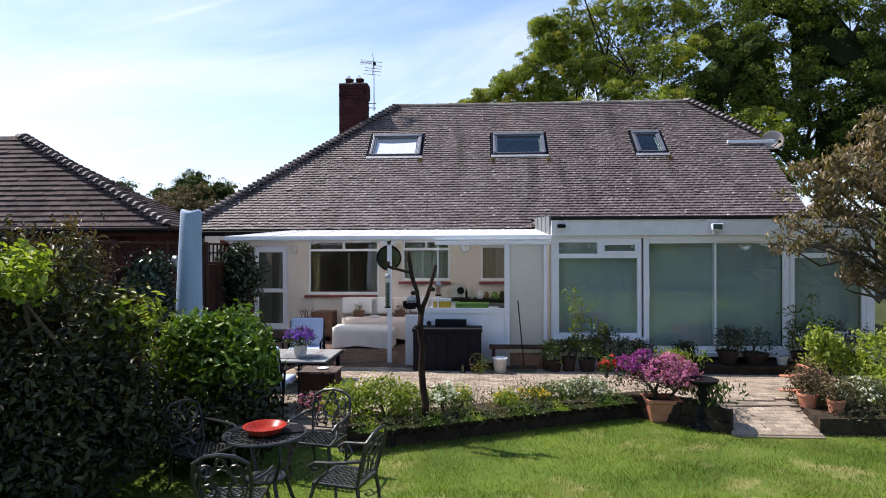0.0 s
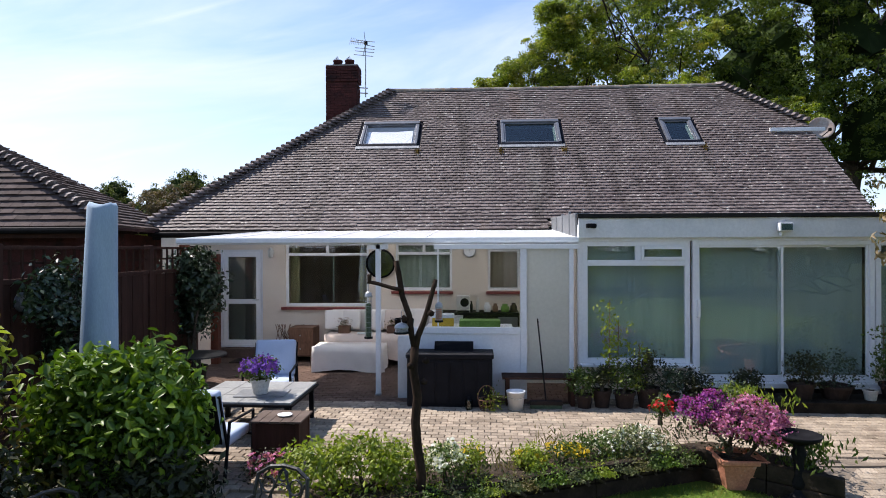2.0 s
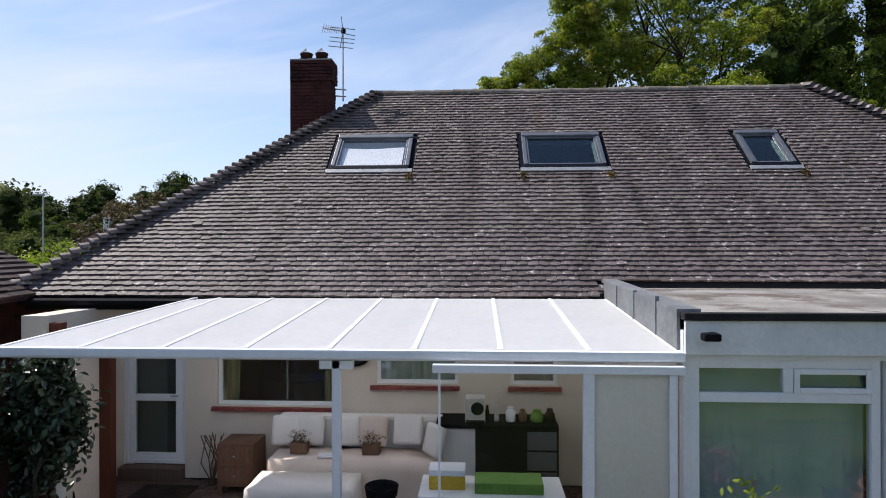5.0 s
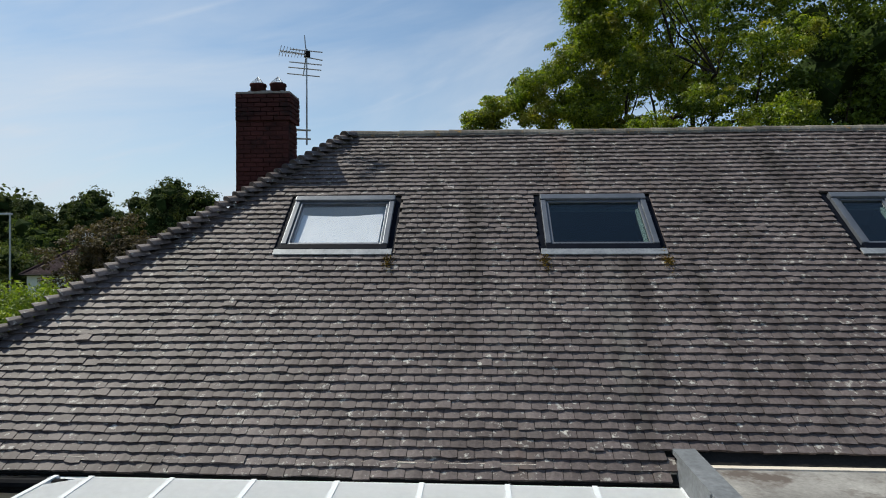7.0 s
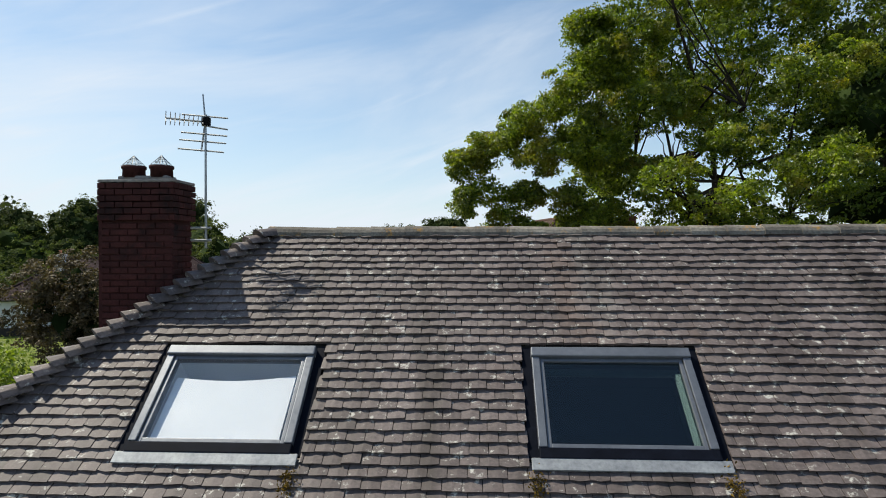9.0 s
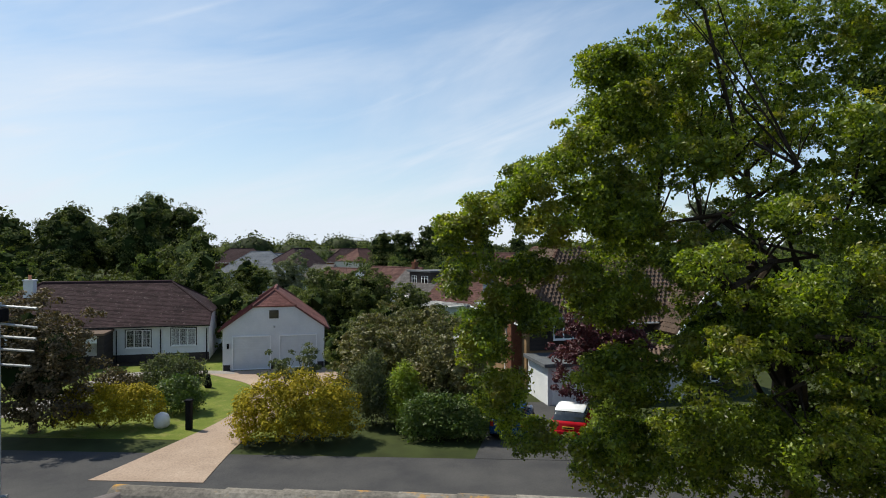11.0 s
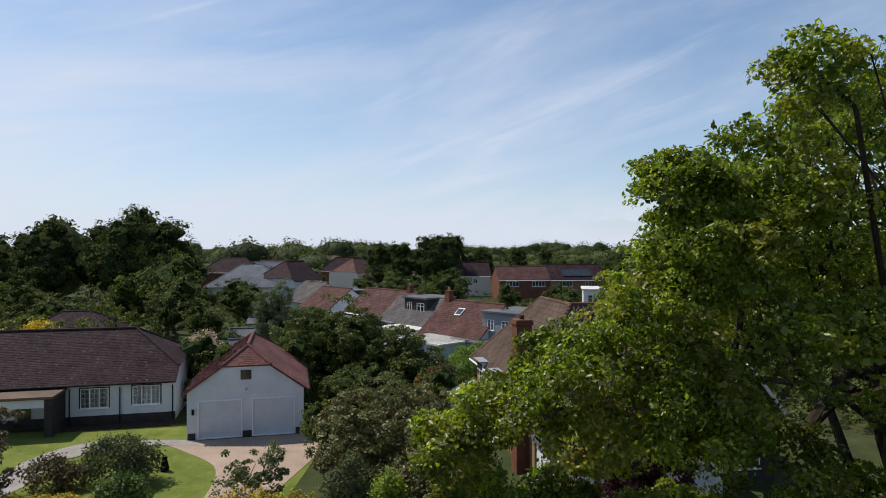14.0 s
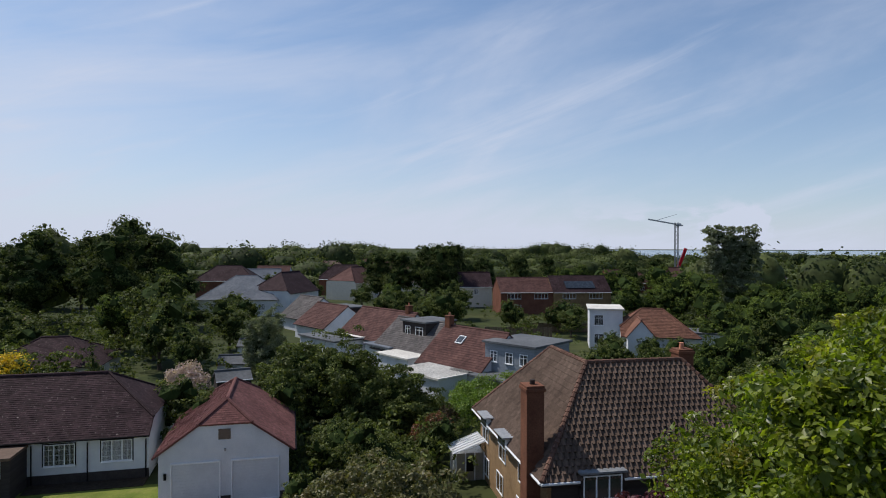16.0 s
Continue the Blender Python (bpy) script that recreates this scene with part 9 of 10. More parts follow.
# ---- fence with trellis top ----
fence = thing("fence", "dark brown close-boarded fence with open trellis top", "fence", kind="structure")
FX = -5.35
for k in range(7):
    y0 = 4.0 + k * 1.52
    part("post", boxed(FX - 0.05, y0 - 0.05, LAWN_Z, FX + 0.05, y0 + 0.05, 2.43, 0.006), M_WOOD_DARK, fence)
    if k == 6:
        break
    for j in range(10):
        part("board", boxed(FX - 0.012 + 0.006 * (j % 2), y0 + 0.05 + j * 0.142, LAWN_Z + 0.05, FX + 0.012 + 0.006 * (j % 2), y0 + 0.05 + (j + 1) * 0.142 - 0.003, 1.98), M_WOOD_DARK, fence)
    part("rail", boxed(FX - 0.025, y0 + 0.05, 1.985, FX + 0.03, y0 + 1.47, 2.04, 0.005), M_WOOD_DARK, fence)
    part("capping", boxed(FX - 0.045, y0 - 0.05, 2.37, FX + 0.045, y0 + 1.57, 2.41, 0.006), M_WOOD_DARK, fence, "weathered capping rail")
    for j in range(7):
        yy = y0 + 0.2 + j * 0.18
        part("trellis_bar", boxed(FX - 0.012, yy - 0.014, 2.04, FX + 0.012, yy + 0.014, 2.37), M_WOOD_DARK, fence)
    part("trellis_bar", boxed(FX - 0.02, y0 + 0.05, 2.2, FX - 0.012, y0 + 1.47, 2.228), M_WOOD_DARK, fence)
for y, z, r in ((8.9, 1.78, 0.11), (10.35, 2.08, 0.10), (7.6, 1.9, 0.09)):
    ob = thing("wall_ornament", "small grey metal ornament hung on the fence", "ornament", Matrix.Translation((FX + 0.06, y, z)))
    part("disc", tubed([(-0.04, 0, 0), (0.03, 0, 0.0)], r, 14), M_STEEL, ob)
    part("drop", lathed([(0.0, -0.14), (0.05, -0.1), (0.04, -0.03), (0.0, 0.0)], 10, (0, 0.05, -r * 0.6)), M_STEEL, ob)
bush("climber", "glossy dark climber beside the door", [(-5.2, 12.75, 1.95, 0.36, 0.3, 0.34), (-5.12, 12.7, 1.5, 0.36, 0.3, 0.36), (-5.25, 12.8, 1.1, 0.25, 0.25, 0.3), (-4.95, 12.65, 1.7, 0.22, 0.25, 0.26)], 520, 8, 0.10, L_CLIMB, 510, 0.09, base=(-5.15, 12.75, 0.3), full=True)
pot("plant_pot", "dark tub holding the climber", -5.15, 12.75, 0, 0.2, 0.34, M_POT_DARK)
bush("climber", "dark variegated climber on the fence", [(-5.1, 9.2, 1.75, 0.16, 0.5, 0.4), (-5.1, 9.5, 1.2, 0.16, 0.4, 0.45)], 300, 8, 0.09, L_CLIMB, 511, 0.06, base=(-5.15, 9.3, 0.0))

# ---- under the canopy ----
def cushion_box(x0, y0, z0, x1, y1, z1, r):
    bm = boxed(x0, y0, z0, x1, y1, z1, r)
    return bm


def draped(name, label, x0, y0, x1, y1, z, drop, material, seed):
    """A cloth laid over a box, hanging with folds on all sides."""
    ob = thing(name, label, "throw")
    bm = bmesh.new()
    n, per = 0, []
    g = np.random.default_rng(seed)
    corners = [(x0, y0), (x1, y0), (x1, y1), (x0, y1)]
    for i in range(4):
        a, b = Vector((*corners[i], 0)), Vector((*corners[(i + 1) % 4], 0))
        m = max(4, int((b - a).length / 0.06))
        out = Vector(((b - a).y, -(b - a).x, 0)).normalized()
        for k in range(m):
            per.append((a.lerp(b, k / m), out))
    top = [bm.verts.new((p.x, p.y, z + 0.006 * math.sin(i * 0.7))) for i, (p, o) in enumerate(per)]
    rows = [top]
    for j in range(1, 5):
        f = j / 4
        rows.append([bm.verts.new((p.x + o.x * (0.012 + 0.03 * f + 0.018 * f * math.sin(i * 1.15 + seed)), p.y + o.y * (0.012 + 0.03 * f + 0.018 * f * math.sin(i * 1.15 + seed)), z - drop * f * (1 + 0.06 * math.sin(i * 0.31 + seed)))) for i, (p, o) in enumerate(per)])
    m = len(per)
    for a, b in zip(rows, rows[1:]):
        for i in range(m):
            bm.faces.new((a[i], b[i], b[(i + 1) % m], a[(i + 1) % m]))
    bm.faces.new(top)
    part("cloth", bm, material, ob, "", True)
    return ob


daybed = thing("daybed", "corner daybed hidden under white sheets", "daybed", Matrix.Translation((-2.42, 14.7, 0)))
part("mattress", boxed(-0.92, 0.02, 0.2, 1.42, 0.62, 0.60, 0.05), M_CLOTH_WHITE, daybed)
part("chaise", boxed(-0.98, -0.68, 0.15, 0.32, 0.0, 0.46, 0.05), M_CLOTH_WHITE, daybed)
part("backrest", boxed(-1.02, 0.64, 0.1, 1.42, 0.84, 1.06, 0.06), M_CLOTH_WHITE, daybed, "white covered backrest")
for sx in (-0.88, 1.3):
    for sy in (0.1, 0.55):
        part("foot", boxed(sx - 0.03, sy - 0.03, 0, sx + 0.03, sy + 0.03, 0.2), M_BLACK, daybed)
for sx in (-0.88, 0.22):
    part("foot", boxed(sx - 0.03, -0.62, 0, sx + 0.03, -0.56, 0.15), M_BLACK, daybed)
draped("throw", "cream sheet draped over the long seat", -3.38, 14.70, -0.98, 15.30, 0.615, 0.5, M_CLOTH, 5)
draped("throw", "white sheet draped to the floor over the chaise", -3.44, 14.0, -2.08, 14.66, 0.475, 0.45, M_CLOTH_WHITE, 8)
for x, y, z, rx, rz, m in ((-3.28, 15.18, 0.66, -14, 4, M_CLOTH_WHITE), (-2.95, 15.2, 0.66, -12, -3, M_CLOTH_WHITE), (-2.42, 15.2, 0.66, -14, 3, M_CLOTH_WHITE), (-2.02, 15.2, 0.66, -12, -5, M_CLOTH), (-1.52, 15.16, 0.70, -16, -6, M_CLOTH_WHITE), (-1.16, 14.85, 0.66, -14, -58, M_CLOTH_WHITE)):
    c = thing("cushion", "plump pale cushion propped on the daybed", "cushion", pose(x, y, z, rx, 0, rz), "cushions on the daybed")
    part("pad", boxed(-0.21, -0.05, 0, 0.21, 0.07, 0.42, 0.05), m, c, "", True)
pad = thing("note_pad", "small white notebook on the daybed", "notebook", pose(-2.6, 14.85, 0.625, 0, 0, 4))
part("page_block", boxed(-0.12, -0.08, 0, 0.12, 0.08, 0.025, 0.004), M_UPVC, pad)
for x in (-3.02, -2.0):
    pb = thing("flower_box", "small wooden box of dried pink flowers", "flower box", Matrix.Translation((x, 14.98, 0.625)))
    part("box", boxed(-0.12, -0.07, 0, 0.12, 0.07, 0.15, 0.004), M_WOOD, pb)
    g3 = np.random.default_rng(int(520 - x * 10))
    leaves("blossom", np.column_stack((g3.normal(0, 0.07, 120), g3.normal(0, 0.04, 120), g3.uniform(0.12, 0.32, 120))), g3.normal(0, 1, (120, 3)), 0.04, F_BLOSSOM, pb, rng=g3)
    leaves("foliage", np.column_stack((g3.normal(0, 0.07, 120), g3.normal(0, 0.04, 120), g3.uniform(0.1, 0.27, 120))), g3.normal(0, 1, (120, 3)), 0.04, L_OLIVE, pb, rng=g3)
chest = thing("drawer_chest", "brown wooden chest of two drawers", "chest", Matrix.Translation((-3.95, 15.2, 0)))
part("carcass", boxed(-0.26, -0.22, 0.12, 0.26, 0.3, 0.72, 0.01), M_WOOD, chest)
for z in (0.16, 0.44):
    dr = part("drawer", boxed(-0.22, -0.24, z, 0.22, -0.22, z + 0.24, 0.006), M_WOOD, chest)
    part("knob", lathed([(0.012, 0), (0.02, 0.02), (0.0, 0.03)], 8, (0, -0.26, z + 0.11)), M_STEEL, dr)
for sx in (-0.23, 0.23):
    part("foot", boxed(sx - 0.03, -0.2, 0, sx + 0.03, 0.28, 0.12), M_WOOD, chest)
rug = thing("straw_ornament", "bundle of dried twigs leaning by the wall", "ornament", Matrix.Translation((-4.45, 15.35, 0)))
bm = bmesh.new()
g4 = np.random.default_rng(9)
for k in range(12):
    tube(bm, [(g4.normal(0, 0.03), 0, 0.0), (g4.normal(0, 0.12), g4.normal(0, 0.05), 0.35), (g4.normal(0.05, 0.16), g4.normal(0, 0.06), 0.75)], 0.008, 4)
tagged(part("twig", bm, M_WOOD, rug), kind="stuff")
counter = thing("kitchen_counter", "dark outdoor kitchen counter with drawers", "counter", Matrix.Translation((-0.25, 15.28, 0)))
part("worktop", boxed(-0.85, -0.32, 1.0, 0.85, 0.3, 1.05, 0.008), M_BLACK, counter)
part("carcass", boxed(-0.3, -0.28, 0.0, 0.85, 0.3, 1.0), M_BLACK_PLASTIC, counter)
part("white_cupboard", boxed(-0.85, -0.29, 0.0, -0.3, 0.3, 0.99, 0.006), M_UPVC_OLD, counter, "white cupboard unit")
for i in range(3):
    part("drawer", boxed(0.42, -0.30, 0.15 + i * 0.28, 0.82, -0.28, 0.4 + i * 0.28, 0.006), M_ALU, counter, "grey drawer front")
machine = thing("coffee_machine", "silver and black coffee machine", "coffee machine", Matrix.Translation((-0.55, 15.2, 1.05)))
part("body", boxed(-0.14, -0.12, 0.0, 0.14, 0.15, 0.34, 0.02), M_CERAMIC, machine)
part("front", lathed([(0.09, 0), (0.09, 0.02), (0.0, 0.022)], 16), M_BLACK, machine).matrix_local = pose(0.03, -0.12, 0.2, 90)
part("drip_tray", boxed(-0.13, -0.22, 0.0, 0.13, -0.12, 0.04, 0.006), M_BLACK, machine)
for x, r, h, m, lab in ((-0.25, 0.035, 0.27, M_CERAMIC, "white pump bottle on the counter"), (-0.05, 0.07, 0.18, M_UPVC, "white canister on the counter"), (0.12, 0.06, 0.15, M_WOOD, "brown jar on the counter"), (0.32, 0.09, 0.14, M_GREEN, "green bowl on the counter"), (0.5, 0.07, 0.16, M_POT_DARK, "dark jug on the counter"), (-0.38, 0.03, 0.2, M_BLACK, "dark bottle on the counter")):
    ob = thing("jar", lab, "jar", Matrix.Translation((x, 15.2, 1.05)))
    part("body", lathed([(r * 0.9, 0), (r, h * 0.1), (r, h * 0.75), (r * 0.6, h * 0.88), (r * 0.6, h)], 14), m, ob, "", True)
    part("lid", lathed([(r * 0.65, h), (r * 0.65, h + 0.02), (0.0, h + 0.025)], 12), m, ob)
bowl2 = thing("bowl", "black wire-handled bowl on the screen's end post", "bowl", Matrix.Translation((-1.43, 12.3, 1.08)))
part("body", lathed([(0.10, 0), (0.15, 0.05), (0.16, 0.13), (0.165, 0.14), (0.145, 0.14), (0.13, 0.06), (0.0, 0.03)], 22), M_BLACK, bowl2, "", True)
part("handle", tubed([(0.15 * math.cos(a * 0.2618), 0, 0.14 + 0.02 * math.sin(a * 0.2618)) for a in range(13)], 0.008, 5), M_BLACK, bowl2)
worktable = thing("folding_table", "white folding table behind the screen", "table", Matrix.Translation((-0.35, 12.75, 0)))
part("top", boxed(-0.75, -0.3, 1.02, 0.7, 0.3, 1.06, 0.008), M_UPVC, worktable)
for sx in (-0.68, 0.63):
    for sy in (-0.25, 0.25):
        part("leg", tubed([(sx, sy, 0), (sx, sy, 1.02)], 0.018, 6), M_STEEL, worktable)
gt = thing("seed_tray", "bright green plastic seed tray", "tray", Matrix.Translation((-0.2, 12.7, 1.06)))
part("tray", boxed(-0.34, -0.16, 0, 0.34, 0.16, 0.11, 0.012), M_GREEN, gt)
yb = thing("box", "yellow and white carton on the table", "box", Matrix.Translation((-0.82, 12.75, 1.06)))
part("carton", boxed(-0.18, -0.12, 0, 0.18, 0.12, 0.14, 0.006), M_YELLOW, yb)
part("lid", boxed(-0.185, -0.125, 0.14, 0.185, 0.125, 0.2, 0.006), M_UPVC, yb)
mirror = thing("wall_mirror", "round dark-framed mirror on the cream wall", "mirror", Matrix.Translation((-2.36, 15.58, 2.05)))
m_mir = mat("mirror_face", (0.20, 0.22, 0.21), (0.25, 0.26, 0.25), 0.06, metal=1.0, bump=0.0, grain=0.01)
part("frame", tubed([(0.30 * math.cos(a * 0.2618), -0.02, 0.30 * math.sin(a * 0.2618)) for a in range(25)], 0.022, 8), M_BLACK, mirror)
part("face", tubed([(0, -0.012, 0), (0, 0.0, 0)], 0.29, 32), m_mir, mirror)
lampw = thing("wall_lamp", "white lantern wall lamp beside the door", "wall lamp", Matrix.Translation((-4.75, 15.55, 2.2)))
part("bracket", tubed([(0, 0.05, 0.0), (0, -0.05, 0.02), (0, -0.1, 0.1)], 0.012, 6), M_UPVC, lampw)
part("lantern", lathed([(0.03, -0.05), (0.055, 0.0), (0.07, 0.12), (0.02, 0.17), (0.0, 0.19)], 8, (0, -0.1, 0.02)), M_FROST, lampw)
clock = thing("wall_clock", "round pale wall clock under the canopy", "clock", Matrix.Translation((-0.42, 15.58, 2.32)))
part("face", tubed([(0, -0.03, 0), (0, 0.02, 0)], 0.13, 24), M_UPVC, clock)
part("rim", tubed([(0.13 * math.cos(a * 0.2618), -0.03, 0.13 * math.sin(a * 0.2618)) for a in range(25)], 0.012, 6), M_STEEL, clock)
part("pointer", boxed(-0.006, -0.036, 0, 0.006, -0.031, 0.09), M_BLACK, clock)

side = thing("side_wall", "cream rendered return wall with a red-brown timber post", "wall", kind="structure")
part("panel", boxed(-6.3, 13.95, -0.05, -5.74, 14.70, 2.25), M_RENDER, side)
part("post", boxed(-5.74, 14.66, 0.0, -5.58, 14.80, 2.27, 0.006), M_WOOD_RED, side, "red-brown timber post")

# ---- beside the screen ----
sb = thing("storage_box", "black resin garden storage box", "storage box", Matrix.Translation((-0.65, 11.72, 0)))
part("body", boxed(-0.64, -0.24, 0, 0.64, 0.26, 0.72, 0.015), M_BLACK_PLASTIC, sb)
part("lid", boxed(-0.66, -0.26, 0.72, 0.66, 0.28, 0.79, 0.02), M_BLACK_PLASTIC, sb)
for i in range(6):
    part("panel_rib", boxed(-0.6 + i * 0.205, -0.25, 0.05, -0.6 + i * 0.205 + 0.17, -0.24, 0.68, 0.006), M_BLACK_PLASTIC, sb)
bbq = thing("barbecue", "black kettle barbecue behind the storage box", "barbecue", Matrix.Translation((-0.6, 11.9, 0.79)))
bm = bmesh.new()
n = 14
rings = []
for x in (-0.3, 0.3):
    rings.append([bm.verts.new((x, 0.02 + 0.13 * math.cos(math.pi * k / n), 0.13 * math.sin(math.pi * k / n))) for k in range(n + 1)])
for k in range(n):
    bm.faces.new((rings[0][k], rings[1][k], rings[1][k + 1], rings[0][k + 1]))
bm.faces.new(rings[0]), bm.faces.new(rings[1][::-1])
part("lid", bm, M_BLACK, bbq, "", True)
bench = thing("bench", "dark slatted wooden bench", "bench", Matrix.Translation((0.72, 11.78, 0)))
for i in range(4):
    part("slat", boxed(-0.58, -0.2 + i * 0.1, 0.40, 0.55, -0.2 + i * 0.1 + 0.085, 0.43, 0.005), M_WOOD_DARK, bench)
for sx in (-0.5, 0.47):
    part("leg", boxed(sx - 0.03, -0.18, 0, sx + 0.03, 0.16, 0.40, 0.005), M_WOOD_DARK, bench)
bk = thing("bucket", "white plastic bucket of soil on the patio", "bucket", Matrix.Translation((0.33, 11.42, 0)))
part("body", lathed([(0.105, 0), (0.135, 0.25), (0.142, 0.25), (0.142, 0.27), (0.125, 0.27), (0.12, 0.2)], 22), M_UPVC, bk, "", True)
part("handle", tubed([(-0.135, 0, 0.25), (-0.12, -0.1, 0.2), (0, -0.15, 0.17), (0.12, -0.1, 0.2), (0.135, 0, 0.25)], 0.004, 5), M_STEEL, bk)
br = thing("broom", "broom with a long handle and dull green bristles", "broom", Matrix.Translation((0.78, 11.5, 0)))
part("handle", tubed([(0.0, 0.0, 0.1), (-0.1, 0.25, 1.3)], 0.012, 7), M_BLACK, br)
part("head", boxed(-0.24, -0.05, 0.05, 0.24, 0.05, 0.11, 0.01), M_POT_DARK, br)
part("bristle_block", boxed(-0.23, -0.045, 0.0, 0.23, 0.045, 0.05), M_DULL_GREEN, br)
bs = thing("basket", "wire basket with hoop handle and trailing plant", "basket", Matrix.Translation((-0.1, 11.35, 0)))
for k in range(12):
    a = k * 0.5236
    part("wire", tubed([(0.09 * math.cos(a), 0.09 * math.sin(a), 0), (0.13 * math.cos(a), 0.13 * math.sin(a), 0.16)], 0.005, 4), M_WOOD, bs)
for z, r in ((0.01, 0.09), (0.08, 0.11), (0.16, 0.13)):
    part("ring", tubed([(r * math.cos(a * 0.5236), r * math.sin(a * 0.5236), z) for a in range(13)], 0.006, 5), M_WOOD, bs)
part("hoop", tubed([(0.13 * math.cos(a * 0.2618), 0, 0.16 + 0.2 * math.sin(a * 0.2618)) for a in range(13)], 0.007, 5), M_WOOD, bs)
g5 = np.random.default_rng(66)
leaves("foliage", np.column_stack((g5.normal(0.08, 0.08, 160), g5.normal(-0.05, 0.07, 160), np.abs(g5.normal(0.15, 0.08, 160)))), g5.normal(0, 1, (160, 3)), 0.045, L_LIME, bs, rng=g5)
ln = thing("lantern", "small dark glass lantern", "lantern", Matrix.Translation((-0.36, 11.38, 0)))
part("glass", lathed([(0.05, 0), (0.055, 0.02), (0.055, 0.13), (0.04, 0.15)], 12), M_GLASS_DARK, ln)
part("top", lathed([(0.05, 0.15), (0.03, 0.18), (0.0, 0.19)], 12), M_BLACK, ln)
hm = thing("doormat", "dark brown doormat at the back door", "doormat", Matrix.Translation((-5.0, 15.0, 0.012)))
part("mat_pad", boxed(-0.4, -0.25, 0, 0.4, 0.25, 0.015, 0.004), M_STONE_DARK, hm)

# unseen tree added beside the view only to cast shade on the corner
tree("tree", "small tree out of view, added to shade the corner of the garden", (-8.8, 6.7, -0.3), [(-7.9, 6.2, 4.9, 1.2, 1.2, 0.9), (-8.8, 6.7, 5.4, 1.3, 1.2, 1.1), (-8.0, 5.3, 4.6, 1.0, 1.0, 0.8)], 0.12, 320, 40, 0.2, L_FAR, 605, 0.35, core=0.48)

# ---- behind the camera: hedge and trees that the glass reflects ----
bush("hedge", "tall mixed hedge closing the garden", [(x, -12 + 0.6 * math.sin(x), 1.4, 1.6, 1.0, 1.7) for x in np.arange(-9, 14, 2.0)], 1800, 8, 0.22, L_MID, 601, 0.2, base=(2, -12, -0.3))
bush("shrub", "yellow-flowering shrub at the end of the garden", [(5.0, -8.0, 1.0, 1.3, 1.0, 1.1), (9.0, -7, 1.4, 1.5, 1.2, 1.5)], 700, 8, 0.14, L_LIME, 602, 0.12, base=(6.5, -7.6, -0.3))
tree("tree", "leafy tree at the end of the garden", (9, -16, -0.3), [(9, -16, 6, 4, 3.5, 3.2), (5, -16.5, 5, 3, 3, 2.6), (13, -16, 5.5, 3.2, 3, 3)], 0.25, 200, 50, 0.4, L_FAR_LIGHT, 603, 0.8)
tree("tree", "dark tree at the end of the garden", (-4, -17, -0.3), [(-4, -17, 6.5, 4, 3.5, 3.6), (-8, -16.5, 5, 3, 3, 2.8), (0, -17, 5, 3, 3, 2.8)], 0.25, 200, 50, 0.4, L_FAR, 604, 0.8)

# ---- front gardens and road ----
def slab(name, label, outline, z0, z1, material, category="path"):
    bm = bmesh.new()
    prism(bm, outline, z0, z1)
    return tagged(part(name, bm, material), label, category, kind="structure")


def curve_pts(pts, n=8):
    """A smooth line through points (Catmull-Rom)."""
    out = []
    P = [pts[0]] + list(pts) + [pts[-1]]
    for i in range(1, len(P) - 2):
        for k in range(n):
            t = k / n
            out.append(tuple(0.5 * (2 * P[i][j] + (P[i + 1][j] - P[i - 1][j]) * t + (2 * P[i - 1][j] - 5 * P[i][j] + 4 * P[i + 1][j] - P[i + 2][j]) * t * t + (3 * P[i][j] - P[i - 1][j] - 3 * P[i + 1][j] + P[i + 2][j]) * t ** 3) for j in (0, 1)))
    return out + [tuple(pts[-1])]


slab("front_lawn", "mown front lawn across the street", [(-60, 43.0), (-9, 43.0), (-9.5, 61), (-20, 62), (-36, 58), (-60, 50)], 0.1, 0.215, M_FRONT_LAWN, "lawn")
left = curve_pts([(-14.6, 38), (-13.9, 41), (-13.0, 46), (-13.2, 50), (-14.4, 54), (-17.2, 56.4), (-19.0, 57.6)])
right_e = curve_pts([(-10.2, 58.9), (-9.4, 57), (-9.9, 52), (-10.6, 46), (-10.6, 42), (-10.2, 38)])
slab("drive", "pinkish gravel drive curving to the garage", right_e[::-1] + [(-11.2, 60.2), (-18.0, 58.3)][0:0] + [(-11.3, 60.4), (-18.2, 58.3)] + left[::-1], 0.1, 0.235, M_GRAVEL, "drive")
pa = curve_pts([(-17.4, 58.6), (-21, 58.4), (-24.2, 57.5), (-25.4, 54.5), (-24.9, 51), (-25.3, 46)])
pb = curve_pts([(-23.6, 46), (-22.8, 51.0), (-23.4, 54.2), (-22.2, 56.3), (-20, 57.4), (-16.8, 57.5)])
bm = bmesh.new()
va = [bm.verts.new((*q, 0.245)) for q in pa]
vb = [bm.verts.new((*q, 0.245)) for q in pb[::-1]]
for i in range(len(va) - 1):
    bm.faces.new((va[i], va[i + 1], vb[i + 1], vb[i]))
bmesh.ops.recalc_face_normals(bm, faces=bm.faces)
tagged(part("garden_path", bm, M_PATH), "grey path round the front lawn", "path", kind="structure")
slab("road", "grey asphalt road with worn edges", [(-80, 35), (60, 35), (60, 41.2), (-80, 41.2)], 0.05, 0.21, M_ASPHALT, "road")
slab("parking", "asphalt forecourt in front of the brick house", [(-0.2, 41.2), (8, 41.2), (8, 51.5), (1.2, 50.5)], 0.05, 0.225, M_ASPHALT, "drive")


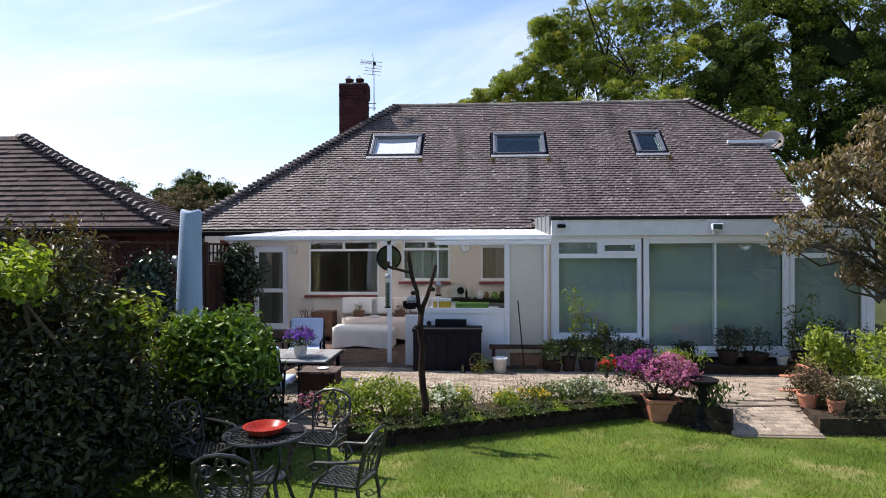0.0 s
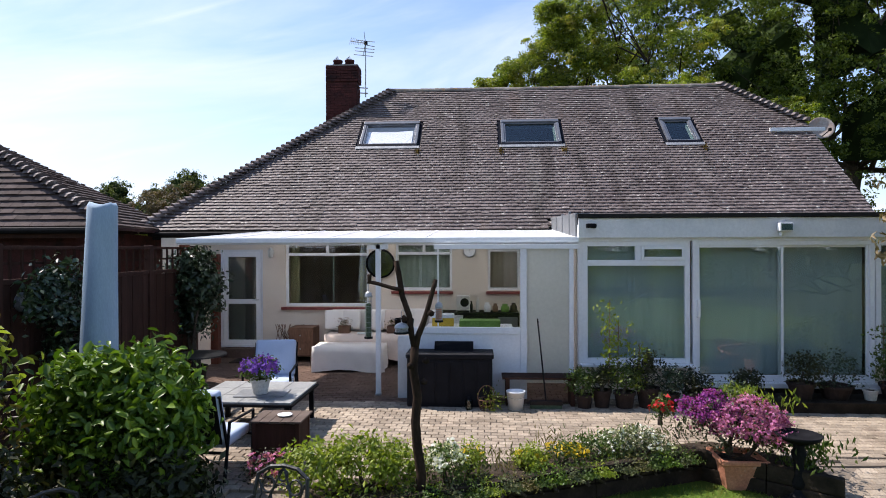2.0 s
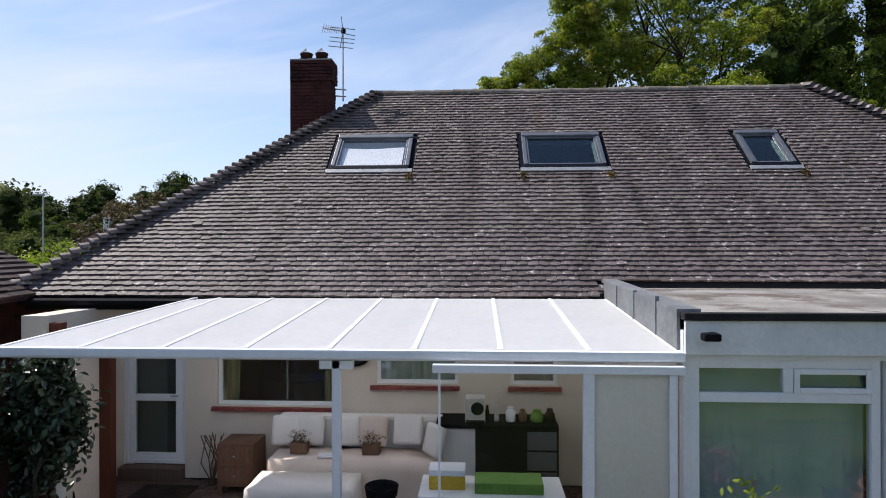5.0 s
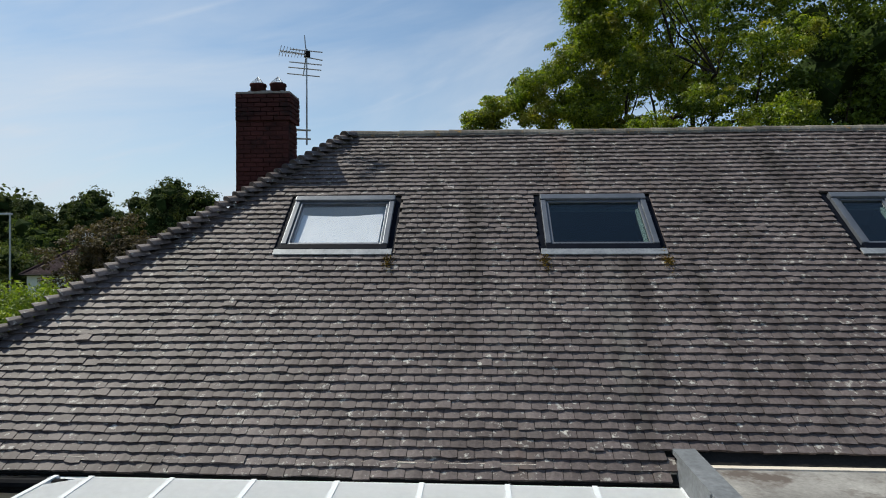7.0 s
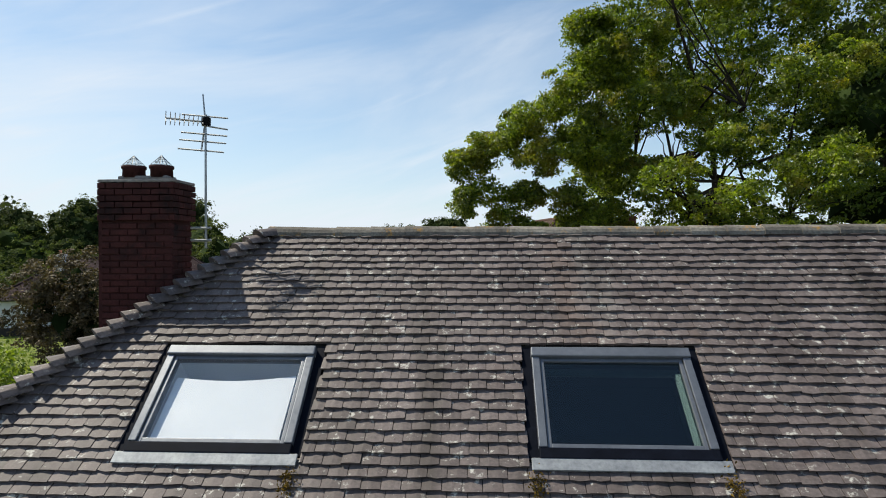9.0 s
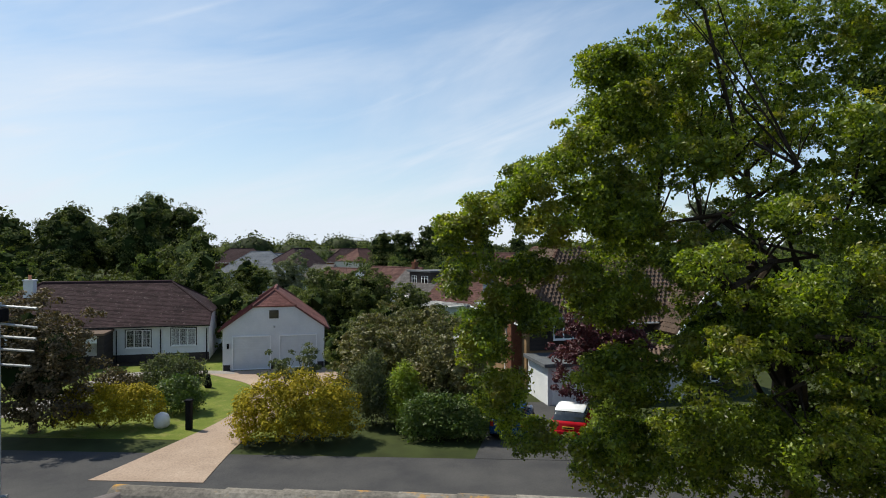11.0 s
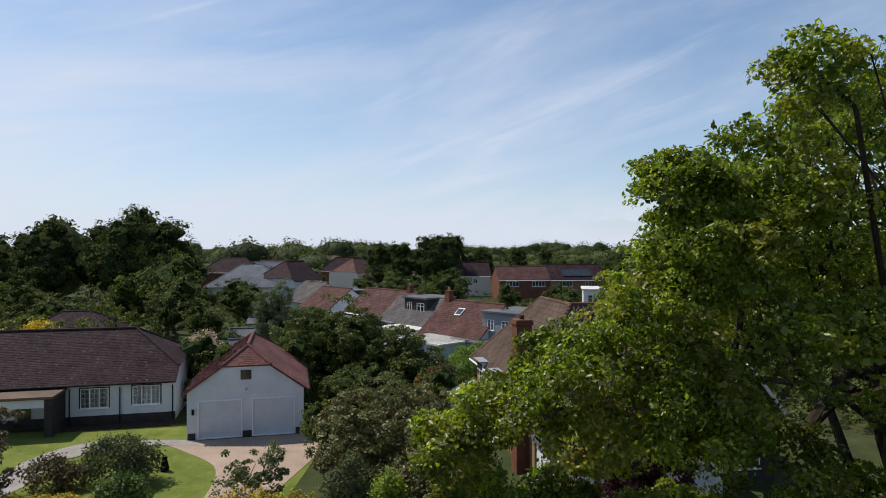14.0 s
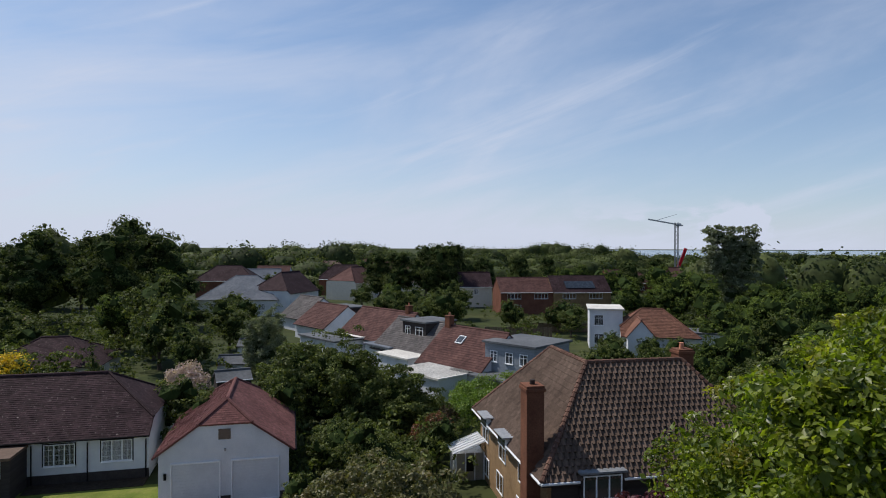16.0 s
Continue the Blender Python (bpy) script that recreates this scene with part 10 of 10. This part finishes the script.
def small_car(name, label, m, body_m, roof_m):
    """A small hatchback seen from behind: body, roof, glass, wheels and lights."""
    ob = thing(name, label, "car", m)
    L, W = 3.65, 1.68

    def shell(secs, material, nm, lb=""):
        bm = bmesh.new()
        rings = []
        for y, half, z0, z1 in secs:
            ring = [(-half, z0), (-half * 1.02, (z0 * 2 + z1) / 3), (-half * 0.96, z1 - 0.05), (-half * 0.86, z1), (half * 0.86, z1), (half * 0.96, z1 - 0.05), (half * 1.02, (z0 * 2 + z1) / 3), (half, z0)]
            rings.append([bm.verts.new((x, y, z)) for x, z in ring])
        for a, b in zip(rings, rings[1:]):
            for i in range(8):
                bm.faces.new((a[i], a[(i + 1) % 8], b[(i + 1) % 8], b[i]))
        bm.faces.new(rings[0]), bm.faces.new(rings[-1][::-1])
        bmesh.ops.recalc_face_normals(bm, faces=bm.faces)
        return part(nm, bm, material, ob, lb, True)
    shell([(0, 0.76, 0.32, 0.82), (0.08, 0.82, 0.24, 0.92), (0.6, 0.84, 0.2, 0.94), (2.6, 0.84, 0.2, 0.93), (3.3, 0.80, 0.22, 0.86), (3.62, 0.66, 0.3, 0.66)], body_m, "body")
    shell([(0.12, 0.74, 0.9, 0.96), (0.42, 0.68, 0.9, 1.33), (1.9, 0.68, 0.9, 1.34), (2.55, 0.72, 0.88, 0.95)], M_PANE_DARK, "cabin_glass", "dark windows")
    shell([(0.38, 0.62, 1.30, 1.36), (0.6, 0.655, 1.32, 1.41), (1.7, 0.655, 1.32, 1.41), (1.98, 0.60, 1.31, 1.36)], roof_m, "roof")
    for sx in (-1, 1):
        for y in (0.62, 2.95):
            wh = part("wheel", tubed([(sx * 0.66, y, 0.3), (sx * 0.85, y, 0.3)], 0.3, 16), M_BLACK, ob)
            part("rim", tubed([(sx * 0.85, y, 0.3), (sx * 0.862, y, 0.3)], 0.19, 12), M_STEEL, wh)
        part("tail_light", boxed(sx * 0.70 - 0.07, -0.03, 0.62, sx * 0.70 + 0.07, 0.06, 0.86, 0.02), M_RED, ob)
    part("bumper", boxed(-0.76, -0.10, 0.34, 0.76, 0.02, 0.52, 0.04), body_m, ob)
    part("number_plate", boxed(-0.26, -0.04, 0.60, 0.26, 0.0, 0.71), M_YELLOW, ob, "yellow plate with a dark bar")
    part("plate_bar", boxed(-0.20, -0.048, 0.63, 0.20, -0.04, 0.68), M_BLACK, ob)
    return ob


M_CAR_RED = mat("red_car_paint", (0.36, 0.008, 0.015), (0.42, 0.012, 0.02), 0.22, scale=2, fine=8, bump=0.0, grain=0.04)
M_CAR_BLUE = mat("blue_car_paint", (0.01, 0.05, 0.14), (0.015, 0.07, 0.19), 0.25, scale=2, fine=8, bump=0.0, grain=0.04)
small_car("car", "small red hatchback with a white roof parked on the forecourt", pose(3.95, 43.5, 0.225, 0, 0, -16), M_CAR_RED, M_UPVC)
small_car("car", "dark blue hatchback parked beside the hedge", pose(1.25, 43.6, 0.225, 0, 0, -12), M_CAR_BLUE, M_CAR_BLUE)

post = thing("gate_post", "black wooden gate post beside the drive", "post", Matrix.Translation((-13.9, 44.6, 0.2)))
part("shaft", boxed(-0.13, -0.13, 0, 0.13, 0.13, 1.35, 0.02), M_BLACK, post)
part("cap", boxed(-0.17, -0.17, 1.35, 0.17, 0.17, 1.45, 0.03), M_BLACK, post)
sack = thing("sack", "white bulging builder's sack by the hedge", "sack", Matrix.Translation((-15.4, 44.9, 0.2)))
part("bag", lathed([(0.25, 0), (0.36, 0.1), (0.38, 0.4), (0.30, 0.62), (0.12, 0.72), (0.02, 0.74)], 14), M_CLOTH_WHITE, sack, "", True)
cat = thing("garden_ornament", "black seated ornament on the lawn", "ornament", Matrix.Translation((-16.9, 53.4, 0.21)))
part("figure", lathed([(0.2, 0), (0.24, 0.15), (0.16, 0.5), (0.13, 0.62), (0.15, 0.72), (0.08, 0.84), (0.0, 0.86)], 12), M_BLACK, cat, "", True)
lamp = thing("street_lamp", "slim grey street lamp with a flat head", "street lamp", Matrix.Translation((-31, 47.9, 0.2)))
part("pole", tubed([(0, 0, 0), (0, 0, 7.1)], 0.07, 8, 0.05), M_STEEL, lamp)
part("head", boxed(-0.7, -0.12, 7.08, 0.1, 0.12, 7.22, 0.03), M_STEEL, lamp)

# tower crane on the skyline
crane = thing("tower_crane", "white tower crane with red base mast", "crane", Matrix.Translation((96.6, 330, 0)))
bm = bmesh.new()
for sx in (-0.7, 0.7):
    for sy in (-0.7, 0.7):
        tube(bm, [(sx, sy, 0), (sx, sy, 27)], 0.18, 4)
for k in range(13):
    tube(bm, [(-0.7, -0.7, 2 * k), (0.7, -0.7, 2 * k + 2)], 0.1, 4)
part("mast", bm, M_LEAD, crane)
part("jib", tubed([(3, 0, 25.6), (-13.5, 0, 28.6)], 0.45, 4), M_STEEL, crane)
part("counter_jib", boxed(0, -0.6, 25.2, 2.0, 0.6, 26.6), M_STEEL, crane)
part("tie", tubed([(0, 0, 31), (-10, 0, 28)], 0.12, 4), M_STEEL, crane)
part("red_strut", tubed([(-1, 0, 0), (4.5, 0, 14.5)], 0.9, 4), M_CAR_RED, crane)
# pale water and far shore
slab("sea", "pale blue sea inlet at the horizon", [(150, 900), (3000, 900), (3000, 3200), (500, 3200)], -0.1, 0.3, mat("sea_water", (0.10, 0.16, 0.22), (0.14, 0.20, 0.26), 0.15, scale=0.01, fine=0.2), "water")

# sheds and fences in back gardens
for x, y, r, mt in ((-27.5, 92, 10, M_WHITE_WALL), (-24, 84, 30, M_DARK_CLAD), (-30, 104, 5, M_WHITE_WALL)):
    plain_house("shed", "small garden shed with a grey roof", (x, y, 0), r, 3.2, 2.6, 1.9, 2.6, M_ROOF_FLAT, mt, (0, 0), [(0, 0, 0.9, 1.2, 0.7)], None, None, 0.15)
fn = thing("garden_fence", "weathered close-boarded garden fence", "fence")
for i in range(60):
    h = 1.75 + 0.05 * math.sin(i * 2.3)
    b = part("board", boxed(6 + i * 0.3, 132 + i * 0.02, 0, 6.28 + i * 0.3, 132.05 + i * 0.02, h), M_FENCE, fn)

# ---- roof tiles: single pieces above the roof windows, the rest joined ----
rt = np.random.default_rng(5)
TW, GAUGE, TLEN = 0.169, 0.1112, 0.165


def tile_shape(w, seed):
    """One cambered plain tile: verts in (along, up, out)."""
    g = np.random.default_rng(seed)
    v = []
    for s, h in ((0.0, 0.040), (TLEN, 0.004)):
        for k, c in ((-0.5, 0), (0, 0.005), (0.5, 0)):
            v.append((k * w, s + g.normal(0, 0.004) * (s == 0), h + c))
    for k, c in ((-0.5, 0), (0, 0.005), (0.5, 0)):
        v.append((k * w, 0.004, 0.002 + c))
    return v, [(0, 1, 4, 3), (1, 2, 5, 4), (6, 7, 1, 0), (7, 8, 2, 1), (6, 0, 3), (2, 8, 5)]


shapes = [tile_shape(TW - 0.006, i) for i in range(6)]
tile_me = []
for v, f in shapes:
    me = bpy.data.meshes.new("tile")
    me.from_pydata(v, [], f)
    me.materials.append(M_TILE_PIECE)
    tile_me.append(me)
V, F = [], []
course, s = 0, 0.0
basis = Matrix.Translation(on_roof(0, 0)) @ slope_turn
while s < LONG - 0.06:
    xl = HIP_X + (RIDGE_L - HIP_X) * s / LONG + 0.05
    xr = VERGE if s < S_KINK else VERGE + (RIDGE_R - VERGE) * (s - S_KINK) / (LONG - S_KINK)
    off = (course % 2) * TW / 2 + rt.normal(0, 0.01)
    i0, i1 = math.floor((xl - off) / TW), math.ceil((xr - off) / TW)
    wave = 0.012 * math.sin(course * 0.35)
    for i in range(i0, i1 + 1):
        x = off + i * TW
        w = TW - 0.006
        a, b = max(x - w / 2, xl), min(x + w / 2, xr)
        if b - a < 0.03 or (x > GX0 - 0.05 and s < 0.25):
            continue
        if S_LOW - 0.13 < s + 0.05 < S_HIGH + 0.03:
            for _, q0, q1 in SKY:
                if a < q0 - 0.08 < b:
                    b = q0 - 0.08
                elif a < q1 + 0.08 < b:
                    a = q1 + 0.08
                elif a >= q0 - 0.08 and b <= q1 + 0.08:
                    b = a
            if b - a < 0.03:
                continue
        k = int(rt.integers(6))
        lift = 0.003 * math.sin(x * 1.7 + s) + rt.normal(0, 0.0022) + (0.010 if rt.random() < 0.014 else 0)
        up = s + rt.normal(0, 0.0034) + 0.006 * math.sin(x * 0.9 + course * 0.2) - (0.018 if rt.random() < 0.012 else 0)
        tilt = rt.normal(0, 0.014)
        if 4.5 < s < 5.05 and -2.9 < x < 6.2 and b - a > w - 0.01:
            ob = new("tile", tile_me[k])
            ob.parent = house
            ob.matrix_world = basis @ Matrix.Translation((x, up, lift)) @ pose(0, 0, 0, 0, 0, math.degrees(tilt))
            continue
        n0 = len(V)
        sc = (b - a) / w
        for px, py, pz in shapes[k][0]:
            V.append(on_roof((a + b) / 2 + px * sc, up + py + px * tilt, pz + lift))
        F += [tuple(n0 + q for q in f) for f in shapes[k][1]]
    s += GAUGE
    course += 1
tagged(mesh_of("roof_tiles", V, F, M_TILE, house, "weathered brown plain tiles with pale lichen"), kind="stuff")

# ridge of half-round tiles
x = RIDGE_L - 0.1
i = 0
while x < RIDGE_R + 0.05:
    l = 0.44
    bm = bmesh.new()
    n = 8
    rings = []
    for xx, r in ((x, 0.122), (x + l, 0.112)):
        rings.append([bm.verts.new((xx, RIDGE_Y + r * 1.05 * math.cos(math.pi * j / n), RIDGE_Z - 0.055 + r * math.sin(math.pi * j / n))) for j in range(n + 1)])
    for j in range(n):
        bm.faces.new((rings[0][j], rings[1][j], rings[1][j + 1], rings[0][j + 1]))
    bm.faces.new(rings[0][::-1])
    ob = part("ridge_tile", bm, M_RIDGE, house)
    ob.matrix_world = Matrix.Translation((0, 0, float(rt.normal(0, 0.004)) - 0.012 * math.sin(math.pi * (x - RIDGE_L) / 9.2)))
    x += l - 0.012
    i += 1


def bonnets(a, b, step, parent, side=1, size=1.0):
    """Overlapping curved hip tiles from a up to b."""
    a, b = Vector(a), Vector(b)
    d = (b - a).normalized()
    across = d.cross(Vector((0, 0, 1))).normalized()
    out = across.cross(d).normalized()
    n = int((b - a).length / step)
    for k in range(n):
        c = a + d * (k * step)
        bm = bmesh.new()
        rings = []
        for t, lift, w in ((0.0, 0.11, 0.155), (step * 1.5, 0.0, 0.08)):
            rings.append([bm.verts.new(c + d * t + (across * math.cos(q) * w + out * (lift + (math.sin(q) - 0.75) * 0.11)) * size) for q in (0.1, 0.7, 1.2, 1.571, 1.94, 2.44, 3.04)])
        for j in range(6):
            bm.faces.new((rings[0][j], rings[0][j + 1], rings[1][j + 1], rings[1][j]))
        bm.faces.new(rings[0])
        bmesh.ops.recalc_face_normals(bm, faces=bm.faces)
        part("hip_tile", bm, M_TILE_PIECE, parent)


bonnets(on_roof(HIP_X, 0.02, 0.05), on_roof(RIDGE_L, LONG, 0.05), 0.158, house)
bonnets(on_roof(VERGE, S_KINK, 0.05), on_roof(RIDGE_R, LONG, 0.05), 0.158, house)

bonnets(nc + Vector((0, 0, 0.04)), na + Vector((0, 0, 0.04)), 0.21, NR)

# ---- block paving: single blocks where the camera passes nearest, the rest joined ----
rp = np.random.default_rng(15)
BW, BD = 0.168, 0.118


def in_poly(x, y, poly):
    c = False
    for (x0, y0), (x1, y1) in zip(poly, poly[1:] + poly[:1]):
        if (y0 > y) != (y1 > y) and x < (x1 - x0) * (y - y0) / (y1 - y0) + x0:
            c = not c
    return c


def block(w, d, h=0.035):
    e = 0.007
    v = [(-w / 2, -d / 2, -h), (w / 2, -d / 2, -h), (w / 2, d / 2, -h), (-w / 2, d / 2, -h), (-w / 2, -d / 2, -e), (w / 2, -d / 2, -e), (w / 2, d / 2, -e), (-w / 2, d / 2, -e), (-w / 2 + e, -d / 2 + e, 0), (w / 2 - e, -d / 2 + e, 0), (w / 2 - e, d / 2 - e, 0), (-w / 2 + e, d / 2 - e, 0)]
    f = [(8, 9, 10, 11)] + [(4 + i, 4 + (i + 1) % 4, 8 + (i + 1) % 4, 8 + i) for i in range(4)] + [(i, (i + 1) % 4, 4 + (i + 1) % 4, 4 + i) for i in range(4)]
    return v, f


bv, bf = block(BW - 0.007, BD - 0.007)
block_me = bpy.data.meshes.new("block")
block_me.from_pydata(bv, [], bf)
block_me.materials.append(M_PAVER_PIECE)
AREA = [(-5.3, 7.65), (-1.9, 8.32), (-0.5, 8.87), (1.0, 9.52), (2.6, 9.97), (3.42, 9.4), (4.7, 9.65), (5.3, 10.52), (8.9, 10.65), (8.9, 12.15), (1.3, 12.15), (1.3, 15.55), (-6.1, 15.55), (-6.1, 13.2), (-5.3, 13.2)]
V, F, V2, F2 = [], [], [], []
row, y = 0, 7.7
while y < 15.55:
    x = -6.1 + (row % 2) * BW / 2
    while x < 9:
        if in_poly(x, y, AREA):
            m = Matrix.Translation((x + rp.normal(0, 0.0015), y + rp.normal(0, 0.0015), rp.normal(0, 0.0018) + 0.006 * noise.noise((x * 0.8, y * 0.8, 1)))) @ pose(0, 0, 0, rp.normal(0, 0.4), rp.normal(0, 0.3), rp.normal(0, 0.5))
            if -1.5 < x < 1.7 and 9.9 < y < 11.5:
                ob = new("block", block_me)
                ob.parent = patio
                ob.matrix_world = m
            else:
                # blocks inside the canopy's shade line get the brown with shade painted in
                VV, FF = (V2, F2) if y > 11.75 and x < 1.3 else (V, F)
                k = len(VV)
                VV += [m @ Vector(q) for q in bv]
                FF += [tuple(k + q for q in f) for f in bf]
        x += BW
    y += BD
    row += 1
tagged(mesh_of("paving_blocks", V, F, M_PAVER, patio, "buff tumbled paving blocks"), kind="stuff")
tagged(mesh_of("covered_paving_blocks", V2, F2, M_PAVER_RED, patio, "brown paving blocks up to the canopy's shade line, shade in their colour"), kind="stuff")
V, F = [], []
for j in range(10):
    for i in range(7):
        f = (j + 0.5) / 10
        m = Matrix.Translation((3.5 + i * BW + (j % 2) * BW / 2 - 0.05, 8.5 + f * 1.05, -0.225 + f * 0.195 + 0.012)) @ pose(0, 0, 0, 10.4, 0, rp.normal(0, 0.6))
        k = len(V)
        V += [m @ Vector(q) for q in bv]
        F += [tuple(k + q for q in g) for g in bf]
tagged(mesh_of("paving_blocks", V, F, M_PAVER, ramp, "buff tumbled paving blocks"), kind="stuff")
